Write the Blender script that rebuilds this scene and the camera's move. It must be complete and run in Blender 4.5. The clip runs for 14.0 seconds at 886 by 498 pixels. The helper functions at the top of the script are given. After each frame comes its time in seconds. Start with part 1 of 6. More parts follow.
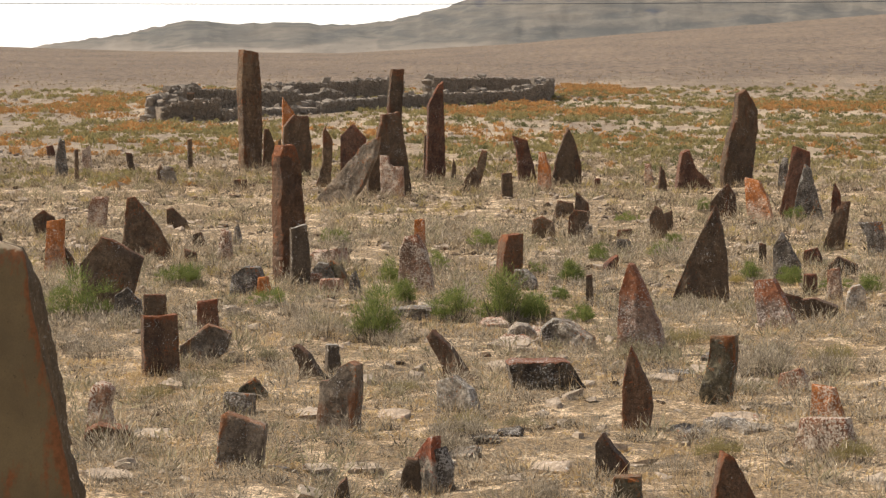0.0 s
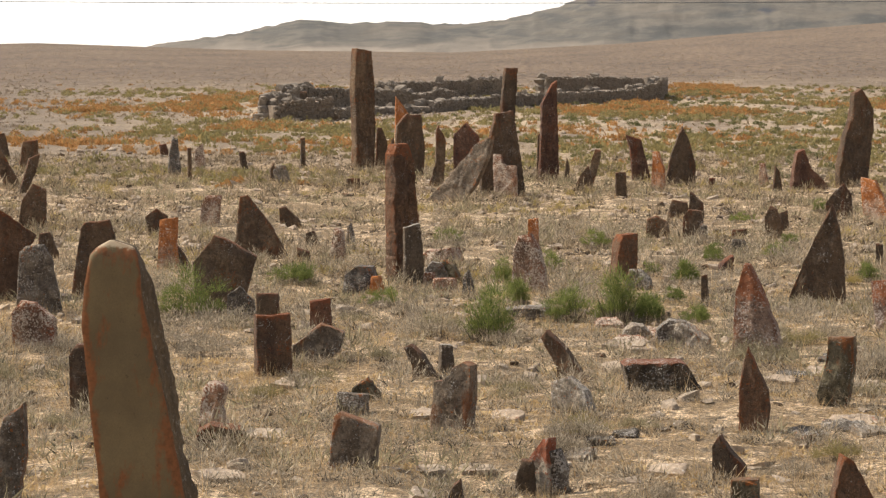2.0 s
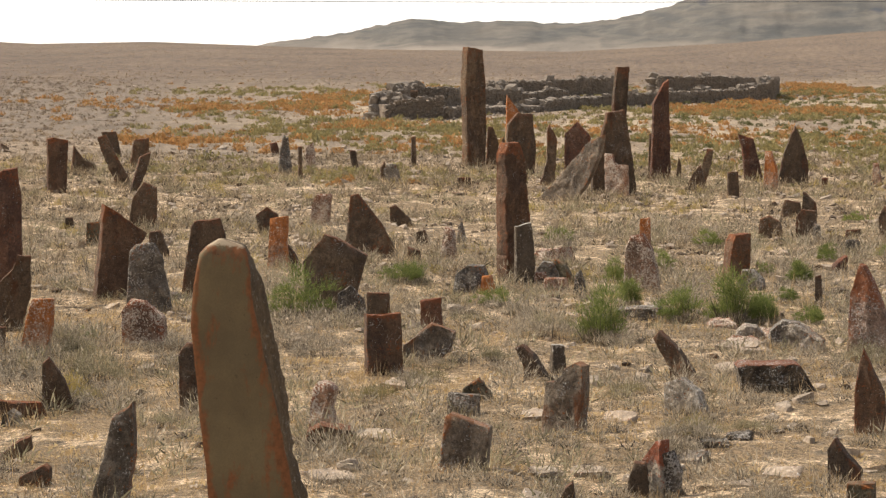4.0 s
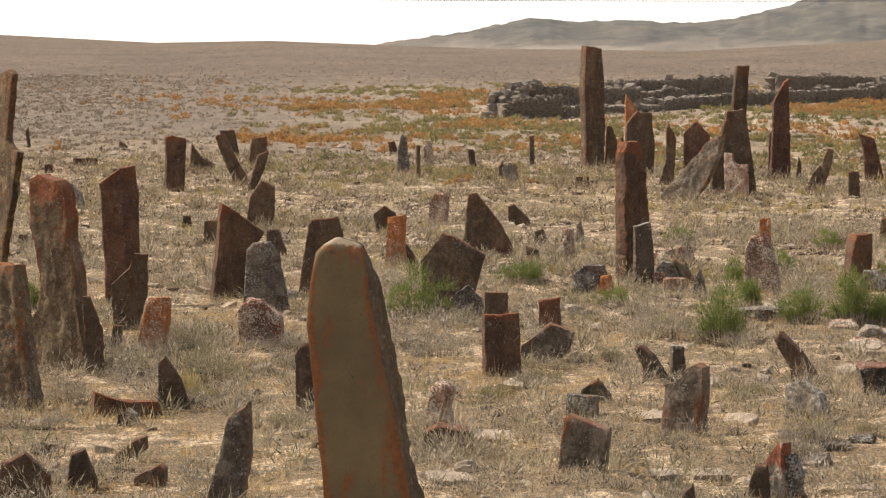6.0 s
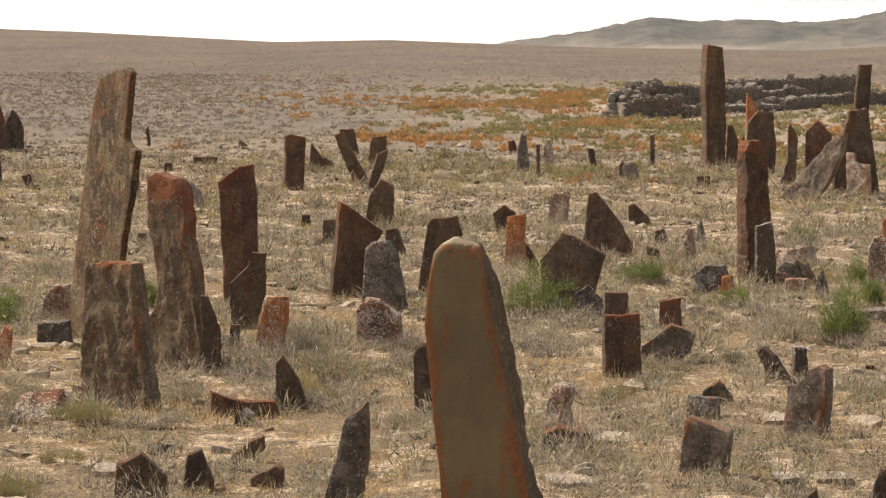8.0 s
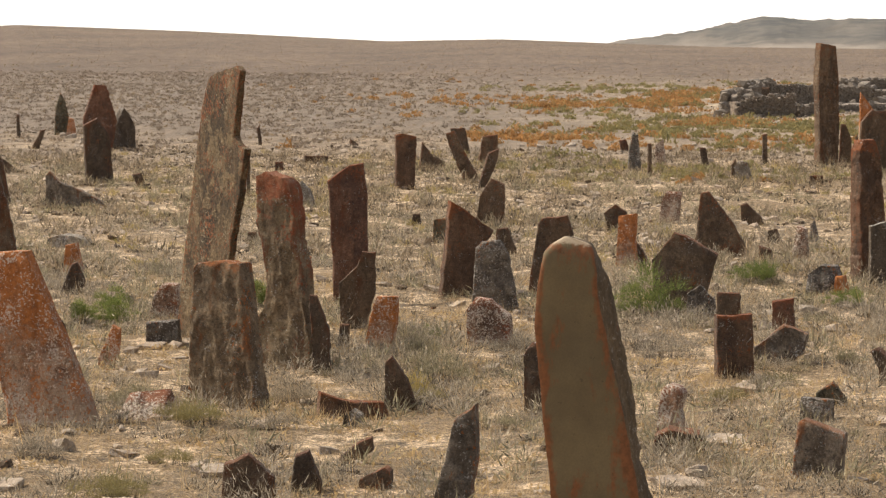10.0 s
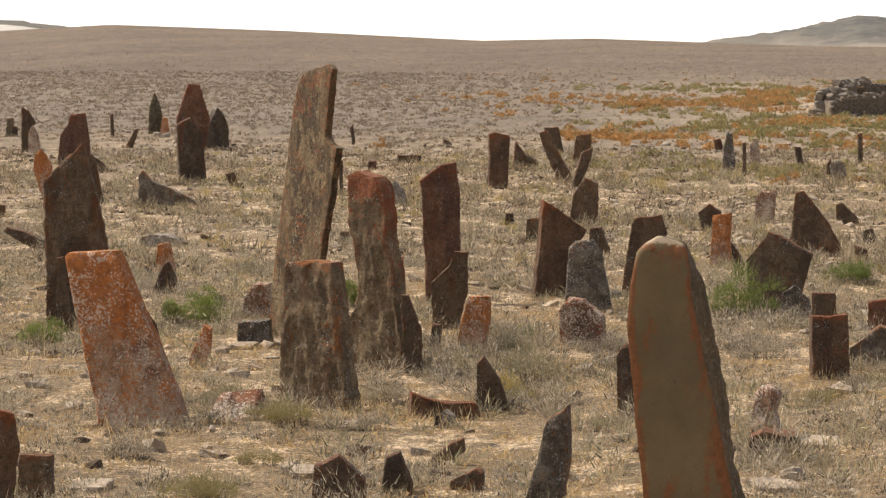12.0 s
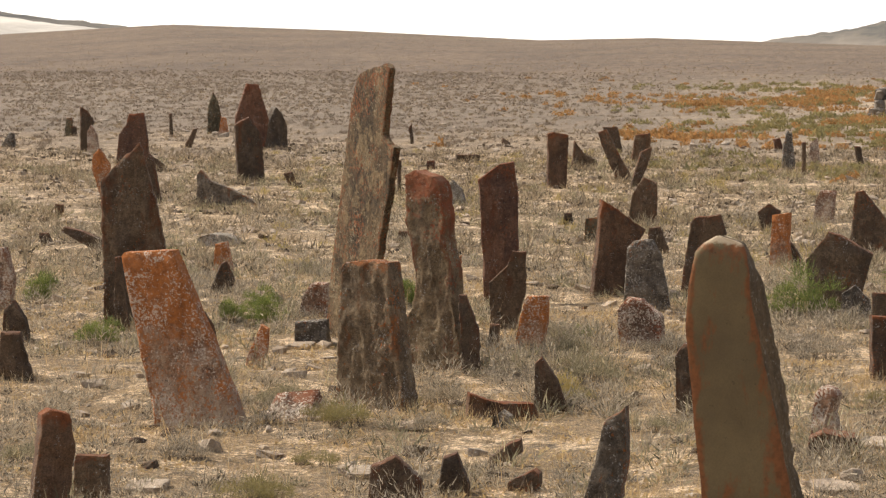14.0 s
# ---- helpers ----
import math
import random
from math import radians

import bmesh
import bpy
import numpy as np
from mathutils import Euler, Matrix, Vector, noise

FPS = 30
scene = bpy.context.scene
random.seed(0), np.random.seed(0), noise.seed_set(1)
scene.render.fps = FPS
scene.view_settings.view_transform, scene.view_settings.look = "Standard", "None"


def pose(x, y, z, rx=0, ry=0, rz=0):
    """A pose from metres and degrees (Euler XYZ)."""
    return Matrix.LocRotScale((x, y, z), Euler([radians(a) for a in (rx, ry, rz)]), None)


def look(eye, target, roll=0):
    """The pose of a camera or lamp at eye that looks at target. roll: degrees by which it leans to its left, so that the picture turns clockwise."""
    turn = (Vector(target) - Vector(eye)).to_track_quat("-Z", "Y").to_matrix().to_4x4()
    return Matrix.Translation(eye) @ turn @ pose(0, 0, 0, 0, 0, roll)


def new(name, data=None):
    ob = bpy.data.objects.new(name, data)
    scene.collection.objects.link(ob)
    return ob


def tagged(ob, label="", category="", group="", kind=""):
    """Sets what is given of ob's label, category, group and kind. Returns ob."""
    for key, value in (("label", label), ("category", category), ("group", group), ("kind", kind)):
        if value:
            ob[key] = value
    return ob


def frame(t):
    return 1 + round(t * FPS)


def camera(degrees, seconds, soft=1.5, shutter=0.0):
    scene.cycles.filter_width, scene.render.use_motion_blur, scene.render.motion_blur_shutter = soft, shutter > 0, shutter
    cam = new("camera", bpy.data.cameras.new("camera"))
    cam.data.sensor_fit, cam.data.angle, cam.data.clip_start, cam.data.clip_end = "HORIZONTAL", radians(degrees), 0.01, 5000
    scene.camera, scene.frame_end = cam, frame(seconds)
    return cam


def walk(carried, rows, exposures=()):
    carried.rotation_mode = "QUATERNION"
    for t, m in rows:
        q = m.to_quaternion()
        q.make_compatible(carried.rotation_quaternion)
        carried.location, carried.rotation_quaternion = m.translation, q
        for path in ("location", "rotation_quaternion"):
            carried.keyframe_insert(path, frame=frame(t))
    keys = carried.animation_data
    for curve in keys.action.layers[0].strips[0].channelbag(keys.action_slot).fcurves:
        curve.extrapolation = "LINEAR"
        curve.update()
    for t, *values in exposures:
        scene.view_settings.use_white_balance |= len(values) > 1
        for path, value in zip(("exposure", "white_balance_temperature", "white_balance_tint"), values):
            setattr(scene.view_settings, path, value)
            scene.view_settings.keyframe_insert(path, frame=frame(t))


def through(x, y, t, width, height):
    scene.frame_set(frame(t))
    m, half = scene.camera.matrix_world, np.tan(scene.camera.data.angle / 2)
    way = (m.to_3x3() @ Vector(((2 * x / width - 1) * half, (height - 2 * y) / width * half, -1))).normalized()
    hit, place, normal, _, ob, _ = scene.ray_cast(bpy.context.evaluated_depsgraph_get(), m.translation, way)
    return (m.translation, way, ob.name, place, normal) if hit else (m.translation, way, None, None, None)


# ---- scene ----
cam = camera(14.89, 14.0, soft=1.25)
EYE = 3.0
# the camera pans to the left and creeps forwards and down along its view as it turns: seconds, yaw, pitch, roll
TURNS = [
    (0, -0.005, -3.582, -0.034), (0.5, 0.494, -3.585, -0.033), (1, 0.971, -3.588, -0.037), (1.5, 1.434, -3.591, -0.046),
    (2, 1.892, -3.595, -0.057), (2.5, 2.349, -3.599, -0.071), (3, 2.811, -3.603, -0.087), (3.5, 3.280, -3.607, -0.102),
    (4, 3.758, -3.611, -0.118), (4.5, 4.246, -3.615, -0.132), (5, 4.742, -3.620, -0.145), (5.5, 5.245, -3.624, -0.156),
    (6, 5.753, -3.629, -0.165), (6.5, 6.264, -3.633, -0.171), (7, 6.773, -3.637, -0.174), (7.5, 7.280, -3.642, -0.174),
    (8, 7.779, -3.646, -0.172), (8.5, 8.270, -3.650, -0.166), (9, 8.749, -3.654, -0.158), (9.5, 9.214, -3.658, -0.147),
    (10, 9.663, -3.662, -0.135), (10.5, 10.094, -3.665, -0.120), (11, 10.504, -3.668, -0.105), (11.5, 10.890, -3.671, -0.089),
    (12, 11.249, -3.674, -0.073), (12.5, 11.573, -3.676, -0.058), (13, 11.856, -3.678, -0.045), (13.5, 12.086, -3.680, -0.034),
    (14, 12.247, -3.681, -0.028),
]
# focused on the middle rows of stones; the slab close by and the plain are a little soft
cam.data.dof.use_dof, cam.data.dof.focus_distance, cam.data.dof.aperture_fstop = True, 26.0, 18.0
MIDDLE = radians(6.124)   # it passes the origin at this yaw
CREEP = (-0.739, 6.894, -0.396)   # metres for each radian of turn
walk(cam, [(t, pose(*(c * (radians(yaw) - MIDDLE) + up for c, up in zip(CREEP, (0, 0, EYE))), 90 + pitch, roll, yaw)) for t, yaw, pitch, roll in TURNS])

# ---- light: high sun ahead and to the left, hazy bright sky ----
SUN_TURN, SUN_UP = -76.0, 52.0   # degrees from straight ahead (minus: left), degrees above the horizon
scene.view_settings.exposure = 0.27
world = bpy.data.worlds.new("sky")
scene.world = world
world.use_nodes = True
wn = world.node_tree.nodes
sky = wn.new("ShaderNodeTexSky")
sky.sky_type = "NISHITA"
sky.sun_disc = False
sky.sun_elevation = radians(SUN_UP)
sky.sun_rotation = radians(SUN_TURN)
sky.air_density, sky.dust_density, sky.ozone_density = 1.0, 1.6, 1.0
# heat haze: the sky turns milky white towards the horizon, all the way round
away = wn.new("ShaderNodeTexCoord")
parts = wn.new("ShaderNodeSeparateXYZ")
low = wn.new("ShaderNodeMapRange")
low.inputs["From Min"].default_value, low.inputs["From Max"].default_value = 0.0, 0.55
low.inputs["To Min"].default_value, low.inputs["To Max"].default_value = 0.97, 0.12
low.interpolation_type = "SMOOTHSTEP"
haze = wn.new("ShaderNodeMix")
haze.data_type = "RGBA"
# the haze scatters forwards: brightest round the sun, dimmer opposite to it
toward = wn.new("ShaderNodeVectorMath")
toward.operation = "DOT_PRODUCT"
toward.inputs[1].default_value = (math.sin(radians(SUN_TURN)) * math.cos(radians(SUN_UP)), math.cos(radians(SUN_TURN)) * math.cos(radians(SUN_UP)), math.sin(radians(SUN_UP)))
glow = wn.new("ShaderNodeMapRange")
glow.inputs["From Min"].default_value, glow.inputs["From Max"].default_value = -0.75, 0.85
glow.inputs["To Min"].default_value, glow.inputs["To Max"].default_value = 0.42, 1.6
milk = wn.new("ShaderNodeVectorMath")
milk.operation = "SCALE"
milk.inputs[0].default_value = (9.8, 9.3, 8.6)
for a, b in ((away.outputs["Generated"], toward.inputs[0]), (toward.outputs["Value"], glow.inputs["Value"]), (glow.outputs["Result"], milk.inputs["Scale"]), (milk.outputs[0], haze.inputs[7]),
             (away.outputs["Generated"], parts.inputs[0]), (parts.outputs[2], low.inputs["Value"]), (low.outputs["Result"], haze.inputs[0]),
             (sky.outputs[0], haze.inputs[6]), (haze.outputs[2], wn["Background"].inputs[0])):
    world.node_tree.links.new(a, b)
wn["Background"].inputs[1].default_value = 0.12
sun_data = bpy.data.lights.new("sun", "SUN")
sun_data.energy, sun_data.angle, sun_data.color = 5.0, radians(0.5), (1.0, 0.92, 0.80)
sun = new("sun", sun_data)
sd = Vector((math.sin(radians(SUN_TURN)) * math.cos(radians(SUN_UP)), math.cos(radians(SUN_TURN)) * math.cos(radians(SUN_UP)), math.sin(radians(SUN_UP))))
sun.matrix_world = look(sd * 60, (0, 0, 0))


# ---- materials ----
class Nodes:
    """A small builder for procedural materials."""

    def __init__(self, name, rough=0.9):
        self.mat = bpy.data.materials.new(name)
        self.mat.use_nodes = True
        self.nt = self.mat.node_tree
        self.bsdf = self.nt.nodes["Principled BSDF"]
        self.bsdf.inputs["Roughness"].default_value = rough
        self.bsdf.inputs["Specular IOR Level"].default_value = 0.25

    def node(self, kind, **sets):
        n = self.nt.nodes.new(kind)
        for key, value in sets.items():
            n.inputs[key.replace("_", " ")].default_value = value
        return n

    def link(self, a, b):
        self.nt.links.new(a, b)

    def noise(self, vec, scale, detail=4.0, rough=0.6):
        n = self.node("ShaderNodeTexNoise", Scale=scale, Detail=detail, Roughness=rough)
        self.link(vec, n.inputs["Vector"])
        return n.outputs["Fac"]

    def ramp(self, fac, lo, hi, a=(0, 0, 0, 1), b=(1, 1, 1, 1)):
        r = self.nt.nodes.new("ShaderNodeValToRGB")
        r.color_ramp.elements[0].position, r.color_ramp.elements[1].position = lo, hi
        r.color_ramp.elements[0].color, r.color_ramp.elements[1].color = a, b
        self.link(fac, r.inputs[0])
        return r.outputs[0]

    def mix(self, fac, a, b, blend="MIX"):
        m = self.nt.nodes.new("ShaderNodeMix")
        m.data_type, m.blend_type = "RGBA", blend
        for value, socket in ((fac, m.inputs[0]), (a, m.inputs[6]), (b, m.inputs[7])):
            if isinstance(value, bpy.types.NodeSocket):
                self.link(value, socket)
            else:
                socket.default_value = (*value, 1) if isinstance(value, tuple) and len(value) == 3 else value
        return m.outputs[2]

    def math(self, op, a, b=0.0):
        m = self.nt.nodes.new("ShaderNodeMath")
        m.operation = op
        for value, socket in ((a, m.inputs[0]), (b, m.inputs[1])):
            if isinstance(value, bpy.types.NodeSocket):
                self.link(value, socket)
            else:
                socket.default_value = value
        return m.outputs[0]

    def coords(self, kind="Object", spread=0.0, stretch=(1, 1, 1)):
        if kind == "World":
            out = self.nt.nodes.new("ShaderNodeNewGeometry").outputs["Position"]
        else:
            out = self.nt.nodes.new("ShaderNodeTexCoord").outputs[kind]
        if stretch != (1, 1, 1):
            s = self.nt.nodes.new("ShaderNodeVectorMath")
            s.operation = "MULTIPLY"
            s.inputs[1].default_value = stretch
            self.link(out, s.inputs[0])
            out = s.outputs[0]
        if spread:
            rnd = self.nt.nodes.new("ShaderNodeObjectInfo").outputs["Random"]
            add = self.nt.nodes.new("ShaderNodeVectorMath")
            add.operation = "ADD"
            self.link(out, add.inputs[0])
            self.link(self.math("MULTIPLY", rnd, spread), add.inputs[1])
            out = add.outputs[0]
        return out

    def finish(self, colour, bump=None, strength=0.5, distance=0.01):
        self.link(colour, self.bsdf.inputs["Base Color"])
        if bump is not None:
            b = self.node("ShaderNodeBump", Strength=strength, Distance=distance)
            self.link(bump, b.inputs["Height"])
            self.link(b.outputs[0], self.bsdf.inputs["Normal"])
        return self.mat


def stone_material(name, c1, c2, lichen, amount, top, speck, speck_colour=(0.5, 0.48, 0.44), grain=7.0):
    """Weathered schist: two tones, lichen crusts (thicker towards the crest), pale specks."""
    n = Nodes(name, 0.92)
    p = n.coords(spread=37.0)
    big, fine = n.noise(p, 3.0, 5), n.noise(p, 38.0, 4, 0.7)
    streak = n.noise(n.coords(spread=37.0, stretch=(1, 1, 0.25)), 14.0, 4)
    col = n.mix(n.ramp(big, 0.36, 0.64), c1, c2)
    col = n.mix(n.math("MULTIPLY", n.ramp(streak, 0.46, 0.66), 0.6), col, tuple(0.42 * v for v in c1))
    col = n.mix(0.55, col, n.ramp(fine, 0.25, 0.75, (0.45, 0.45, 0.45, 1), (1.5, 1.5, 1.5, 1)), "MULTIPLY")
    tint = n.nt.nodes.new("ShaderNodeObjectInfo").outputs["Random"]
    col = n.mix(0.5, col, n.ramp(tint, 0.0, 1.0, (0.75, 0.78, 0.82, 1), (1.3, 1.2, 1.12, 1)), "MULTIPLY")
    blotch = n.ramp(n.noise(p, 9.0, 5, 0.7), 0.56, 0.66)
    col = n.mix(n.math("MULTIPLY", blotch, 0.35), col, tuple(min(1.0, 1.9 * v + 0.015) for v in c2))
    pits = n.ramp(n.noise(p, 60.0, 3, 0.8), 0.34, 0.46)
    col = n.mix(n.math("MULTIPLY", n.math("SUBTRACT", 1.0, pits), 0.55), col, tuple(0.35 * v for v in c1))
    if amount:
        z = n.nt.nodes.new("ShaderNodeSeparateXYZ")
        n.link(n.coords("Generated"), z.inputs[0])
        up = n.nt.nodes.new("ShaderNodeSeparateXYZ")
        n.link(n.nt.nodes.new("ShaderNodeNewGeometry").outputs["True Normal"], up.inputs[0])
        rise = n.math("MULTIPLY", n.math("SUBTRACT", z.outputs[2], 0.75), 0.22 * top)
        rise = n.math("ADD", rise, n.math("MULTIPLY", n.math("MAXIMUM", up.outputs[2], 0.0), 0.13 * top))
        worn = n.nt.nodes.new("ShaderNodeAttribute")
        worn.attribute_name = "rim"
        rise = n.math("ADD", rise, n.math("MULTIPLY", n.math("POWER", worn.outputs["Fac"], 2.0), 0.05))
        field = n.math("ADD", n.noise(p, grain, 6, 0.72), rise)
        crust = n.ramp(field, 0.66 - 0.22 * amount, 0.74 - 0.18 * amount)
        shade = n.mix(n.ramp(n.noise(p, 22.0, 3), 0.35, 0.65), lichen, tuple(0.55 * v for v in lichen))
        col = n.mix(n.math("MULTIPLY", crust, 0.88), col, shade)
    if speck:
        spots = n.ramp(n.noise(p, 38.0, 3, 0.75), 0.66 - 0.16 * speck, 0.70 - 0.14 * speck)
        col = n.mix(n.math("MULTIPLY", spots, 0.8), col, speck_colour)
    relief = n.math("ADD", n.math("MULTIPLY", big, 2.2), n.math("ADD", n.math("MULTIPLY", fine, 0.45), n.math("MULTIPLY", streak, 1.2)))
    return n.finish(col, relief, 0.9, 0.03)


ORANGE, WHITE = (0.40, 0.135, 0.036), (0.40, 0.37, 0.32)


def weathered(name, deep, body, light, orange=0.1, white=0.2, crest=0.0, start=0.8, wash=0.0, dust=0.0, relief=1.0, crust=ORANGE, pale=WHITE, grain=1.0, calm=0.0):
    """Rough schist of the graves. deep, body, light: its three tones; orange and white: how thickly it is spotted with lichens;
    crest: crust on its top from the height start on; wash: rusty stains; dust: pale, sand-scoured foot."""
    n = Nodes(name, 0.9)
    p = n.coords(spread=37.0)
    tall = n.coords(spread=37.0, stretch=(1, 1, 0.32))
    stain, beds = n.noise(tall, 3.2, 5, 0.62), n.noise(tall, 15.0 * grain, 5, 0.7)
    lumps, mid, fine = n.noise(p, 5.5, 4, 0.6), n.noise(p, 19.0 * grain, 6, 0.75), n.noise(p, 85.0, 4, 0.75)
    bent = n.nt.nodes.new("ShaderNodeVectorMath")
    bent.operation = "ADD"
    n.link(n.coords(spread=37.0, stretch=(1, 1, 0.45)), bent.inputs[0])
    n.link(n.math("MULTIPLY", mid, 0.22), bent.inputs[1])
    flakes = n.node("ShaderNodeTexVoronoi", Scale=8.5 * grain)
    n.link(bent.outputs[0], flakes.inputs["Vector"])
    flake = n.nt.nodes.new("ShaderNodeSeparateColor")
    n.link(flakes.outputs["Color"], flake.inputs[0])
    col = n.mix(n.ramp(stain, 0.45, 0.56), body, deep)
    col = n.mix(n.math("MULTIPLY", n.ramp(lumps, 0.52, 0.575), 0.75 * (1 - 0.6 * calm)), col, light)
    col = n.mix(0.55 * (1 - 0.6 * calm), col, n.ramp(flake.outputs[0], 0.0, 1.0, (0.62, 0.62, 0.63, 1), (1.38, 1.36, 1.32, 1)), "MULTIPLY")
    col = n.mix(0.8 * (1 - 0.4 * calm), col, n.ramp(mid, 0.34, 0.66, (0.42, 0.42, 0.42, 1), (1.62, 1.58, 1.52, 1)), "MULTIPLY")
    col = n.mix(0.7, col, n.ramp(fine, 0.32, 0.68, (0.45, 0.45, 0.45, 1), (1.55, 1.55, 1.55, 1)), "MULTIPLY")
    col = n.mix(n.math("MULTIPLY", n.ramp(beds, 0.57, 0.66), 0.65 * (1 - 0.5 * calm)), col, tuple(0.62 * v for v in deep))
    tint = n.nt.nodes.new("ShaderNodeObjectInfo").outputs["Random"]
    col = n.mix(0.6, col, n.ramp(tint, 0.0, 1.0, (0.72, 0.76, 0.80, 1), (1.28, 1.2, 1.12, 1)), "MULTIPLY")
    z = n.nt.nodes.new("ShaderNodeSeparateXYZ")
    n.link(n.coords("Generated"), z.inputs[0])
    up = n.nt.nodes.new("ShaderNodeSeparateXYZ")
    n.link(n.nt.nodes.new("ShaderNodeNewGeometry").outputs["True Normal"], up.inputs[0])
    worn = n.nt.nodes.new("ShaderNodeAttribute")
    worn.attribute_name = "rim"
    rim = n.math("POWER", worn.outputs["Fac"], 2.0)
    if wash:
        field = n.math("ADD", n.noise(tall, 4.6, 6, 0.7), n.math("MULTIPLY", rim, 0.07))
        col = n.mix(n.math("MULTIPLY", n.ramp(field, 0.60 - 0.12 * wash, 0.70 - 0.10 * wash), 0.75), col, n.mix(n.ramp(mid, 0.4, 0.6), tuple(0.62 * v for v in crust), tuple(0.30 * v for v in crust)))
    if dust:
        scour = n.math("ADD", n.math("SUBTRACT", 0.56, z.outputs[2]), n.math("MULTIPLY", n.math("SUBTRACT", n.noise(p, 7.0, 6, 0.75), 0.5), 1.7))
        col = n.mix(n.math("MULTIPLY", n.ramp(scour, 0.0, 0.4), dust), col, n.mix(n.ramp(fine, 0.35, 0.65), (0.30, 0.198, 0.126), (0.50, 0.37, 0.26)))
    if orange:   # small spots, crowded here and missing there
        crowd = n.math("MULTIPLY", n.math("SUBTRACT", n.noise(p, 3.4, 4, 0.6), 0.5), 0.55)
        field = n.math("ADD", n.noise(p, 31.0, 5, 0.72), n.math("ADD", crowd, n.math("MULTIPLY", rim, 0.05)))
        col = n.mix(n.math("MULTIPLY", n.ramp(field, 0.665 - 0.16 * orange, 0.705 - 0.15 * orange), 0.88), col, n.mix(n.ramp(fine, 0.38, 0.62), crust, tuple(0.5 * v for v in crust)))
    if crest:
        rise = n.math("ADD", z.outputs[2], n.math("MULTIPLY", n.math("SUBTRACT", n.noise(p, 8.0, 6, 0.72), 0.5), 0.75))
        rise = n.math("ADD", rise, n.math("ADD", n.math("MULTIPLY", n.math("MAXIMUM", up.outputs[2], 0.0), 0.22), n.math("MULTIPLY", rim, 0.06)))
        cap = n.node("ShaderNodeMapRange")
        cap.inputs["From Min"].default_value, cap.inputs["From Max"].default_value = start + 0.04, start + 0.16
        n.link(rise, cap.inputs["Value"])
        col = n.mix(n.math("MULTIPLY", cap.outputs["Result"], 0.9 * crest), col, n.mix(n.ramp(mid, 0.36, 0.64), crust, tuple(0.38 * v for v in crust)))
    if white:
        crowd = n.math("MULTIPLY", n.math("SUBTRACT", n.noise(p, 4.3, 4, 0.6), 0.5), 0.5)
        field = n.math("ADD", n.noise(p, 52.0, 4, 0.72), crowd)
        col = n.mix(n.math("MULTIPLY", n.ramp(field, 0.68 - 0.15 * white, 0.71 - 0.14 * white), 0.85), col, pale)
    black = n.ramp(n.noise(p, 38.0, 4, 0.8), 0.34, 0.41, (1, 1, 1, 1), (0, 0, 0, 1))
    col = n.mix(n.math("MULTIPLY", black, 0.55), col, (0.03, 0.026, 0.022))
    bump = n.math("ADD", n.math("MULTIPLY", lumps, 1.0), n.math("ADD", n.math("MULTIPLY", beds, -0.55), n.math("ADD", n.math("MULTIPLY", mid, 0.42), n.math("ADD", n.math("MULTIPLY", flake.outputs[0], 0.22), n.math("MULTIPLY", fine, 0.07)))))
    return n.finish(col, bump, 1.0, 0.075 * relief)


def slab_material(name, c1, c2, stain, crust):
    """Smooth-faced slab: cloudy tan stone, rust stains that creep in from the worn edges and the foot, pale crust along the top."""
    n = Nodes(name, 0.75)
    p = n.coords()
    cloud, fine = n.noise(p, 1.6, 4, 0.55), n.noise(p, 120.0, 3, 0.7)
    col = n.mix(n.ramp(cloud, 0.36, 0.64), c1, c2)
    col = n.mix(0.25, col, n.ramp(n.noise(p, 11.0, 4, 0.6), 0.35, 0.65, (0.75, 0.75, 0.75, 1), (1.22, 1.2, 1.16, 1)), "MULTIPLY")
    col = n.mix(0.3, col, n.ramp(fine, 0.3, 0.7, (0.7, 0.7, 0.7, 1), (1.3, 1.3, 1.3, 1)), "MULTIPLY")
    worn = n.nt.nodes.new("ShaderNodeAttribute")
    worn.attribute_name = "rim"
    z = n.nt.nodes.new("ShaderNodeSeparateXYZ")
    n.link(p, z.inputs[0])
    creep = n.noise(n.coords(stretch=(1, 1, 0.4)), 7.0, 6, 0.68)
    low = n.ramp(n.math("MULTIPLY", z.outputs[2], 0.5), 0.28, 0.58, (1, 1, 1, 1), (0, 0, 0, 1))
    field = n.math("ADD", creep, n.math("ADD", n.math("MULTIPLY", worn.outputs["Fac"], 0.20), n.math("MULTIPLY", low, 0.06)))
    rusty = n.mix(n.ramp(n.noise(p, 30.0, 4, 0.7), 0.35, 0.65), stain, tuple(0.55 * v for v in stain))
    col = n.mix(n.math("MULTIPLY", n.ramp(field, 0.575, 0.665), 0.85), col, rusty)
    spots = n.ramp(n.noise(p, 26.0, 5, 0.75), 0.63, 0.68)
    col = n.mix(n.math("MULTIPLY", spots, 0.6), col, tuple(0.45 * v for v in c2))
    cap = n.math("ADD", n.ramp(n.math("MULTIPLY", z.outputs[2], 0.5), 0.95, 0.985), n.math("MULTIPLY", n.math("SUBTRACT", n.noise(p, 16.0, 5, 0.7), 0.5), 1.5))
    col = n.mix(n.math("MULTIPLY", n.ramp(cap, 0.55, 0.8), 0.8), col, crust)
    return n.finish(col, n.math("ADD", n.noise(p, 11.0, 4, 0.6), n.math("MULTIPLY", fine, 0.15)), 0.35, 0.012)


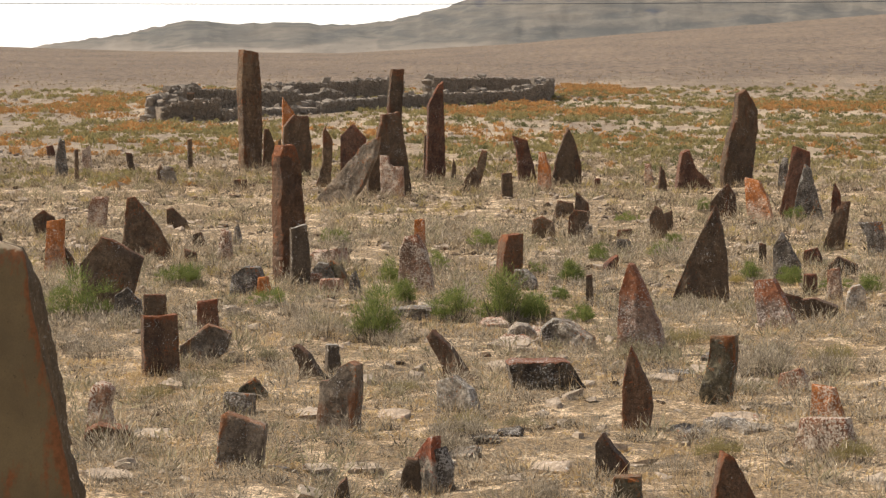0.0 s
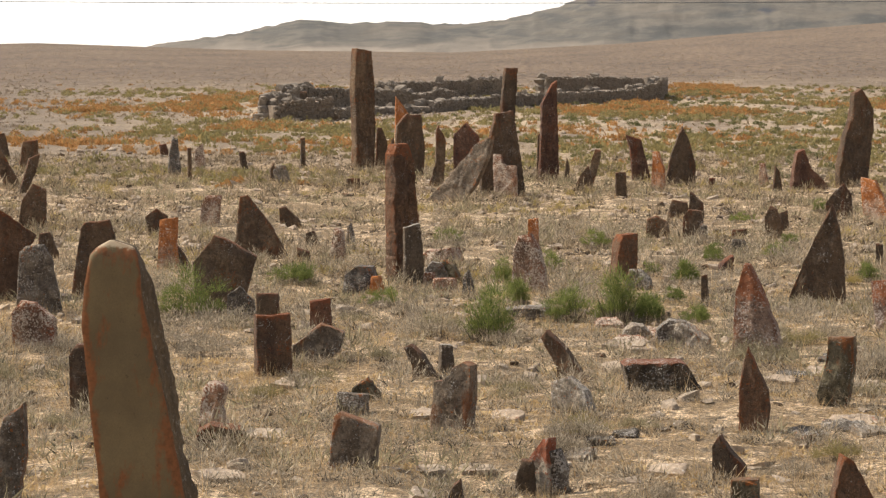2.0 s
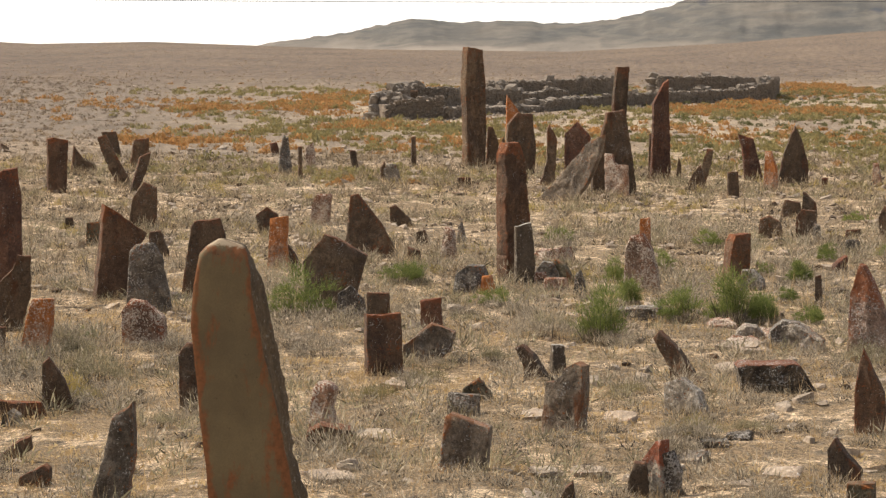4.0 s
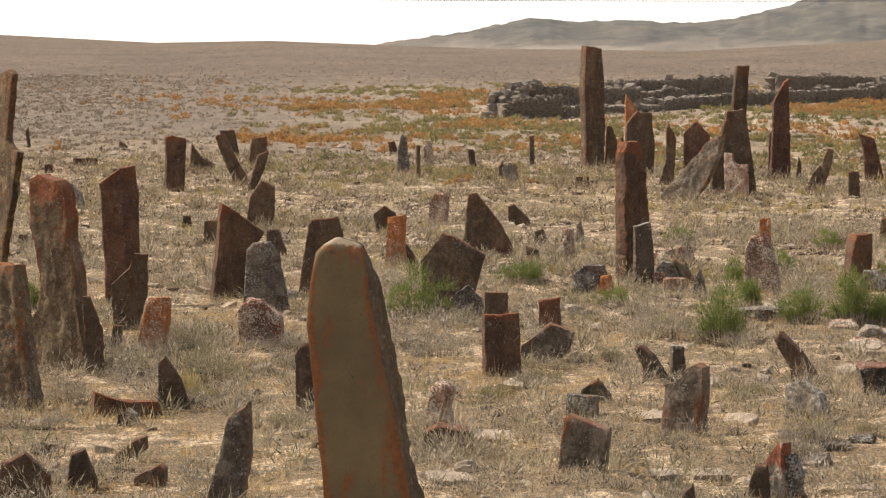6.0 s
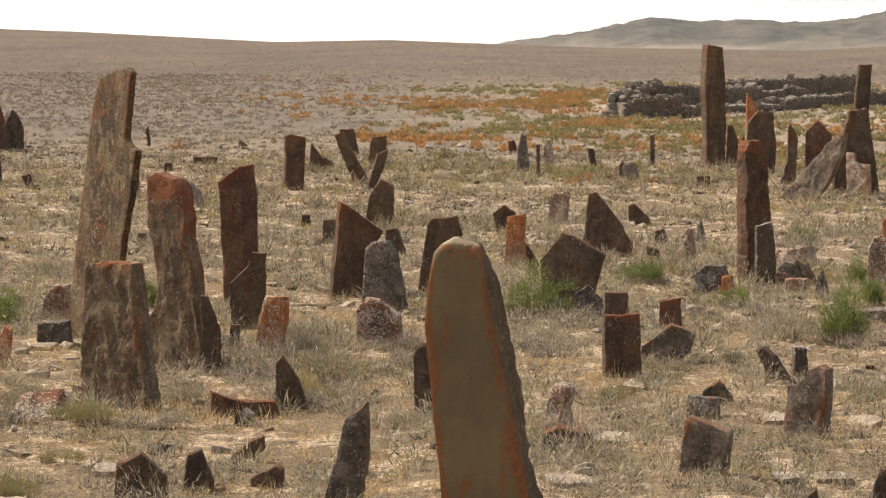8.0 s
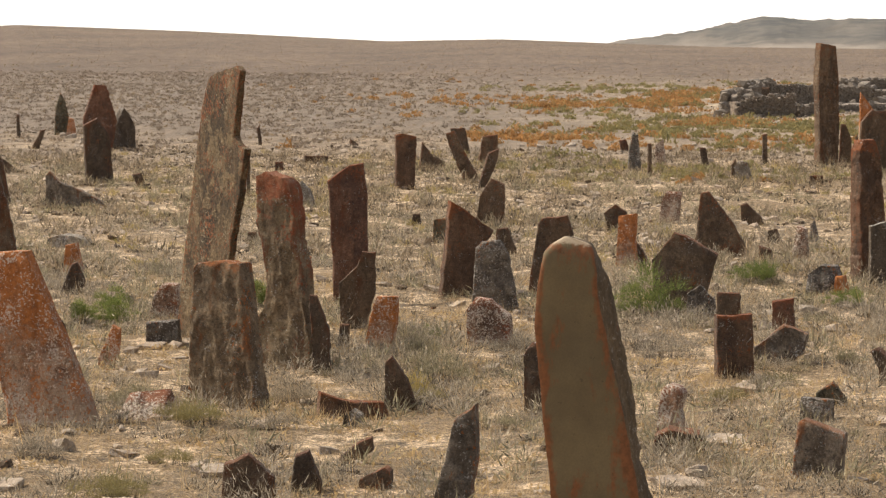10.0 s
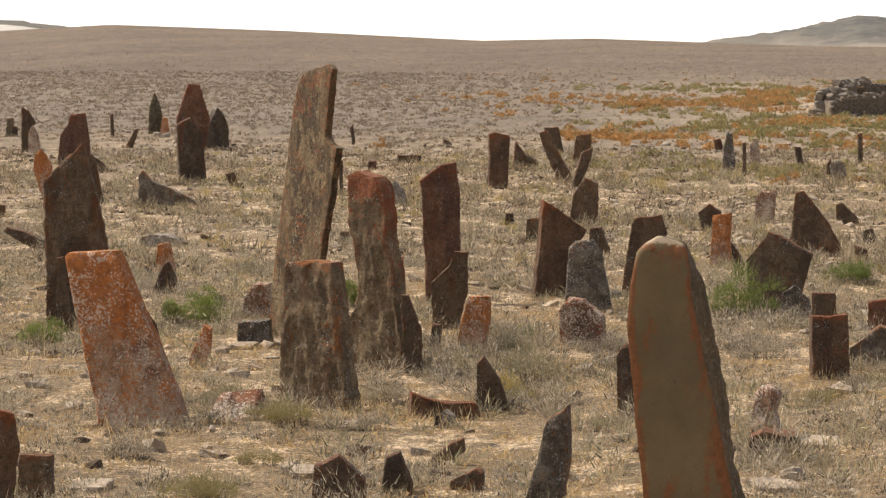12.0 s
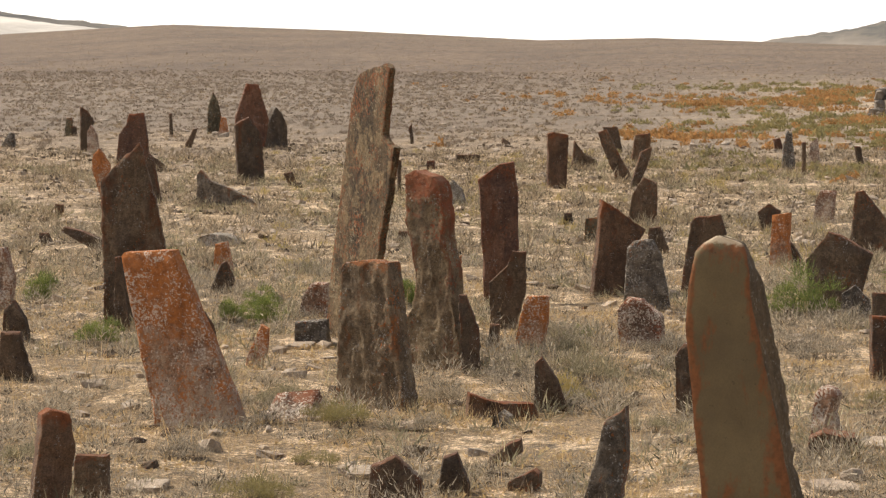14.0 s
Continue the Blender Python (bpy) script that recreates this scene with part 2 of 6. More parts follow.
RUST = (0.22, 0.085, 0.04)
dark = weathered("dark_schist", (0.087, 0.061, 0.041), (0.122, 0.083, 0.052), (0.177, 0.121, 0.077), 0.12, 0.18, 0.5, 0.93, 0.22, crust=(0.27, 0.105, 0.045), calm=1.0)
capped = weathered("capped_schist", (0.088, 0.055, 0.036), (0.131, 0.079, 0.048), (0.185, 0.113, 0.070), 0.15, 0.12, 0.95, 0.90, 0.22, crust=(0.31, 0.105, 0.037), calm=1.0)
rust = weathered("rust_schist", (0.099, 0.055, 0.038), (0.150, 0.081, 0.051), (0.206, 0.117, 0.076), 0.25, 0.15, 0.75, 0.88, 0.3, crust=(0.29, 0.097, 0.042), calm=0.8)
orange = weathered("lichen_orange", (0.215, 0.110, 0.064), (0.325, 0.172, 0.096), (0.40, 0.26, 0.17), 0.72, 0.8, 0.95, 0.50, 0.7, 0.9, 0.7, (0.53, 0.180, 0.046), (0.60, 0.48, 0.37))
grey = weathered("grey_schist", (0.100, 0.083, 0.066), (0.160, 0.134, 0.104), (0.24, 0.205, 0.16), 0.14, 0.8, relief=1.2, calm=0.5, pale=(0.46, 0.41, 0.35))
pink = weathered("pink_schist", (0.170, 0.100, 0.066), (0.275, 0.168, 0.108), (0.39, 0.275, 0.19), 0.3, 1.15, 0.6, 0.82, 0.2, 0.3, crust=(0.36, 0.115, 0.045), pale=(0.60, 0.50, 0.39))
tan = weathered("tan_schist", (0.066, 0.046, 0.026), (0.134, 0.092, 0.050), (0.215, 0.155, 0.085), 0.47, 0.34, 0.0, 0.99, 0.10, crust=(0.30, 0.100, 0.034), pale=(0.36, 0.30, 0.195), relief=0.9, grain=1.6, calm=0.1)
veined = weathered("veined_schist", (0.15, 0.098, 0.073), (0.215, 0.145, 0.108), (0.29, 0.215, 0.165), 0.25, 0.8, 0.95, 0.60, 0.2, 0.35, crust=(0.36, 0.125, 0.05), pale=(0.46, 0.39, 0.33))
umber = weathered("umber_schist", (0.122, 0.086, 0.052), (0.185, 0.134, 0.080), (0.260, 0.190, 0.116), 0.28, 0.34, 0.9, 0.985, 0.12, relief=0.7, grain=1.3, calm=0.7)
twisted = weathered("red_crested_schist", (0.125, 0.088, 0.052), (0.178, 0.130, 0.076), (0.250, 0.190, 0.115), 0.34, 0.25, 0.78, 0.78, 0.2, relief=0.9, crust=(0.32, 0.085, 0.03), calm=0.6)
ashen = weathered("ashen_schist", (0.125, 0.098, 0.072), (0.185, 0.147, 0.109), (0.270, 0.220, 0.165), 0.12, 0.42, 0.6, 0.95, 0.15, relief=1.0, calm=0.5)
brown = weathered("brown_schist", (0.097, 0.067, 0.044), (0.148, 0.103, 0.064), (0.208, 0.147, 0.094), 0.24, 0.20, 0.7, 0.93, 0.3, crust=(0.29, 0.105, 0.04), calm=0.8)
pale = weathered("pale_stone", (0.19, 0.16, 0.125), (0.29, 0.245, 0.19), (0.40, 0.345, 0.275), 0.12, 0.6, pale=(0.55, 0.51, 0.46))
olive = weathered("olive_schist", (0.086, 0.072, 0.045), (0.143, 0.118, 0.073), (0.204, 0.168, 0.107), 0.25, 0.25, 0.3, 0.97, 0.2, calm=0.3)
front = slab_material("smooth_slab", (0.160, 0.115, 0.056), (0.104, 0.074, 0.037), (0.235, 0.082, 0.026), (0.42, 0.33, 0.215))
broken = stone_material("broken_edge", (0.135, 0.095, 0.052), (0.080, 0.059, 0.036), (0.20, 0.085, 0.035), 0.12, 0.0, 0.35, (0.21, 0.18, 0.14), grain=9.0)
# its whitish crest colour paints the sunlight on narrow top edges
sunlit_topped = weathered("sunlit_topped_schist", (0.077, 0.059, 0.044), (0.110, 0.083, 0.057), (0.160, 0.121, 0.084), 0.05, 0.15, 0.95, 0.99, crust=(0.56, 0.49, 0.40), calm=1.0)
slab_top = weathered("lichened_block", (0.051, 0.041, 0.031), (0.089, 0.068, 0.047), (0.146, 0.110, 0.073), 0.1, 0.75, 0.9, 0.95, crust=(0.31, 0.115, 0.055))
chalk = weathered("red_and_white_stone", (0.30, 0.24, 0.18), (0.42, 0.35, 0.27), (0.55, 0.47, 0.37), 0.2, 0.4, 0.95, 0.62, crust=(0.42, 0.11, 0.045))
chips = stone_material("stone_chips", (0.42, 0.33, 0.235), (0.29, 0.225, 0.16), RUST, 0.15, 0.0, 0.3)
rubble = stone_material("ruin_stone", (0.30, 0.24, 0.178), (0.20, 0.163, 0.124), RUST, 0.0, 0.0, 0.3, (0.36, 0.305, 0.245))


def ground_material():
    n = Nodes("dry_ground", 0.97)
    p = n.coords("World")
    wide, mid, fine = n.noise(p, 0.35, 5), n.noise(p, 1.5, 6, 0.72), n.noise(p, 24.0, 5, 0.8)
    soil = n.mix(n.ramp(wide, 0.35, 0.65), (0.355, 0.247, 0.138), (0.275, 0.192, 0.108))
    soil = n.mix(n.ramp(mid, 0.50, 0.58), soil, (0.72, 0.53, 0.335))
    soil = n.mix(n.ramp(n.noise(p, 4.2, 5, 0.7), 0.55, 0.63), soil, (0.150, 0.112, 0.074))
    soil = n.mix(0.85, soil, n.ramp(fine, 0.38, 0.62, (0.42, 0.42, 0.42, 1), (1.5, 1.5, 1.5, 1)), "MULTIPLY")
    soil = n.mix(0.75, soil, n.ramp(n.noise(p, 70.0, 3, 0.7), 0.38, 0.62, (0.45, 0.43, 0.41, 1), (1.5, 1.5, 1.5, 1)), "MULTIPLY")
    litter = n.noise(n.coords("World", stretch=(1, 0.45, 1)), 13.0, 6, 0.8)   # trampled straw and twigs
    soil = n.mix(n.math("MULTIPLY", n.ramp(litter, 0.52, 0.56), 0.75), soil, n.mix(n.ramp(fine, 0.4, 0.6), (0.11, 0.083, 0.056), (0.34, 0.26, 0.165)))
    # the open plain: pale sand in long tongues between greyer gravel
    flat = n.coords("World", stretch=(0.16, 0.035, 0.0))
    sand = n.mix(n.ramp(n.noise(flat, 1.6, 6, 0.66), 0.42, 0.60), (0.245, 0.182, 0.123), (0.42, 0.322, 0.212))
    side = n.nt.nodes.new("ShaderNodeSeparateXYZ")
    n.link(p, side.inputs[0])
    west = n.math("ADD", n.math("MULTIPLY", n.math("ADD", side.outputs[0], n.math("MULTIPLY", side.outputs[1], 0.13)), 0.05), n.math("MULTIPLY", wide, 0.4))
    sand = n.mix(n.ramp(west, 0.0, 0.5), (0.205, 0.156, 0.110), sand)   # the gravel keeps to the west
    sand = n.mix(0.5, sand, n.ramp(n.noise(n.coords("World", stretch=(1, 0.12, 0)), 1.4, 5, 0.8), 0.40, 0.60, (0.62, 0.62, 0.63, 1), (1.3, 1.28, 1.24, 1)), "MULTIPLY")
    # the far slope: stony, greyer and browner
    far = n.coords("World", stretch=(0.03, 0.006, 0.0))
    stony = n.mix(n.ramp(n.noise(far, 3.0, 6, 0.65), 0.38, 0.62), (0.168, 0.119, 0.080), (0.122, 0.088, 0.061))
    stony = n.mix(0.6, stony, n.ramp(n.noise(n.coords("World", stretch=(0.9, 0.11, 0)), 1.7, 3, 0.6), 0.42, 0.58, (0.60, 0.60, 0.61, 1), (1.36, 1.35, 1.32, 1)), "MULTIPLY")
    y = n.nt.nodes.new("ShaderNodeSeparateXYZ")
    n.link(p, y.inputs[0])
    edge = n.math("ADD", n.math("MULTIPLY", y.outputs[1], 0.004), n.math("MULTIPLY", n.math("SUBTRACT", n.noise(n.coords("World", stretch=(0.12, 0.03, 0)), 1.0, 5, 0.7), 0.5), 0.5))
    col = n.mix(n.ramp(edge, 0.26, 0.40), soil, sand)
    col = n.mix(n.ramp(edge, 0.62, 0.96), col, stony)
    return n.finish(col, n.math("ADD", mid, n.math("ADD", litter, fine)), 0.9, 0.06)


def plant_material(name, tones, rough=0.95, through=0.0):
    """Leaves or straw: each blade its own tone."""
    n = Nodes(name, rough)
    rnd = n.nt.nodes.new("ShaderNodeNewGeometry").outputs["Random Per Island"]
    r = n.nt.nodes.new("ShaderNodeValToRGB")
    while len(r.color_ramp.elements) < len(tones):
        r.color_ramp.elements.new(0.5)
    for i, tone in enumerate(tones):
        r.color_ramp.elements[i].position = i / (len(tones) - 1)
        r.color_ramp.elements[i].color = (*tone, 1)
    n.link(rnd, r.inputs[0])
    big = n.noise(n.coords("World"), 0.8, 3)
    col = n.mix(0.6, r.outputs[0], n.ramp(big, 0.3, 0.7, (0.65, 0.65, 0.68, 1), (1.25, 1.2, 1.1, 1)), "MULTIPLY")
    n.link(col, n.bsdf.inputs["Base Color"])
    if through:
        tr = n.node("ShaderNodeBsdfTranslucent")
        n.link(col, tr.inputs[0])
        mixer = n.node("ShaderNodeMixShader", Fac=through)
        n.link(n.bsdf.outputs[0], mixer.inputs[1])
        n.link(tr.outputs[0], mixer.inputs[2])
        n.link(mixer.outputs[0], n.nt.nodes["Material Output"].inputs[0])
    return n.mat


earth = ground_material()
fine_scrub = plant_material("fine_scrub", [(0.285, 0.207, 0.132), (0.245, 0.180, 0.118), (0.31, 0.225, 0.142), (0.26, 0.205, 0.122)], through=0.5)
gravel_scrub = plant_material("gravel_scrub", [(0.235, 0.180, 0.133), (0.190, 0.147, 0.112), (0.270, 0.205, 0.148), (0.220, 0.176, 0.123)], through=0.3)
straw = plant_material("straw", [(0.70, 0.49, 0.245), (0.52, 0.358, 0.178), (0.35, 0.24, 0.130), (0.84, 0.65, 0.38)], through=0.4)
twigs = plant_material("grey_twigs", [(0.405, 0.338, 0.243), (0.205, 0.170, 0.122), (0.60, 0.505, 0.365), (0.078, 0.064, 0.047)], through=0.25)
green = plant_material("green_leaf", [(0.155, 0.192, 0.050), (0.25, 0.285, 0.078), (0.072, 0.095, 0.030), (0.31, 0.32, 0.10)], through=0.35)
olive_leaf = plant_material("olive_leaf", [(0.24, 0.205, 0.085), (0.30, 0.245, 0.10), (0.185, 0.17, 0.085), (0.35, 0.265, 0.11)], through=0.35)
orange_leaf = plant_material("orange_leaf", [(0.40, 0.195, 0.068), (0.44, 0.235, 0.085), (0.31, 0.17, 0.07), (0.35, 0.24, 0.10)], through=0.35)
litter_twigs = plant_material("litter_twigs", [(0.52, 0.382, 0.225), (0.30, 0.215, 0.130), (0.70, 0.53, 0.30), (0.15, 0.110, 0.072)], through=0.25)
golden = plant_material("golden_leaf", [(0.52, 0.37, 0.18), (0.42, 0.29, 0.14), (0.60, 0.46, 0.25), (0.34, 0.22, 0.11)], through=0.4)
dark_leaf = plant_material("dark_leaf", [(0.16, 0.155, 0.065), (0.125, 0.125, 0.055), (0.20, 0.18, 0.075), (0.095, 0.10, 0.047)], through=0.3)
yellow_leaf = plant_material("yellow_leaf", [(0.42, 0.32, 0.11), (0.34, 0.27, 0.095), (0.48, 0.36, 0.14), (0.27, 0.225, 0.095)], through=0.35)
grey_green = plant_material("grey_green_twigs", [(0.335, 0.287, 0.172), (0.19, 0.168, 0.102), (0.50, 0.425, 0.26), (0.075, 0.069, 0.044)], through=0.25)
wood = plant_material("stem", [(0.075, 0.060, 0.045), (0.13, 0.10, 0.075)])
far_twigs = plant_material("far_twigs", [(0.35, 0.27, 0.172), (0.19, 0.148, 0.098), (0.50, 0.39, 0.25), (0.080, 0.063, 0.045)], through=0.2)


def hill_material(name, rock, dark_rock, foot, low, high, cliff=0.0):
    """Eroded hills: bedrock in crooked level beds above, pale wash fans at the foot (low and high: heights of the
    change); cliff: strength of the painted hollow shade.
    """
    n = Nodes(name, 0.97)
    warp = n.noise(n.coords("World", stretch=(0.011, 0.004, 0.02)), 1.0, 4, 0.55)
    z = n.nt.nodes.new("ShaderNodeSeparateXYZ")
    n.link(n.coords("World"), z.inputs[0])
    x = n.nt.nodes.new("ShaderNodeCombineXYZ")
    n.link(n.math("MULTIPLY", z.outputs[0], 0.012), x.inputs[0])
    n.link(n.math("MULTIPLY", n.math("ADD", z.outputs[2], n.math("MULTIPLY", warp, 26.0)), 0.13), x.inputs[2])
    beds = n.noise(x.outputs[0], 1.0, 6, 0.62)
    mottle = n.noise(n.coords("World", stretch=(0.05, 0.02, 0.11)), 1.0, 6, 0.7)
    col = n.mix(n.ramp(beds, 0.40, 0.58), rock, dark_rock)
    col = n.mix(n.math("MULTIPLY", n.ramp(mottle, 0.46, 0.60), 0.4), col, tuple(1.55 * v for v in rock))
    if cliff:   # shade of hollows under the ledges, painted as dark patches high up
        hollow_shade = n.noise(n.coords("World", stretch=(0.028, 0.0, 0.10)), 1.0, 4, 0.5)
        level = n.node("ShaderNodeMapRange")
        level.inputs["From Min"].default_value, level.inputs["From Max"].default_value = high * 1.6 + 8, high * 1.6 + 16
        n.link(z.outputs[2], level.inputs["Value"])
        col = n.mix(n.math("MULTIPLY", n.math("MULTIPLY", n.ramp(hollow_shade, 0.60, 0.66), level.outputs["Result"]), cliff), col, (0.04, 0.042, 0.05))
    height = n.math("ADD", z.outputs[2], n.math("MULTIPLY", n.math("SUBTRACT", warp, 0.5), 1.6 * (high - low)))
    level = n.node("ShaderNodeMapRange")
    level.inputs["From Min"].default_value, level.inputs["From Max"].default_value = low, high
    n.link(height, level.inputs["Value"])
    wash = n.mix(n.ramp(beds, 0.46, 0.56), foot, tuple(0.62 * v for v in foot))
    col = n.mix(level.outputs["Result"], wash, col)
    return n.finish(col, mottle, 0.6, 3.0)


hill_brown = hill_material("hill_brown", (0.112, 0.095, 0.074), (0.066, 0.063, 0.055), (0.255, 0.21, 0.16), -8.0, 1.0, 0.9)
hill_pale = hill_material("hill_pale", (0.50, 0.45, 0.38), (0.42, 0.37, 0.31), (0.58, 0.54, 0.47), 0.0, 10.0)
cable = Nodes("cable_sheath", 0.6)
cable.bsdf.inputs["Base Color"].default_value = (0.08, 0.08, 0.085, 1)
cable = cable.mat

# ---- the lie of the land ----
# bearing from the camera in degrees, drop of the near ridge below eye level in thousandths of its distance
RIDGE = [(-180, -1), (-40, 1), (-19.71, 1.19), (-19.11, 0.55), (-16.81, -1.79), (-13.90, -0.05), (-10.60, 2.76), (-8.70, 2.09), (-6.69, 3.29), (-5.09, 4.20),
         (-1.68, 4.79), (1.12, 2.13), (3.02, -0.80), (4.91, -3.22), (7.32, -6.64), (12, -9), (180, -1)]
RIDGE_FAR = 620.0


def lattice(x, y, seed):
    """Smooth random bumps between -1 and 1, one to a metre, for arrays."""
    i, j = np.floor(x), np.floor(y)
    u, v = x - i, y - j
    u, v = u * u * (3 - 2 * u), v * v * (3 - 2 * v)

    def h(a, b):
        return np.modf(np.abs(np.sin(a * 127.1 + b * 311.7 + seed * 74.7) * 43758.5453))[0] * 2 - 1

    return (h(i, j) * (1 - u) + h(i + 1, j) * u) * (1 - v) + (h(i, j + 1) * (1 - u) + h(i + 1, j + 1) * u) * v


def land(x, y):
    """Height of the ground, for numbers or arrays."""
    x, y = np.asarray(x, float), np.asarray(y, float)
    d, a = np.hypot(x, y), np.degrees(np.arctan2(x, y))
    crest = EYE - np.interp(a, [r[0] for r in RIDGE], [r[1] for r in RIDGE]) / 1000 * RIDGE_FAR
    s = np.clip((d - 190) / (RIDGE_FAR - 190), 0, 1)
    z = crest * s ** 1.25 - np.clip(d - RIDGE_FAR, 0, 900) * 0.03
    bumps = 0.05 * lattice(x * 0.6, y * 0.4, 1) + 0.045 * lattice(x * 1.6, y * 1.1, 2) + 0.022 * lattice(x * 4.5, y * 3.0, 3)
    return z + (bumps - 0.03) * np.clip(1.6 - d / 150, 0, 1)


def mesh_object(name, verts, faces, material, smooth=False):
    me = bpy.data.meshes.new(name)
    me.from_pydata(verts if isinstance(verts, list) else verts.tolist(), [], faces if isinstance(faces, list) else faces.tolist())
    me.materials.append(material)
    if smooth:
        me.polygons.foreach_set("use_smooth", [True] * len(me.polygons))
    me.update()
    return new(name, me)


def grid_faces(rows, cols, wrap=False):
    r, c = np.meshgrid(np.arange(rows - 1), np.arange(cols if wrap else cols - 1), indexing="ij")
    n = (c + 1) % cols
    return np.stack([r * cols + c, r * cols + n, (r + 1) * cols + n, (r + 1) * cols + c], -1).reshape(-1, 4)


def build_ground():
    fan = np.linspace(-24, 12, 210)
    bearings = np.radians(np.concatenate([fan, np.linspace(12, 336, 60)[1:-1]]))
    rings = np.concatenate([[0.5, 3, 8, 14], np.geomspace(18, 120, 190), np.geomspace(122, 620, 70), [650, 720, 900, 1300, 2000, 3200, 4700]])
    d, a = np.meshgrid(rings, bearings, indexing="ij")
    x, y = d * np.sin(a), d * np.cos(a)
    verts = np.stack([x, y, land(x, y)], -1).reshape(-1, 3)
    faces = grid_faces(len(rings), len(bearings), True)[:, ::-1].tolist()
    n = len(bearings)
    faces += [[i, (i + 1) % n, len(verts)] for i in range(n)]
    verts = np.concatenate([verts, [[0, 0, land(0, 0.01)]]])
    ob = mesh_object("ground", verts, faces, earth, True)
    return tagged(ob, "dry sandy ground with straw-coloured grass and stones", "ground", kind="structure")


build_ground()


def build_hill(name, crest, near, far, foot, material, label, seed, steps=420):
    """A range of hills: crest is (bearing, height above eye level in thousandths of the distance)."""
    bearings = np.linspace(crest[0][0], crest[-1][0], steps)
    top = np.interp(bearings, [c[0] for c in crest], [c[1] for c in crest])
    top += [0.35 * noise.fractal(Vector((b * 5.0, seed, 0.0)), 0.7, 2.1, 5) for b in bearings]
    rows = np.concatenate([np.linspace(0, 1, 64), [1.12, 1.4]])
    verts = []
    for s in rows:
        for i, b in enumerate(bearings):
            d = near + (far - near) * s
            rise = EYE + top[i] / 1000 * far
            k = min(s, 1.0)
            shape = k * k * (3 - 2 * k)
            gully = noise.fractal(Vector((b * 1.7 + seed, s * 2.2, seed)), 0.9, 2.1, 5) * 0.03 * (rise - foot) * k * (1 - k) * 4
            z = foot + (rise - foot) * shape + gully - max(0.0, s - 1) * 30
            if s < 1:   # broken rock ledges
                step = 7.0
                ledge = ((z + 3.0 * noise.noise(Vector((b * 0.7, seed, 5.0)))) / step) % 1.0
                cliff = min(1.0, max(0.0, 0.35 + 1.3 * noise.fractal(Vector((b * 1.1, z * 0.15, seed)), 0.8, 2.0, 2)))
                z += (ledge ** 7 - ledge) * step * 0.6 * k * (1 - k * k) * 1.6 * cliff
            z += noise.fractal(Vector((b * 4.5, seed, s * 2)), 0.8, 2.0, 4) * 0.7 * k
            verts.append((d * math.sin(radians(b)), d * math.cos(radians(b)), z))
    ob = mesh_object(name, verts, grid_faces(len(rows), len(bearings))[:, ::-1], material, True)
    return tagged(ob, label, "hill", kind="structure")


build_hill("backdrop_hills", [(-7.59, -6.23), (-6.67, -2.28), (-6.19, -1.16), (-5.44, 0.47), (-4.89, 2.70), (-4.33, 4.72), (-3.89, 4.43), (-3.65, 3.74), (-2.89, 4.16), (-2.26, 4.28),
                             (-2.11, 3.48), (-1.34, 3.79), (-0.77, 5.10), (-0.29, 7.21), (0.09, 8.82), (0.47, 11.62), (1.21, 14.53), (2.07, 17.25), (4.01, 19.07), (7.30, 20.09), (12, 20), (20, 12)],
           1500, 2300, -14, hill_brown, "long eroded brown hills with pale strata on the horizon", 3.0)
build_hill("backdrop_slope", [(-34.00, 4.50), (-26.00, 10.50), (-20.33, 5.67), (-19.72, 4.28), (-18.82, 2.10), (-17.77, 0.22), (-16.52, -2.96), (-15.01, -6.93)],
           1400, 2000, -14, hill_pale, "pale chalky slope showing behind the near ridge", 8.0, 140)
build_hill("backdrop_ridge", [(-34, 6), (-26, 12), (-20.33, 7.17), (-19.72, 5.78), (-18.82, 3.60), (-17.77, 1.72), (-16.52, -1.46), (-15.01, -5.43)],
           2150, 2600, -14, hill_brown, "low grey-brown ridge behind the pale slope", 11.0, 140)


# ---- plants that nobody could count ----
def blades(spots, count, height, lean, width, seed, root=0.3, droop=0.0):
    """Tufts at spots (x, y, z, size): each tuft has count thin blades. Returns corner points and triangles."""
    rng = np.random.default_rng(seed)
    s = np.repeat(np.asarray(spots, float), count, axis=0)
    n = len(s)
    turn, tilt = rng.uniform(0, 2 * np.pi, n), np.abs(rng.normal(0, 1, n)) * lean
    tilt = np.minimum(tilt, 1.45)
    size = s[:, 3] * rng.uniform(0.45, 1.1, n)
    out = np.stack([np.cos(turn), np.sin(turn)], -1)
    base = s[:, :3].copy()
    base[:, :2] += out * (s[:, 3] * root * rng.uniform(0, 1, n))[:, None]
    base[:, 2] -= 0.02
    tip = base.copy()
    tip[:, :2] += out * (size * height * np.sin(tilt))[:, None]
    tip[:, 2] += size * height * np.cos(tilt) * (1 - droop * rng.uniform(0, 1, n))
    side = rng.uniform(0, 2 * np.pi, n)
    wide = np.stack([np.cos(side), np.sin(side), np.zeros(n)], -1) * (width * size * rng.uniform(0.6, 1.3, n))[:, None]
    verts = np.stack([base - wide, base + wide, tip], 1).reshape(-1, 3)
    return verts, np.arange(n * 3).reshape(-1, 3)


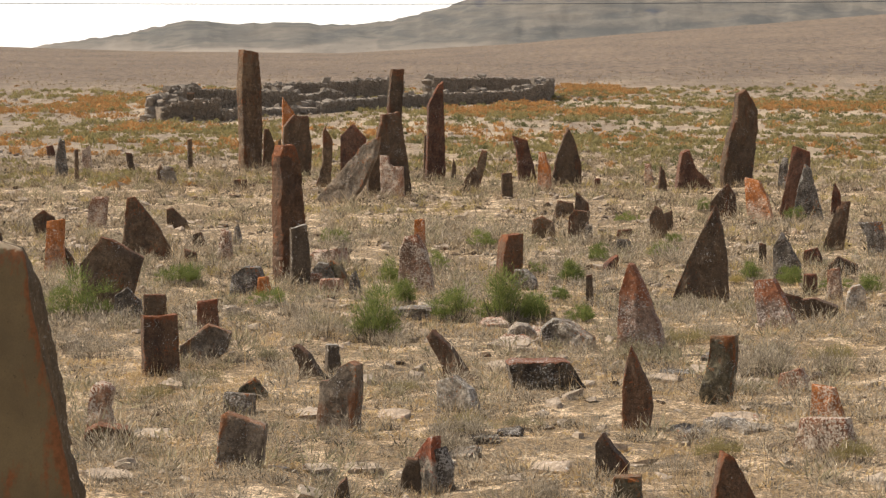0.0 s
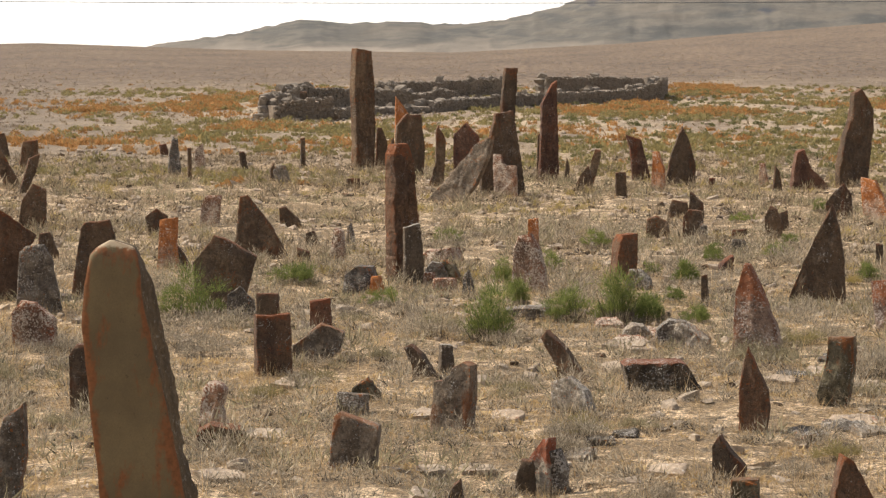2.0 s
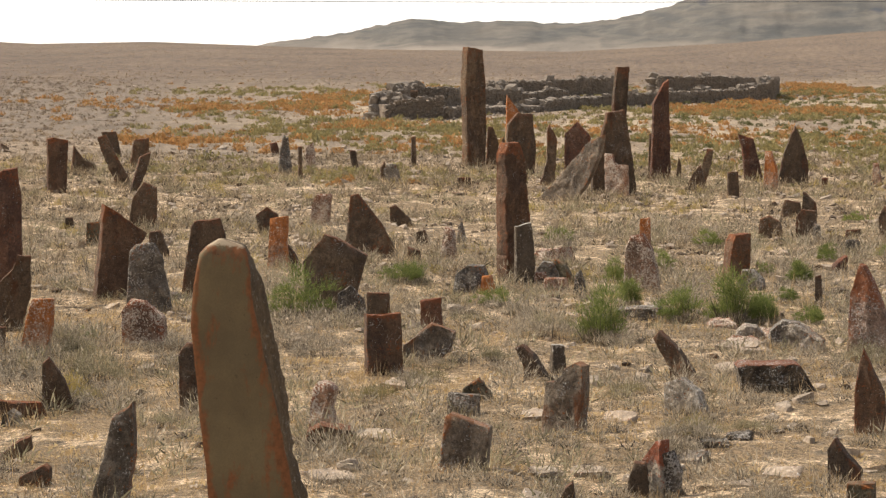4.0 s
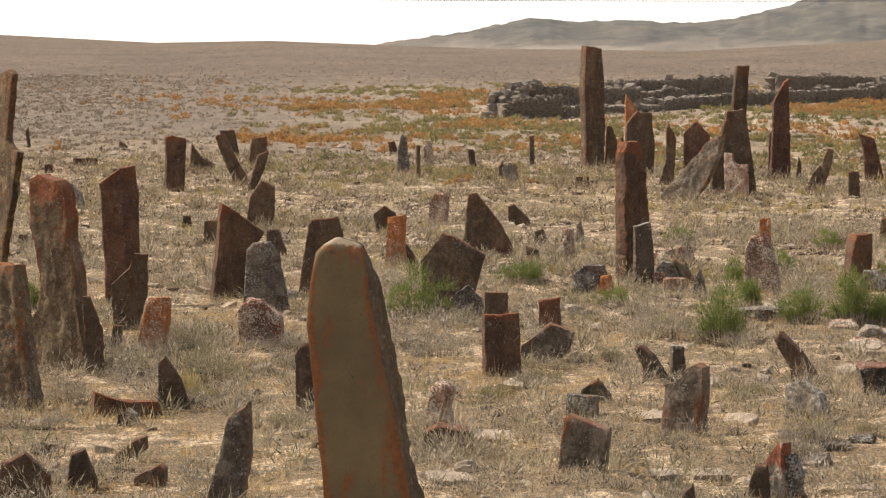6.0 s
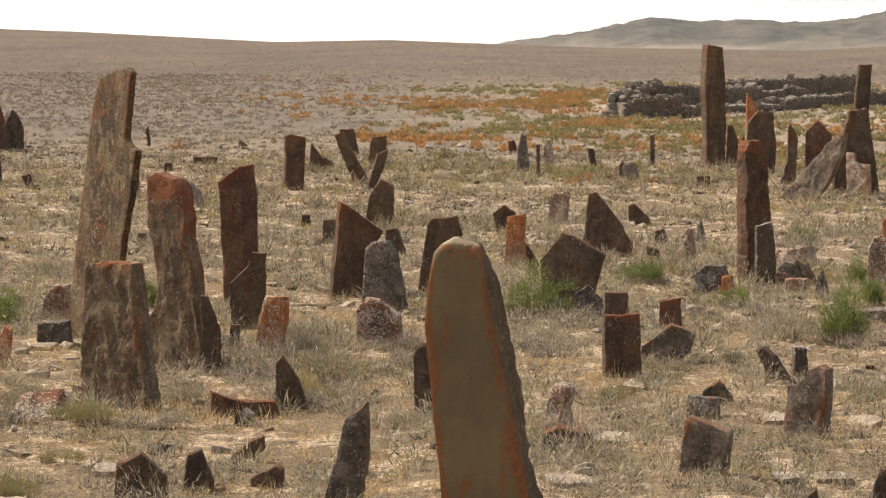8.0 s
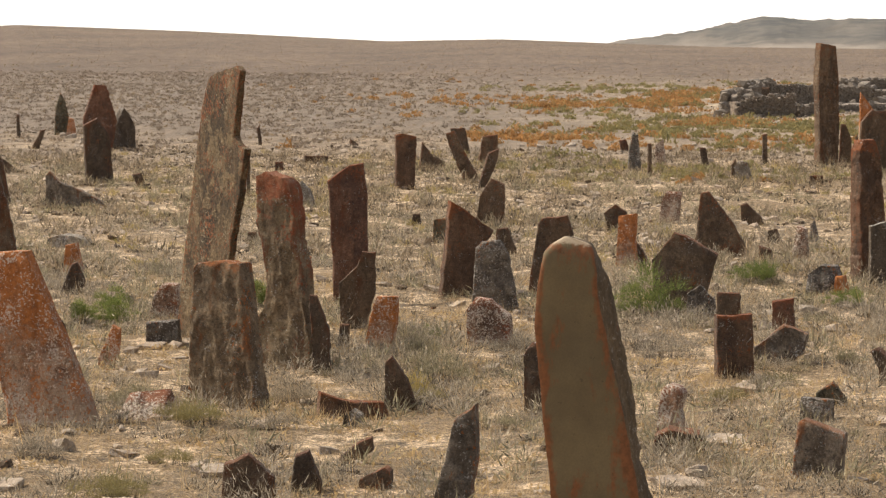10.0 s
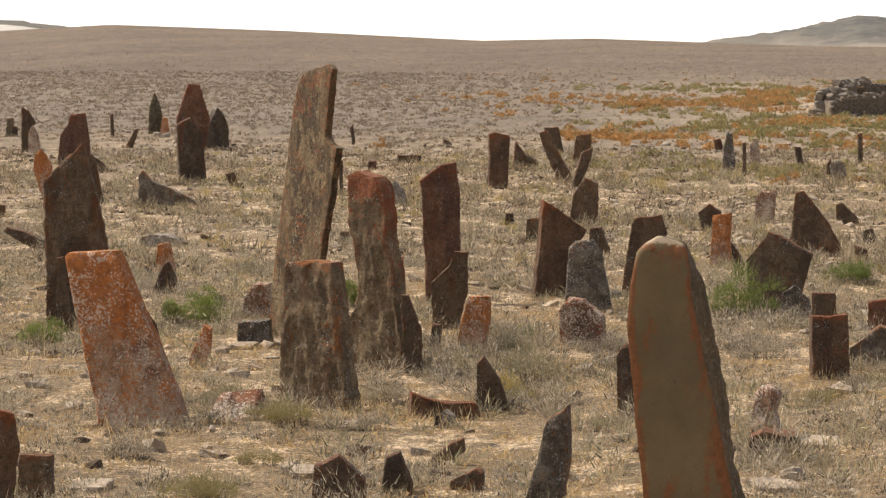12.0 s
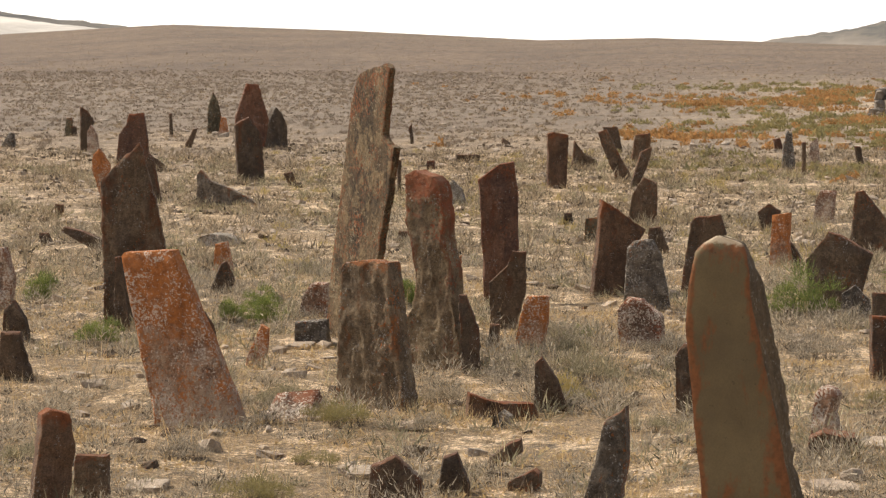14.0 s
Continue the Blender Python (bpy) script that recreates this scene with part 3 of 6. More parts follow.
def leaf_cloud(spots, count, leaf, seed, flat=0.75):
    """Rounded bushy crowns of small leaves at spots (x, y, z, size)."""
    rng = np.random.default_rng(seed)
    s = np.repeat(np.asarray(spots, float), count, axis=0)
    n = len(s)
    dirs = rng.normal(0, 1, (n, 3))
    dirs[:, 2] = np.abs(dirs[:, 2])
    dirs /= np.linalg.norm(dirs, axis=1)[:, None]
    lump = 0.75 + 0.35 * np.sin(dirs[:, 0] * 5 + s[:, 0] * 9) * np.sin(dirs[:, 1] * 4 + s[:, 1] * 7)
    r = s[:, 3] * rng.uniform(0.35, 1.0, n) ** 0.5 * lump * 0.5
    c = s[:, :3] + dirs * r[:, None] * np.array([1, 1, 2 * flat])
    a, b = rng.normal(0, 1, (n, 3)), rng.normal(0, 1, (n, 3))
    a[:, 2] += 0.8
    k = leaf * (0.5 + 0.5 * s[:, 3] / s[:, 3].mean())[:, None]
    verts = np.stack([c - a * k, c + a * k, c + b * k], 1).reshape(-1, 3)
    return verts, np.arange(n * 3).reshape(-1, 3)


def sprigs(spots, count, length, width, seed, flat=0.6, up=0.5):
    """Feathery domes of thin twigs at spots (x, y, z, size): short slivers that point outwards and up."""
    rng = np.random.default_rng(seed)
    s = np.repeat(np.asarray(spots, float), count, axis=0)
    n = len(s)
    dirs = rng.normal(0, 1, (n, 3))
    dirs[:, 2] = np.abs(dirs[:, 2])
    dirs /= np.linalg.norm(dirs, axis=1)[:, None]
    lump = 0.8 + 0.3 * np.sin(dirs[:, 0] * 5 + s[:, 0] * 9) * np.sin(dirs[:, 1] * 4 + s[:, 1] * 7)
    r = s[:, 3] * rng.uniform(0.0, 1.0, n) ** 0.6 * lump * 0.45
    root = s[:, :3] + dirs * r[:, None] * np.array([1, 1, 2 * flat])
    way = dirs + rng.normal(0, 0.45, (n, 3)) + np.array([0, 0, up])
    way /= np.linalg.norm(way, axis=1)[:, None]
    size = s[:, 3] * rng.uniform(0.5, 1.2, n)
    side = rng.normal(0, 1, (n, 3))
    side /= np.linalg.norm(side, axis=1)[:, None]
    half = side * (width * rng.uniform(0.6, 1.3, n) * np.sqrt(s[:, 3] / 0.3))[:, None]
    verts = np.stack([root - half, root + half, root + way * (length * size)[:, None]], 1).reshape(-1, 3)
    return verts, np.arange(n * 3).reshape(-1, 3)


def scatter(count, near, far, lo, hi, size, seed, patch=0.0, scale=0.15, bands=None):
    """Spots over the fan in view, evenly over the area; patch keeps them to noisy patches."""
    rng = np.random.default_rng(seed)
    got = []
    while len(got) < count:
        n = count * 3
        d = np.sqrt(rng.uniform(near ** 2, far ** 2, n))
        a = np.radians(rng.uniform(lo, hi, n))
        x, y = d * np.sin(a), d * np.cos(a)
        f = np.sin(x * scale * 2.1 + seed) * np.sin(y * scale * 1.3 + 2 * seed) + 0.6 * np.sin(x * scale * 5.3 + y * scale * 3.1) + 0.5 * np.sin(y * scale * 6.1 - x * scale * 2.2 + seed)
        keep = f > patch + rng.normal(0, 0.35, n) if patch is not None else np.ones(n, bool)
        if bands is not None:
            keep &= bands(x, y, d, rng)
        z = land(x, y)
        sz = size[0] + (size[1] - size[0]) * rng.beta(1.6, 3.0, n)
        got.extend(np.stack([x, y, z, sz], -1)[keep].tolist())
    return np.array(got[:count])


def stuff(name, data, material, label, category):
    return tagged(mesh_object(name, data[0], data[1], material), label, category, kind="stuff")


LO, HI = -21.5, 8.5
def near_and_far(near_count, far_count, size, seed, patch, scale):
    """More of them where the ground is close."""
    return np.concatenate([scatter(near_count, 17, 45, LO, HI, size, seed, patch, scale), scatter(far_count, 45, 80, LO, HI, (size[0] * 1.25, size[1] * 1.15), seed + 50, patch, scale)])


stuff("dry_grass", blades(near_and_far(12000, 5000, (0.05, 0.16), 1, -0.45, 0.5), 8, 0.9, 0.9, 0.013, 2, 0.9), straw, "straw-coloured dry grass tufts covering the ground", "grass")
stuff("low_cover", sprigs(near_and_far(7000, 2000, (0.12, 0.42), 31, -0.7, 0.55), 28, 0.13, 0.0027, 32, 0.22, 0.1), litter_twigs, "low mat of fine dry twigs and straw over the soil", "ground cover")
scrub_spots = scatter(3000, 17, 45, LO, HI, (0.18, 0.66), 3, -0.25, 0.45)
stuff("dry_scrub", sprigs(scrub_spots, 106, 0.115, 0.0035, 4, 0.36, 0.3), twigs, "low grey-brown dry twiggy scrub between the stones", "scrub")
# near-black stems added in the scrub's heart to paint its inner shade
stuff("scrub_shade_stems", sprigs(scrub_spots * np.array([1, 1, 1, 0.75]), 22, 0.12, 0.0065, 5, 0.22, 0.5), wood, "dark stem slivers standing in for shade inside the low dry scrub", "stems")
far_spots = scatter(4300, 42, 84, LO, HI, (0.25, 0.85), 53, -0.1, 0.5)
# wide dark slivers darken the undersides of the far clumps as shade
stuff("farther_shade_stems", sprigs(far_spots * np.array([1, 1, 1, 0.8]), 6, 0.14, 0.022, 54, 0.22, 0.2), wood, "dark stem slivers standing in for shade under the farther dry scrub", "stems")
stuff("farther_scrub", sprigs(far_spots, 22, 0.25, 0.0082, 6, 0.42), far_twigs, "low grey-brown dry scrub among the farther stones", "scrub")
stuff("olive_scrub", sprigs(scatter(2500, 20, 76, LO, HI, (0.2, 0.7), 57, 0.0, 0.3), 48, 0.22, 0.0056, 7, 0.45), grey_green, "grey-olive half-dry scrub in clumps", "scrub")
stuff("grey_clumps", sprigs(scatter(820, 18, 55, LO, HI, (0.4, 1.05), 83, -0.1, 0.45), 220, 0.10, 0.0034, 84, 0.46, 0.35), twigs, "grey domes of dry twiggy scrub", "scrub")
stuff("golden_litter", leaf_cloud(scatter(1900, 18, 42, LO, HI, (0.25, 0.75), 91, 0.1, 0.6), 30, 0.0105, 92, 0.13), golden, "golden-yellow dry leaf litter in patches on the ground", "litter")
stuff("near_litter", sprigs(scatter(3600, 17, 30, LO, HI, (0.10, 0.34), 35, -0.9, 0.6), 34, 0.15, 0.0026, 36, 0.25, 0.2), litter_twigs, "fine dry twigs and seed heads on the closest soil", "litter")
stuff("dry_stalks", blades(near_and_far(1700, 700, (0.25, 0.48), 21, -0.6, 0.5), 4, 1.0, 0.45, 0.0075, 22, 0.2), straw, "tall pale dry stalks standing above the scrub", "stalks")
stuff("ground_litter", sprigs(near_and_far(6000, 2000, (0.06, 0.26), 9, -1.6, 0.5), 8, 0.32, 0.0042, 10, 0.12, 0.1), straw, "broken straw and litter lying on the soil", "litter")


def plain_band(x, y, d, rng, edge=-9.5, soft=3.5):
    """The bushy part of the plain: thins out to the left and towards the slope."""
    a = np.degrees(np.arctan2(x, y))
    left = np.clip((a - edge) / soft, 0.0, 1.0)
    far = np.clip((215 - d) / 60, 0.0, 1.0)
    return rng.uniform(0, 1, len(x)) < left * far


def in_patches(count, patches, size, seed):
    """Spots gathered in oval patches (x, y, half width, half depth)."""
    rng = np.random.default_rng(seed)
    area = np.array([p[2] * p[3] for p in patches])
    pick = rng.choice(len(patches), count, p=area / area.sum())
    p = np.array(patches)[pick]
    a, r = rng.uniform(0, 2 * np.pi, count), rng.uniform(0, 1, count) ** 0.6 * rng.uniform(0.6, 1.25, count)
    x, y = p[:, 0] + p[:, 2] * r * np.cos(a), p[:, 1] + p[:, 3] * r * np.sin(a)
    size = size[0] + (size[1] - size[0]) * rng.beta(1.6, 3.0, count)
    keep = lattice(x * 0.9, y * 0.16, seed) + 0.6 * lattice(x * 2.1, y * 0.4, seed + 1) > rng.normal(-0.1, 0.3, count)   # with gaps
    return np.stack([x, y, land(x, y), size], -1)[keep]


ORANGE_PATCHES = [(3.3, 150, 1.7, 24), (1.0, 138, 1.4, 10), (8.6, 192, 2.8, 18), (6.5, 136, 2.0, 7), (16.4, 148, 4.5, 10), (-15.0, 158, 2.6, 24), (-13.2, 180, 1.2, 12),
                  (-17.5, 132, 1.2, 6), (-14.3, 95, 2.4, 3.5), (-19, 138, 1.4, 6), (-9.5, 112, 2.6, 5), (-5.2, 68, 0.4, 1.2), (-6.7, 68, 0.35, 1.2), (-1.55, 72, 0.3, 1)]
OLIVE_PATCHES = [(-8.5, 97, 4.5, 4), (-5, 90, 5, 3), (9.2, 96, 6, 13), (3.1, 100, 4, 6), (12, 126, 5, 10), (-6, 108, 4, 6), (-11, 104, 3, 6), (-3, 84, 3, 2), (9.5, 186, 4, 12)]
olive_spots = np.concatenate([scatter(2000, 68, 205, LO + 8, HI, (0.30, 1.05), 7, 0.1, 0.11, plain_band), in_patches(1500, OLIVE_PATCHES, (0.2, 0.65), 71)])
stuff("olive_bushes", leaf_cloud(olive_spots, 58, 0.030, 8, 0.30), olive_leaf, "olive-yellow low bushes dotted over the plain", "bushes")
green_spots = scatter(620, 72, 205, -9.0, HI, (0.22, 0.70), 77, None, 0.09, lambda x, y, d, rng: plain_band(x, y, d, rng, -3.0, 5.0))
stuff("dark_bushes", leaf_cloud(green_spots, 110, 0.019, 78, 0.42), dark_leaf, "dark green rounded bushes standing apart on the sandy plain", "bushes")
orange_spots = np.concatenate([scatter(800, 78, 210, LO + 5, HI, (0.3, 0.8), 11, 0.4, 0.06, lambda x, y, d, rng: plain_band(x, y, d, rng, -13.0, 7.0)), in_patches(3800, ORANGE_PATCHES, (0.3, 0.85), 72)])
stuff("orange_bushes", leaf_cloud(orange_spots, 40, 0.036, 12, 0.34), orange_leaf, "orange dried low growth in wide patches on the plain", "bushes")
stuff("yellow_weeds", sprigs(scatter(420, 42, 84, LO + 6, HI, (0.25, 0.6), 87, 0.2, 0.25), 90, 0.2, 0.006, 88, 0.4, 0.5), yellow_leaf, "yellow-green low weeds in patches between the stones", "weeds")
def thinning(x, y, d, rng):
    """Ever fewer towards the slope."""
    return rng.uniform(0, 1, len(x)) < np.clip((330 - d) / 200, 0.0, 1.0) ** 1.5


def gravel_side(x, y, d, rng):
    """The gravel west of the sandy plain."""
    return rng.uniform(0, 1, len(x)) < np.clip((-8.0 - np.degrees(np.arctan2(x, y))) / 4.0, 0.0, 1.0)


stuff("plain_scrub", leaf_cloud(scatter(6000, 84, 330, LO, HI, (0.10, 0.32), 15, -0.9, 0.06, thinning), 9, 0.028, 16, 0.3), fine_scrub, "sparse grey-brown scrub over the far plain", "scrub")
stuff("gravel_clumps", leaf_cloud(scatter(7500, 84, 235, LO, -6.0, (0.20, 0.70), 25, -1.2, 0.13, gravel_side), 14, 0.026, 26, 0.20), gravel_scrub, "dark grey-brown low clumps crowded on the gravel plain", "scrub")
stuff("slope_scrub", leaf_cloud(scatter(11000, 230, 615, LO, HI, (0.08, 0.22), 19, -2.0, 0.04), 5, 0.032, 20, 0.2), fine_scrub, "fine grey-brown scrub covering the far slope", "scrub")


# ---- stones ----
def outline_points(outline, rng, rough, pieces=38):
    """The outline with its foot carried into the ground, cut into short steps with broken edges."""
    pts = [(outline[0][0] * 1.02, -0.18)] + list(outline) + [(outline[-1][0] * 1.02, -0.18)]
    per = sum(math.dist(pts[i], pts[(i + 1) % len(pts)]) for i in range(len(pts)))
    step = max(per / pieces, 0.012)
    out = []
    for i, p in enumerate(pts):
        q = pts[(i + 1) % len(pts)]
        n = max(1, round(math.dist(p, q) / step))
        for k in range(n):
            f = k / n
            jit = rough * (0.35 if k == 0 else 1.0)
            out.append((p[0] + (q[0] - p[0]) * f + rng.gauss(0, jit), p[1] + (q[1] - p[1]) * f + rng.gauss(0, jit)))
    return out


def stone_mesh(name, outline, thick, material, seed, rough=None, bulge=0.1):
    rng = random.Random(seed)
    size = max(max(p[0] for p in outline) - min(p[0] for p in outline), max(p[1] for p in outline))
    edge = outline_points(outline, rng, min(0.0028 * size + 0.0015, 0.006) if rough is None else rough, 120 if material in (umber, twisted, tan) else 96 if size > 1.6 else 38)
    n = len(edge)
    cz = sum(p[1] for p in edge) / n

    def spine(z):
        """The middle of the stone at height z."""
        cuts = []
        for (ax, az), (bx, bz) in zip(edge, edge[1:] + edge[:1]):
            if (az - z) * (bz - z) <= 0 and az != bz:
                cuts.append(ax + (bx - ax) * (z - az) / (bz - az))
        return (min(cuts) + max(cuts)) / 2 if cuts else None

    mids = [spine(z) for x, z in edge]
    mids = [x if m is None else m for m, (x, z) in zip(mids, edge)]
    bev = min(0.012, 0.10 * thick)
    rough_faced = material in (umber, twisted, tan)
    inner = np.linspace(0.94, 0.05, 24 if rough_faced else 14 if size > 1.0 else 6)
    rings = [(1.0, bev), (0.985, bev * 0.35)] + [(float(k), 0.0) for k in inner]
    bm = bmesh.new()
    loops = []
    for sign in (1, -1):
        side = []
        for scale, inset in rings:
            loop = []
            for (x, z), m in zip(edge, mids):
                pz = cz + (z - cz) * scale
                inner = spine(pz)
                px = (m if inner is None else inner) + (x - m) * scale
                dent = noise.fractal(Vector((px * 6.5 + seed, pz * 4.2, sign * 7.0 + seed)), 0.7, 2.1, 5) * bulge * min(thick, 0.2) * (1 if inset == 0 else 0.5)
                if rough_faced:   # flaked and pitted
                    at = Vector((px * 13 + seed, pz * 8, sign * 3.0))
                    dent += 0.0025 * noise.ridged_multi_fractal(at, 0.8, 2.1, 3, 0.9, 2.0)
                    if material is not tan:   # long worn flutes
                        dent += 0.010 * noise.noise(Vector((px * 15 + pz * 2.2 + seed, pz * 2.3, sign)))
                y = (inset + dent) if sign > 0 else (thick - inset + dent)
                loop.append(bm.verts.new((px, y, pz)))
            side.append(loop)
        loops.append(side)
    for sign, side in zip((1, -1), loops):
        for a, b in zip(side, side[1:]):
            for i in range(n):
                j = (i + 1) % n
                quad = (a[i], b[i], b[j], a[j])
                bm.faces.new(quad if sign > 0 else quad[::-1])
        bm.faces.new(side[-1] if sign < 0 else side[-1][::-1])
    mid = [bm.verts.new((x + rng.gauss(0, 0.004), thick * 0.5, z + rng.gauss(0, 0.004))) for x, z in edge]
    for a, b in ((loops[0][0], mid), (mid, loops[1][0])):
        for i in range(n):
            j = (i + 1) % n
            bm.faces.new((a[i], a[j], b[j], b[i]))
    bmesh.ops.recalc_face_normals(bm, faces=bm.faces)
    me = bpy.data.meshes.new(name)
    bm.to_mesh(me)
    bm.free()
    rim = me.attributes.new("rim", "FLOAT", "POINT")   # wear: 1 at the worn edge, 0 in the middle of a face
    wear = [1.0 if k > 0.95 else max(0.0, (k - 0.45) / 0.5) ** 1.5 for k, _ in rings]
    rim.data.foreach_set("value", [w for _ in range(2) for w in wear for _ in range(n)] + [0.35] * n)
    me.materials.append(material)
    me.polygons.foreach_set("use_smooth", [True] * len(me.polygons))
    me.set_sharp_from_angle(angle=radians(38))
    return me


STONE_COUNT = [0]
FEET = []   # where grass grows up against the stones


def gravestone(x, y, turn, thick, material, outline, label):
    """A slab set upright in the ground: its front face, as (across, up) corners, stands at (x, y)."""
    STONE_COUNT[0] += 1
    ob = new("gravestone", stone_mesh("gravestone", outline, thick, material, STONE_COUNT[0] * 1.7, None, 0.1 if material in (umber, twisted) else 0.05 if material is tan else 0.2))
    ob.matrix_world = pose(x, y, 0, 0, 0, turn)
    left, right = outline[0][0], outline[-1][0]
    for k in range(4 + int(14 * (right - left))):
        u, v = random.uniform(left - 0.1, right + 0.1), random.uniform(-0.16, 0.02)
        c, s = math.cos(radians(turn)), math.sin(radians(turn))
        gx, gy = x + c * u - s * v, y + s * u + c * v
        if math.hypot(gx, gy) > 18:
            FEET.append((gx, gy, float(land(gx, gy)), random.uniform(0.06, 0.2)))
    word = "boulder" if "boulder" in label else "gravestone"
    if word == "boulder":
        ob.name = "boulder"
    return tagged(ob, label, word, "gravestones of the old cemetery" if word == "gravestone" else "")


gravestone(-27.19, 94.65, 28.1, 0.1, olive, [(-0.211, 0.018), (-0.176, 0.785), (-0.025, 1.208), (0.11, 0.946), (0.245, 0.375), (0.211, 0)],
           "tall pointed olive-brown gravestone in dry grass")
gravestone(-28.24, 93.88, 26.8, 0.08, dark, [(-0.05, 0), (-0.066, 0.586), (0.018, 0.601), (0.05, 0)],
           "knee-high narrow flat-topped dark brown gravestone in dry grass")
gravestone(-26.79, 94.20, 5.9, 0.1, orange, [(-0.15, 0.017), (-0.066, 0.504), (0.067, 0.471), (0.15, 0)],
           "knee-high rough-topped orange lichen-covered gravestone in dry grass")
gravestone(-30.80, 92.26, 8.5, 0.12, olive, [(-0.116, 0.017), (-0.048, 0.5), (0.118, 0.499), (0.116, 0)],
           "knee-high flat-topped olive-brown gravestone in dry grass")
gravestone(-30.62, 92.29, 28.4, 0.12, dark, [(-0.075, 0.017), (-0.074, 0.259), (0.059, 0.242), (0.075, 0)],
           "low flat-topped dark brown gravestone in dry grass")
gravestone(-20.22, 89.62, 12.7, 0.08, dark, [(-0.046, 0.016), (-0.091, 0.367), (-0.014, 0.473), (0.046, 0)],
           "knee-high narrow pointed dark brown gravestone in dry grass")
gravestone(-17.20, 87.40, 19.2, 0.1, dark, [(-0.106, 0.03), (-0.106, 0.178), (0.106, 0.059), (0.106, 0)],
           "small low broad leaning pointed dark brown gravestone in dry grass")
gravestone(-25.02, 84.75, 26.5, 0.08, dark, [(-0.09, 0.029), (0.121, 0.425), (0.242, 0.453), (0.091, 0)],
           "knee-high rough-topped dark brown gravestone in dry grass")
gravestone(-29.13, 82.51, 9.5, 0.12, grey, [(-0.186, 0.03), (0.04, 0.391), (0.159, 0.376), (0.187, 0)],
           "low rough-topped grey speckled gravestone in dry grass")
gravestone(-22.63, 84.40, 51.1, 0.2, sunlit_topped, [(-0.416, 0.045), (-0.433, 0.189), (0.035, 1.028), (0.217, 0.882), (0.397, 0.52), (0.415, 0)],
           "waist-high pointed dark brown gravestone with sunlit top painted white in dry grass")
gravestone(-22.68, 82.27, 25.5, 0.14, rust, [(-0.348, 0.016), (-0.377, 0.822), (-0.088, 1.653), (0.202, 1.624), (0.464, 0.762), (0.347, 0)],
           "tall rough-topped rust-red gravestone in dry grass")
gravestone(-9.81, 85.04, 16.6, 0.12, rust, [(-0.109, 0.014), (-0.139, 0.271), (0.035, 0.299), (0.109, 0)],
           "low flat-topped rust-red gravestone in dry grass")
gravestone(-26.35, 80.22, 30.3, 0.1, dark, [(-0.087, 0.015), (-0.083, 1.105), (0.105, 0.992), (0.278, 0.713), (0.176, 0.573), (0.087, 0)],
           "tall narrow rough-topped dark brown gravestone in dry grass")
gravestone(-25.77, 79.15, 3.1, 0.1, pink, [(-0.152, 0.015), (-0.149, 0.511), (-0.048, 0.69), (0.095, 0.441), (0.152, 0)],
           "waist-high pointed pinkish mottled gravestone in dry grass")
gravestone(-13.37, 81.95, 19.3, 0.1, dark, [(-0.138, 0.028), (-0.364, 0.631), (-0.005, 0.644), (0.138, 0)],
           "waist-high flat-topped dark brown gravestone in dry grass")
gravestone(-3.99, 78.72, 12.9, 0.1, dark, [(-0.149, 0.04), (-0.109, 0.886), (0, 0.886), (0.136, 0.528), (0.149, 0)],
           "waist-high rough-topped dark brown gravestone in dry grass")
gravestone(-8.18, 77.84, -4.0, 0.1, pink, [(-0.125, 0.013), (-0.101, 0.404), (0.071, 0.535), (0.125, 0)],
           "knee-high pointed pinkish mottled gravestone in dry grass")
gravestone(-15.81, 75.93, 19.8, 0.25, dark, [(-0.264, 0.027), (-0.264, 0.156), (0.265, 0.155), (0.264, 0)],
           "small low broad flat-topped dark brown gravestone in dry grass")
gravestone(-5.78, 77.99, 14.3, 0.1, brown, [(-0.053, 0), (-0.057, 0.651), (0.048, 0.677), (0.053, 0)],
           "waist-high narrow flat-topped brown weathered gravestone in dry grass")
gravestone(-4.32, 77.68, 38.2, 0.22, brown, [(-0.249, 0), (-0.249, 1.084), (-0.298, 1.8), (-0.238, 2.747), (0.18, 2.681), (0.263, 1.928), (0.297, 0.756), (0.249, 0)],
           "tall narrow flat-topped dark brown gravestone in dry grass")
gravestone(-11.86, 75.84, 18.9, 0.12, brown, [(-0.21, 0.026), (-0.113, 0.633), (0.23, 0.683), (0.247, 0.19), (0.21, 0)],
           "waist-high flat-topped brown weathered gravestone in dry grass")
gravestone(-3.71, 77.37, 12.8, 0.1, brown, [(-0.079, 0), (-0.026, 0.481), (0.066, 0.701), (0.079, 0)],
           "waist-high narrow pointed brown weathered gravestone in dry grass")
gravestone(-22.74, 72.65, 5.5, 0.14, rust, [(-0.352, 0.026), (-0.298, 0.658), (-0.127, 0.884), (-0.061, 1.123), (0.264, 1.146), (0.354, 0.529), (0.352, 0)],
           "tall rough-topped rust-red gravestone in dry grass")
gravestone(-3.39, 76.39, 12.6, 0.1, orange, [(-0.177, 0), (-0.166, 1.667), (-0.008, 1.462), (0.15, 1.244), (0.177, 0)],
           "tall narrow rough-topped orange lichen-covered gravestone in dry grass")
gravestone(-1.96, 76.44, -8.5, 0.12, rust, [(-0.295, 0), (-0.296, 0.797), (-0.008, 1.064), (0.293, 0.731), (0.295, 0)],
           "waist-high pointed rust-red gravestone in dry grass")
gravestone(-6.81, 74.50, 15.2, 0.1, dark, [(-0.082, 0.025), (-0.135, 0.462), (-0.009, 0.462), (0.082, 0)],
           "knee-high rough-topped dark brown gravestone in dry grass")
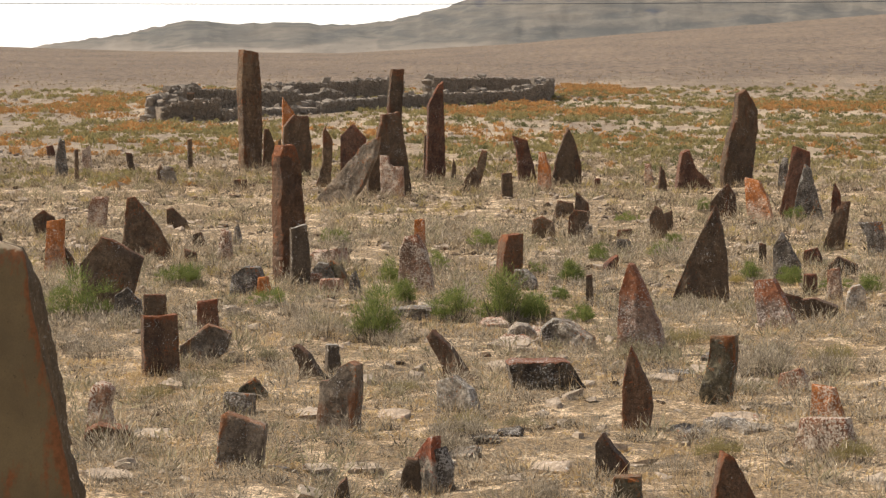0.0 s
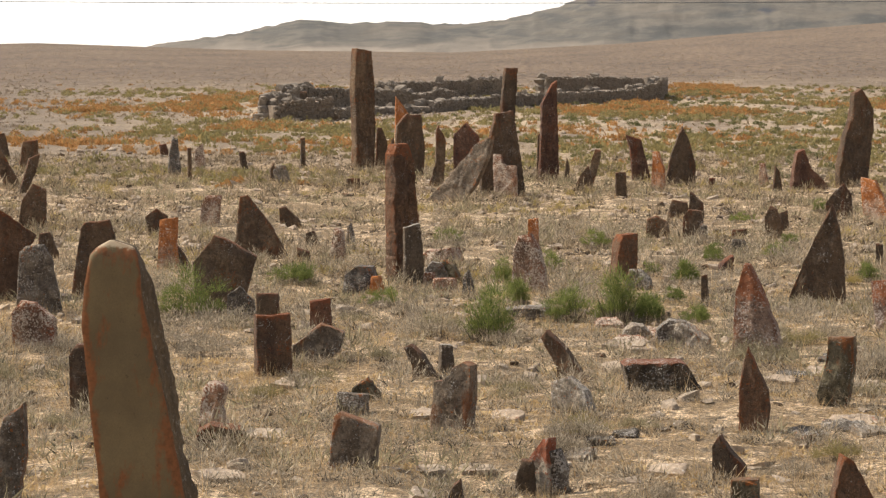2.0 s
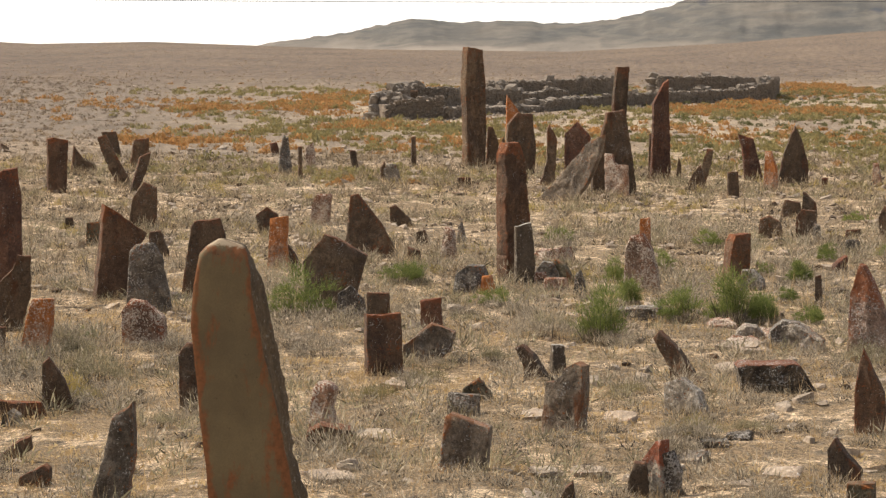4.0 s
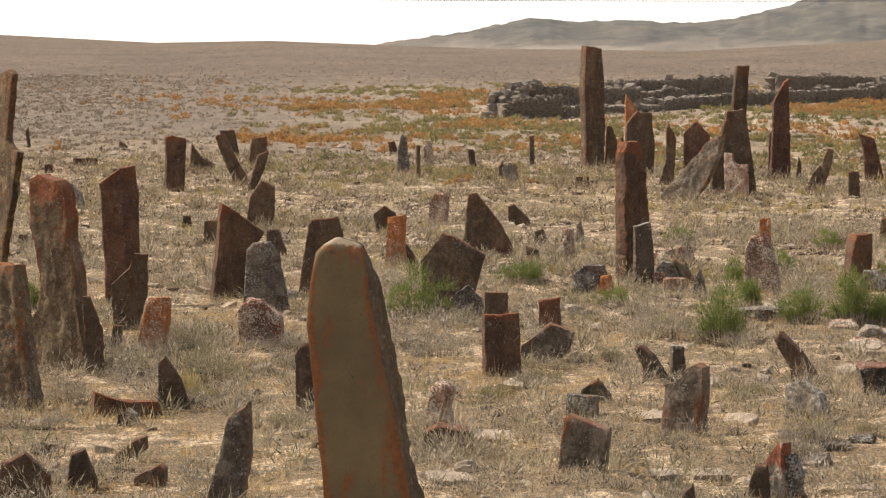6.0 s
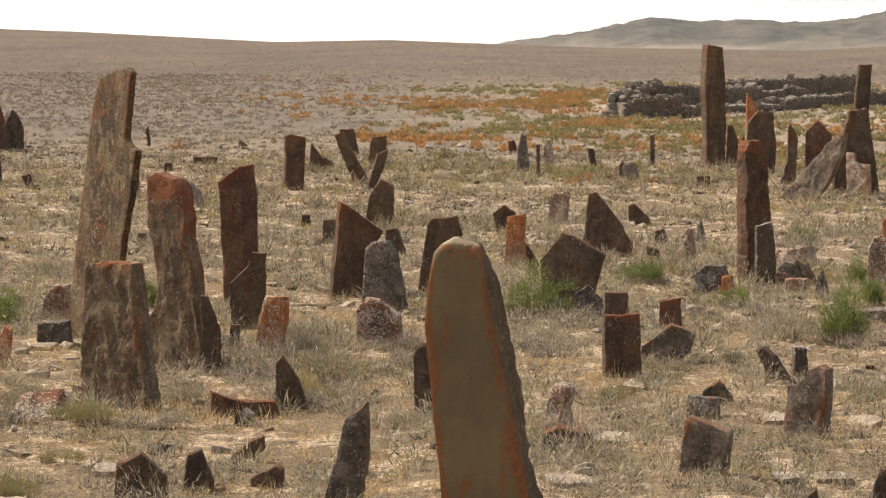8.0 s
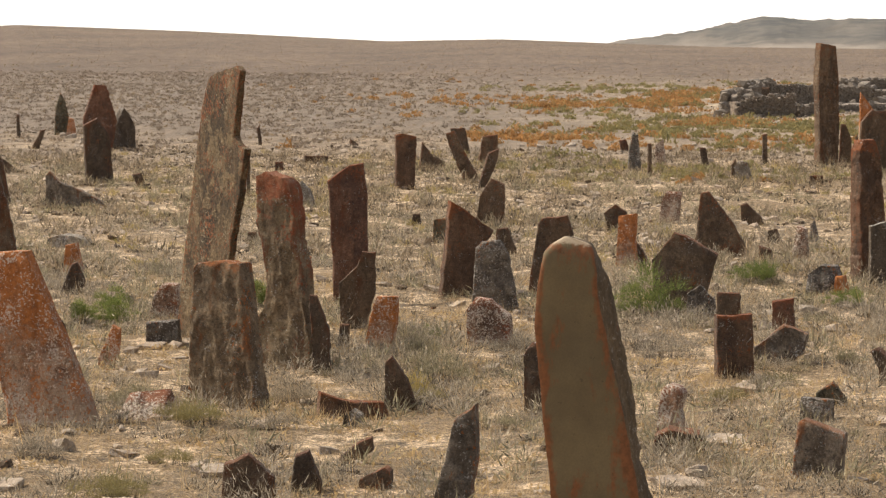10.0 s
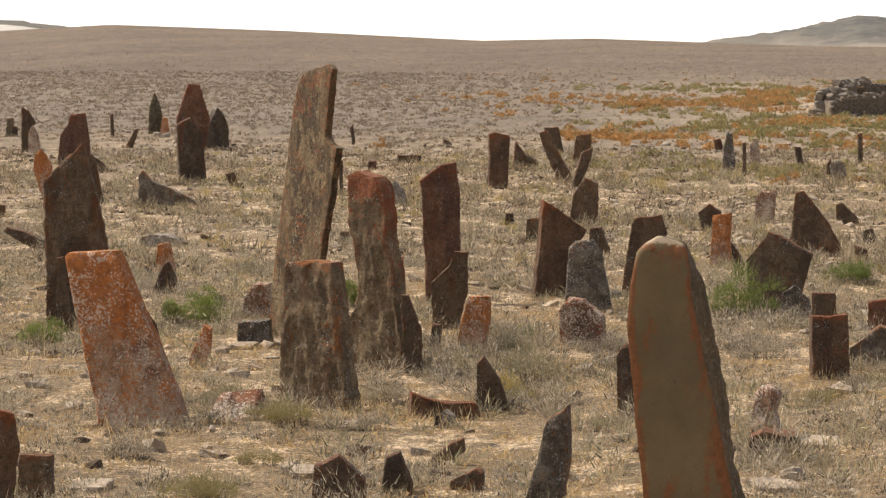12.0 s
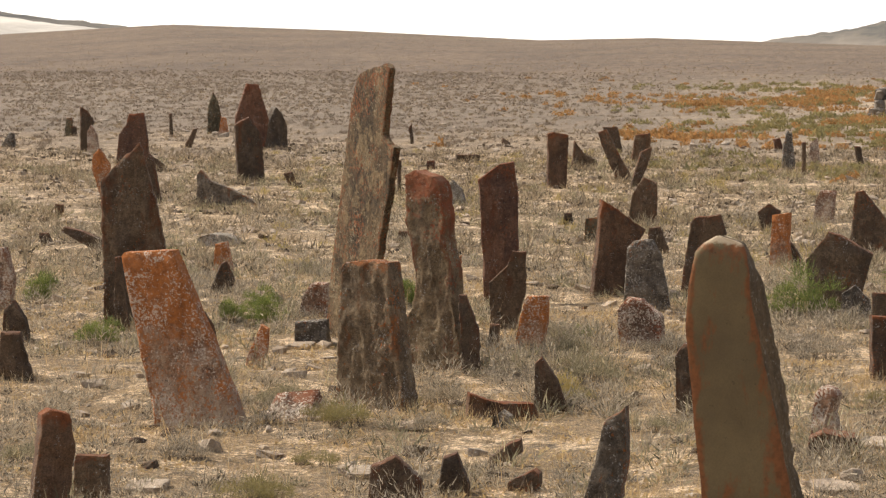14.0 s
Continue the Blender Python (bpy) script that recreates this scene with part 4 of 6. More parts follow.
gravestone(-15.90, 72.35, 2.4, 0.1, rust, [(-0.083, 0.013), (-0.082, 0.148), (0.083, 0.16), (0.083, 0)],
           "small low flat-topped rust-red gravestone in dry grass")
gravestone(-21.22, 69.84, 27.0, 0.14, dark, [(-0.187, 0.001), (-0.21, 0.328), (0.063, 0.146), (0.187, 0)],
           "low broad leaning pointed dark brown gravestone in dry grass")
gravestone(-12.50, 72.19, 19.8, 0.12, dark, [(-0.263, 0.012), (-0.205, 0.617), (0.017, 0.314), (0.286, 0.194), (0.262, 0)],
           "knee-high pointed dark brown gravestone in dry grass")
gravestone(-8.20, 72.95, 16.4, 0.12, grey, [(-0.149, 0), (-0.126, 0.441), (-0.065, 0.746), (-0.028, 0.843), (0.022, 0.771), (0.059, 0.807), (0.149, 0.049)],
           "waist-high rough-topped grey speckled gravestone in dry grass")
gravestone(-3.10, 73.26, 17.5, 0.14, dark, [(-0.315, 0.001), (-0.289, 1.072), (-0.058, 1.341), (0.261, 1.316), (0.34, 0.64), (0.315, 0)],
           "tall rough-topped dark brown gravestone in dry grass")
gravestone(1.91, 71.65, 8.5, 0.12, rust, [(-0.201, 0), (-0.252, 0.577), (-0.351, 0.938), (-0.022, 0.841), (0.077, 0.457), (0.2, 0)],
           "waist-high rough-topped rust-red gravestone in dry grass")
gravestone(-0.29, 71.60, 10.3, 0.08, dark, [(-0.048, 0), (-0.015, 0.937), (0.034, 0.962), (0.048, 0)],
           "waist-high narrow rough-topped dark brown gravestone in dry grass")
gravestone(-7.63, 70.71, 16.2, 0.1, brown, [(-0.042, 0), (-0.045, 0.664), (0.028, 0.676), (0.042, 0)],
           "waist-high narrow flat-topped brown weathered gravestone in dry grass")
gravestone(-0.06, 71.04, 15.1, 0.14, rust, [(-0.217, 0.024), (-0.182, 0.716), (-0.16, 1.609), (0.06, 2.024), (0.157, 2.095), (0.174, 1.43), (0.202, 0.716), (0.216, 0)],
           "tall narrow pointed rust-red gravestone in dry grass")
gravestone(-5.83, 70.25, 14.8, 0.1, dark, [(-0.059, 0.012), (-0.073, 0.258), (0.022, 0.388), (0.059, 0)],
           "low pointed dark brown gravestone in dry grass")
gravestone(-0.93, 70.45, 20.8, 0.14, dark, [(-0.17, 0), (-0.125, 1.62), (-0.04, 2.362), (0.224, 2.361), (0.166, 1.443), (0.17, 0)],
           "tall narrow rough-topped dark brown gravestone in dry grass")
gravestone(0.31, 70.49, -0.2, 0.08, dark, [(-0.066, 0), (-0.007, 0.498), (0.053, 0.32), (0.065, 0)],
           "knee-high narrow pointed dark brown gravestone in dry grass")
gravestone(4.37, 69.72, -18.5, 0.08, pink, [(-0.101, 0), (-0.092, 0.409), (0.015, 0.409), (0.101, 0)],
           "low rough-topped pinkish mottled gravestone in dry grass")
gravestone(2.65, 69.45, 9.9, 0.12, dark, [(-0.315, 0.047), (-0.198, 0.594), (0.034, 1.187), (0.178, 0.884), (0.312, 0.42), (0.314, 0)],
           "tall pointed dark brown gravestone in dry grass")
gravestone(-5.52, 68.93, -5.4, 0.1, pale, [(-0.157, 0), (-0.217, 0.253), (-0.136, 0.392), (0.039, 0.369), (0.157, 0)],
           "low rough-topped pale whitish gravestone in dry grass")
gravestone(3.24, 68.40, -2.6, 0.1, rust, [(-0.063, 0), (-0.052, 0.149), (0.062, 0.161), (0.063, 0)],
           "small low flat-topped rust-red gravestone in dry grass")
gravestone(-10.76, 66.72, 1.2, 0.1, brown, [(-0.151, 0.044), (-0.434, 0.692), (-0.514, 0.97), (-0.346, 1.026), (-0.154, 0.636), (0.127, 0.134), (0.151, 0)],
           "waist-high pointed brown weathered gravestone in dry grass")
gravestone(-2.34, 67.99, 10.0, 0.1, brown, [(-0.151, 0), (-0.011, 0.469), (-0.001, 1.131), (0.045, 1.234), (0.197, 0.926), (0.151, 0)],
           "tall narrow pointed brown weathered gravestone in dry grass")
gravestone(6.07, 67.88, 23.0, 0.2, dark, [(-0.304, 0.022), (-0.333, 0.42), (-0.188, 1.044), (-0.041, 1.44), (0.004, 1.892), (0.179, 1.982), (0.449, 1.553), (0.442, 1.157), (0.362, 0.477), (0.303, 0.001)],
           "tall pointed dark brown gravestone in dry grass")
gravestone(5.20, 67.88, 5.7, 0.35, rust, [(-0.37, 0.022), (-0.338, 0.306), (-0.261, 0.704), (-0.126, 0.761), (0.025, 0.364), (0.254, 0.16), (0.37, 0.001)],
           "rust-red lumpy boulder lying among the dry shrubs")
gravestone(-17.74, 64.54, 27.4, 0.14, dark, [(-0.274, 0.012), (-0.33, 1.132), (-0.044, 1.286), (0.184, 0.931), (0.274, 0)],
           "tall rough-topped dark brown gravestone in dry grass")
gravestone(0.75, 67.58, -10.6, 0.09, brown, [(-0.058, 0.034), (0.056, 0.602), (0.112, 0.761), (0.227, 0.738), (0.194, 0.488), (0.058, 0)],
           "waist-high rough-topped brown weathered gravestone in dry grass")
gravestone(-3.97, 67.14, 13.4, 0.1, dark, [(-0.145, 0.012), (-0.121, 0.182), (0.134, 0.181), (0.145, 0)],
           "small low broad flat-topped dark brown gravestone in dry grass")
gravestone(-16.71, 63.78, 24.8, 0.12, dark, [(-0.083, 0.023), (-0.172, 0.219), (-0.005, 0.252), (0.084, 0)],
           "low rough-topped dark brown gravestone in dry grass")
gravestone(6.82, 66.63, -20.7, 0.1, grey, [(-0.085, 0.022), (-0.055, 0.468), (0.022, 0.657), (0.113, 0.635), (0.085, 0)],
           "waist-high narrow rough-topped grey speckled gravestone in dry grass")
gravestone(2.10, 66.84, -21.7, 0.1, orange, [(-0.143, 0), (-0.122, 0.74), (-0.004, 0.74), (0.117, 0.405), (0.143, 0)],
           "waist-high rough-topped orange lichen-covered gravestone in dry grass")
gravestone(4.45, 66.37, 11.3, 0.09, dark, [(-0.097, 0), (-0.055, 0.5), (0.037, 0.368), (0.096, 0)],
           "knee-high pointed dark brown gravestone in dry grass")
gravestone(-10.24, 64.84, 19.0, 0.1, dark, [(-0.06, 0.043), (0.121, 0.65), (0.338, 0.736), (0.232, 0.325), (0.06, 0)],
           "waist-high rough-topped dark brown gravestone in dry grass")
gravestone(-11.68, 64.49, 22.3, 0.14, capped, [(-0.182, 0.022), (-0.186, 0.996), (-0.077, 1.029), (0.221, 0.974), (0.181, 0)],
           "waist-high flat-topped dark brown rust-topped gravestone in dry grass")
gravestone(0.60, 65.83, -10.5, 0.1, brown, [(-0.186, 0.022), (-0.04, 0.332), (0.105, 0.498), (0.185, 0.221), (0.185, 0)],
           "knee-high pointed brown weathered gravestone in dry grass")
gravestone(-0.92, 63.90, 15.9, 0.16, dark, [(-0.442, 0.065), (-0.386, 0.732), (-0.242, 1.16), (-0.154, 1.558), (0.192, 1.61), (0.271, 1.16), (0.362, 0.623), (0.441, 0)],
           "tall rough-topped dark brown gravestone in dry grass")
gravestone(-0.88, 63.44, -19.2, 0.1, pink, [(-0.228, 0.053), (-0.251, 0.801), (-0.104, 0.79), (-0.046, 0.588), (0.205, 0.587), (0.228, 0)],
           "waist-high rough-topped pinkish mottled gravestone in dry grass")
gravestone(-13.86, 60.53, 22.9, 0.1, dark, [(-0.031, 0), (-0.039, 0.619), (0.035, 0.619), (0.031, 0)],
           "knee-high narrow flat-topped dark brown gravestone in dry grass")
gravestone(1.30, 62.61, 8.9, 0.12, dark, [(-0.106, 0), (-0.108, 0.495), (0.084, 0.506), (0.106, 0)],
           "knee-high flat-topped dark brown gravestone in dry grass")
gravestone(-1.95, 61.65, -33.2, 0.12, ashen, [(-0.44, 0), (0.159, 0.551), (0.667, 1.068), (1.022, 1.223), (0.922, 0.808), (0.668, 0.342), (0.439, 0.041)],
           "grey-brown speckled stone slab leaning against a taller gravestone")
gravestone(-17.46, 57.10, 7.1, 0.12, dark, [(-0.147, 0.119), (-0.174, 0.565), (-0.072, 0.842), (-0.001, 0.762), (0.147, 0)],
           "waist-high pointed dark brown gravestone in dry grass")
gravestone(-18.17, 56.72, 2.9, 0.12, orange, [(-0.098, 0.021), (-0.28, 0.574), (-0.247, 0.82), (-0.144, 0.928), (0.029, 0.671), (0.098, 0)],
           "waist-high pointed orange lichen-covered gravestone in dry grass")
gravestone(-12.18, 57.57, -3.0, 0.12, grey, [(-0.176, 0.01), (-0.177, 0.302), (-0.076, 0.4), (0.076, 0.254), (0.176, 0)],
           "low pointed grey speckled gravestone in dry grass")
gravestone(-16.00, 56.43, 6.0, 0.14, ashen, [(-0.47, 0.011), (-0.465, 0.507), (-0.40, 0.585), (-0.22, 0.40), (0.151, 0.262), (0.52, 0.07), (0.56, 0)],
           "knee-high broad leaning pointed brown weathered gravestone in dry grass")
gravestone(6.80, 57.09, -9.8, 0.1, rust, [(-0.094, 0.018), (-0.07, 0.402), (-0.024, 0.573), (0.072, 0.354), (0.094, 0.001)],
           "knee-high narrow pointed rust-red gravestone in dry grass")
gravestone(5.96, 56.90, -9.0, 0.14, rust, [(-0.16, 0.027), (-0.039, 0.601), (0.071, 1.201), (0.361, 1.097), (0.364, 0.793), (0.253, 0.412), (0.159, 0.001)],
           "tall rough-topped brown weathered gravestone in dry grass")
gravestone(2.45, 57.04, -12.4, 0.1, dark, [(-0.131, 0.038), (-0.103, 0.403), (0.11, 0.212), (0.131, 0)],
           "low pointed dark brown gravestone in dry grass")
gravestone(2.15, 57.03, -5.2, 0.14, dark, [(-0.179, 0.019), (-0.112, 0.259), (0.15, 0.211), (0.179, 0)],
           "low broad pointed dark brown gravestone in dry grass")
gravestone(-17.79, 53.03, 15.5, 0.1, dark, [(-0.076, 0), (-0.066, 0.149), (0.068, 0.148), (0.076, 0)],
           "small low flat-topped dark brown gravestone in dry grass")
gravestone(6.20, 56.01, -9.3, 0.14, grey, [(-0.262, 0.026), (-0.152, 0.591), (-0.061, 0.92), (0.034, 0.845), (0.133, 0.498), (0.261, 0.001)],
           "waist-high pointed grey speckled gravestone in dry grass")
gravestone(4.79, 56.00, -7.9, 0.16, dark, [(-0.23, 0.027), (-0.232, 0.262), (-0.074, 0.47), (0.066, 0.593), (0.19, 0.405), (0.23, 0.001)],
           "knee-high pointed dark brown gravestone in dry grass")
gravestone(5.33, 55.32, -30.4, 0.1, orange, [(-0.227, 0.092), (-0.28, 0.483), (-0.282, 0.714), (-0.03, 0.668), (0.123, 0.39), (0.226, 0.001)],
           "waist-high rough-topped orange lichen-covered gravestone in dry grass")
gravestone(-4.16, 53.52, 1.4, 0.12, dark, [(-0.175, 0.028), (-0.192, 0.281), (-0.1, 0.308), (0.13, 0.099), (0.175, 0)],
           "low broad pointed dark brown gravestone in dry grass")
gravestone(-5.45, 53.27, -4.1, 0.12, pink, [(-0.159, 0.018), (-0.123, 0.331), (-0.051, 0.492), (0.185, 0.493), (0.159, 0)],
           "knee-high rough-topped pinkish mottled gravestone in dry grass")
gravestone(-8.19, 52.68, 5.8, 0.14, dark, [(-0.222, 0.061), (-0.159, 0.431), (0.019, 0.695), (0.226, 0.607), (0.221, 0.001)],
           "waist-high rough-topped dark brown gravestone in dry grass")
gravestone(3.68, 53.31, -6.9, 0.1, dark, [(-0.081, 0), (-0.1, 0.215), (0.062, 0.279), (0.081, 0)],
           "low pointed dark brown gravestone in dry grass")
gravestone(-9.28, 52.25, 7.1, 0.12, dark, [(-0.077, 0.009), (-0.058, 0.15), (0.05, 0.15), (0.077, 0)],
           "small low flat-topped dark brown gravestone in dry grass")
gravestone(-6.07, 51.44, 3.7, 0.12, dark, [(-0.132, 0.009), (-0.177, 0.243), (-0.009, 0.372), (0.168, 0.26), (0.132, 0)],
           "low pointed dark brown gravestone in dry grass")
gravestone(1.63, 51.27, -4.8, 0.14, brown, [(-0.187, 0.017), (-0.17, 0.234), (-0.027, 0.294), (0.151, 0.191), (0.187, 0)],
           "low broad pointed brown weathered gravestone in dry grass")
gravestone(2.85, 50.86, -3.1, 0.1, dark, [(-0.118, 0.017), (-0.102, 0.102), (0.118, 0.12), (0.118, 0)],
           "small low broad leaning pointed dark brown gravestone in dry grass")
gravestone(3.35, 50.58, -6.8, 0.12, dark, [(-0.119, 0.016), (-0.138, 0.315), (-0.054, 0.486), (0.05, 0.426), (0.136, 0.188), (0.119, 0.001)],
           "knee-high rough-topped dark brown gravestone in dry grass")
gravestone(2.09, 49.84, -5.4, 0.14, dark, [(-0.145, 0.025), (-0.128, 0.353), (-0.044, 0.462), (0.144, 0.438), (0.17, 0.228), (0.145, 0)],
           "knee-high rough-topped dark brown gravestone in dry grass")
gravestone(-2.94, 49.13, -6.5, 0.1, grey, [(-0.072, 0.008), (-0.054, 0.216), (-0.003, 0.291), (0.072, 0)],
           "low pointed grey speckled gravestone in dry grass")
gravestone(2.23, 49.15, -17.5, 0.08, grey, [(-0.064, 0.016), (-0.039, 0.29), (0.037, 0.266), (0.064, 0)],
           "low rough-topped grey speckled gravestone in dry grass")
gravestone(-8.20, 48.11, 6.7, 0.12, olive, [(-0.11, 0), (-0.094, 0.298), (0.093, 0.323), (0.11, 0.009)],
           "low flat-topped olive-brown gravestone in dry grass")
gravestone(-3.47, 48.56, -5.9, 0.14, dark, [(-0.1, 0), (-0.091, 0.165), (0.018, 0.198), (0.101, 0.016)],
           "small low pointed dark brown gravestone in dry grass")
gravestone(-10.70, 46.97, 9.8, 0.12, dark, [(-0.074, 0.017), (-0.056, 0.153), (0.067, 0.152), (0.074, 0)],
           "small low flat-topped dark brown gravestone in dry grass")
gravestone(-15.39, 45.41, 15.7, 0.14, dark, [(-0.086, 0.017), (-0.118, 0.16), (0.014, 0.159), (0.086, 0)],
           "small low broad rough-topped dark brown gravestone in dry grass")
gravestone(5.74, 47.77, -9.9, 0.12, dark, [(-0.087, 0), (-0.01, 0.346), (0.058, 0.691), (0.177, 0.692), (0.125, 0.266), (0.087, 0.017)],
           "waist-high rough-topped dark brown gravestone in dry grass")
gravestone(-0.26, 48.02, -9.6, 0.1, orange, [(-0.083, 0), (-0.066, 0.407), (0.067, 0.423), (0.083, 0)],
           "low flat-topped orange lichen-covered gravestone in dry grass")
gravestone(5.55, 47.38, -9.7, 0.1, dark, [(-0.071, 0.048), (0.028, 0.367), (0.145, 0.647), (0.223, 0.623), (0.148, 0.288), (0.071, 0.001)],
           "waist-high pointed dark brown gravestone in dry grass")
gravestone(-14.37, 44.52, 8.0, 0.2, dark, [(-0.087, 0.008), (-0.498, 0.243), (-0.458, 0.305), (-0.204, 0.241), (0.073, 0.123), (0.087, 0)],
           "dark fallen stone propped at an angle on the ground")
gravestone(-6.95, 46.11, 5.6, 0.12, dark, [(-0.147, 0.023), (-0.125, 0.292), (0.03, 0.308), (0.147, 0.001)],
           "low rough-topped dark brown gravestone in dry grass")
gravestone(6.14, 46.29, -10.6, 0.14, grey, [(-0.15, 0.022), (-0.175, 0.272), (-0.291, 0.466), (0.039, 0.483), (0.149, 0.001)],
           "knee-high flat-topped grey speckled gravestone in dry grass")
gravestone(-4.00, 46.09, 2.0, 0.16, brown, [(-0.376, 0.03), (-0.283, 0.814), (-0.182, 0.837), (-0.025, 0.636), (0.171, 0.388), (0.375, 0.001)],
           "waist-high pointed brown weathered gravestone in dry grass")
gravestone(2.60, 46.22, -13.1, 0.12, grey, [(-0.134, 0), (-0.102, 0.234), (0.055, 0.235), (0.134, 0.001)],
           "low broad rough-topped grey speckled gravestone in dry grass")
gravestone(-2.93, 45.81, -21.3, 0.1, pink, [(-0.107, 0.016), (-0.045, 0.404), (0.067, 0.364), (0.107, 0)],
           "low rough-topped pinkish mottled gravestone in dry grass")
gravestone(4.37, 44.63, -8.6, 0.1, dark, [(-0.053, 0.007), (-0.047, 0.279), (0.044, 0.272), (0.053, 0)],
           "low flat-topped dark brown gravestone in dry grass")
gravestone(5.03, 44.53, -16.2, 0.14, rust, [(-0.138, 0), (-0.117, 0.187), (0.047, 0.226), (0.137, 0.031)],
           "low broad pointed rust-red gravestone in dry grass")
gravestone(-3.28, 44.41, 1.2, 0.14, dark, [(-0.086, 0.008), (-0.092, 0.219), (0.072, 0.165), (0.086, 0)],
           "low pointed dark brown gravestone in dry grass")
gravestone(-1.48, 44.37, -28.0, 0.3, pink, [(-0.204, 0), (-0.23, 0.166), (0.162, 0.225), (0.204, 0.015)],
           "low broad leaning pointed pinkish mottled gravestone in dry grass")
gravestone(2.32, 43.81, 17.1, 0.15, rust, [(-0.097, 0.014), (-0.074, 0.059), (0.082, 0.171), (0.097, 0)],
           "small low broad pointed rust-red gravestone in dry grass")
gravestone(-4.77, 43.25, -3.7, 0.1, dark, [(-0.096, 0), (-0.111, 0.357), (0.008, 0.211), (0.096, 0.03)],
           "low pointed dark brown gravestone in dry grass")
gravestone(5.25, 43.02, -10.0, 0.14, dark, [(-0.198, 0.013), (-0.184, 0.1), (-0.055, 0.21), (0.196, 0.103), (0.197, 0.002)],
           "low broad pointed dark brown gravestone in dry grass")
gravestone(-4.93, 42.91, -13.4, 0.1, orange, [(-0.145, 0.036), (-0.1, 0.665), (0.123, 0.694), (0.108, 0.341), (0.145, 0)],
           "waist-high flat-topped orange lichen-covered gravestone in dry grass")
gravestone(-11.67, 41.22, 3.9, 0.12, orange, [(-0.124, 0.015), (-0.092, 0.313), (0.053, 0.341), (0.124, 0)],
           "low rough-topped orange lichen-covered gravestone in dry grass")
gravestone(4.44, 42.19, -17.8, 0.12, grey, [(-0.164, 0.027), (-0.179, 0.37), (-0.074, 0.563), (0.033, 0.407), (0.177, 0.158), (0.163, 0.001)],
           "knee-high pointed grey speckled gravestone in dry grass")
gravestone(0.96, 42.11, 23.8, 0.22, capped, [(-0.133, 0.071), (-0.094, 0.443), (-0.046, 0.536), (0.165, 0.55), (0.157, 0.122), (0.133, 0)],
           "knee-high flat-topped dark brown rust-topped gravestone in dry grass")
gravestone(-1.77, 41.74, 40.5, 0.2, capped, [(-0.207, 0.021), (-0.219, 1.378), (-0.228, 1.554), (-0.174, 1.681), (-0.004, 1.688), (0.087, 1.448), (0.166, 0.743), (0.199, 0.177), (0.207, 0)],
           "tall square dark brown pillar gravestone with orange lichen top")
gravestone(-1.25, 41.07, -16.2, 0.14, olive, [(-0.176, 0.042), (-0.064, 0.279), (0.045, 0.224), (0.176, 0)],
           "low broad pointed olive-brown gravestone in dry grass")
gravestone(-1.64, 40.58, 16.4, 0.1, sunlit_topped, [(-0.128, 0.014), (-0.132, 0.709), (0.06, 0.758), (0.102, 0.462), (0.128, 0)],
           "waist-high flat-topped dark brown gravestone with sunlit top painted white in dry grass")
gravestone(-1.48, 40.59, -12.9, 0.14, pink, [(-0.071, 0.007), (-0.056, 0.152), (0.051, 0.152), (0.071, 0)],
           "small low flat-topped pinkish mottled gravestone in dry grass")
gravestone(1.07, 40.37, -11.4, 0.12, grey, [(-0.156, 0.033), (-0.12, 0.219), (0.017, 0.219), (0.142, 0.103), (0.156, 0.001)],
           "low broad rough-topped grey speckled gravestone in dry grass")
gravestone(-0.26, 40.34, -14.6, 0.14, pink, [(-0.216, 0.013), (-0.187, 0.479), (-0.129, 0.616), (0.012, 0.651), (0.118, 0.48), (0.189, 0.206), (0.216, 0)],
           "waist-high rough-topped pinkish mottled gravestone in dry grass")
gravestone(4.48, 39.81, -16.2, 0.12, rust, [(-0.083, 0.013), (-0.071, 0.202), (0.069, 0.203), (0.083, 0.001)],
           "small low flat-topped rust-red gravestone in dry grass")
gravestone(-1.28, 39.94, -13.1, 0.2, pink, [(-0.13, 0.013), (-0.13, 0.129), (0.117, 0.129), (0.13, 0)],
           "small low broad flat-topped pinkish mottled gravestone in dry grass")
gravestone(-2.28, 39.65, -6.7, 0.3, grey, [(-0.189, 0.014), (-0.167, 0.182), (-0.029, 0.296), (0.143, 0.289), (0.19, 0.182), (0.189, 0)],
           "round grey lichen-crusted boulder among dry grass")
gravestone(-5.39, 39.27, 4.8, 0.14, dark, [(-0.253, 0.013), (-0.148, 0.755), (-0.107, 0.821), (0.193, 0.86), (0.261, 0.656), (0.253, 0)],
           "waist-high rough-topped dark brown gravestone in dry grass")
gravestone(-10.75, 37.99, 12.8, 0.1, dark, [(-0.135, 0), (-0.011, 0.307), (0.056, 0.327), (0.136, 0.143), (0.135, 0.026)],
           "low pointed dark brown gravestone in dry grass")
gravestone(-2.06, 39.38, -12.0, 0.14, orange, [(-0.08, 0), (-0.057, 0.188), (0.039, 0.201), (0.08, 0.013)],
           "small low rough-topped orange lichen-covered gravestone in dry grass")
gravestone(-0.96, 38.98, -13.5, 0.1, grey, [(-0.076, 0), (-0.053, 0.232), (0.008, 0.298), (0.076, 0.013)],
           "low pointed grey speckled gravestone in dry grass")
gravestone(4.65, 38.69, -16.6, 0.12, pink, [(-0.087, 0.012), (-0.089, 0.327), (0.041, 0.361), (0.087, 0.001)],
           "low flat-topped pinkish mottled gravestone in dry grass")
gravestone(3.10, 38.82, -7.6, 0.16, dark, [(-0.327, 0), (-0.117, 0.513), (0.164, 1.092), (0.244, 0.844), (0.299, 0.516), (0.326, 0.003)],
           "large dark brown triangular gravestone rising from grey scrub")
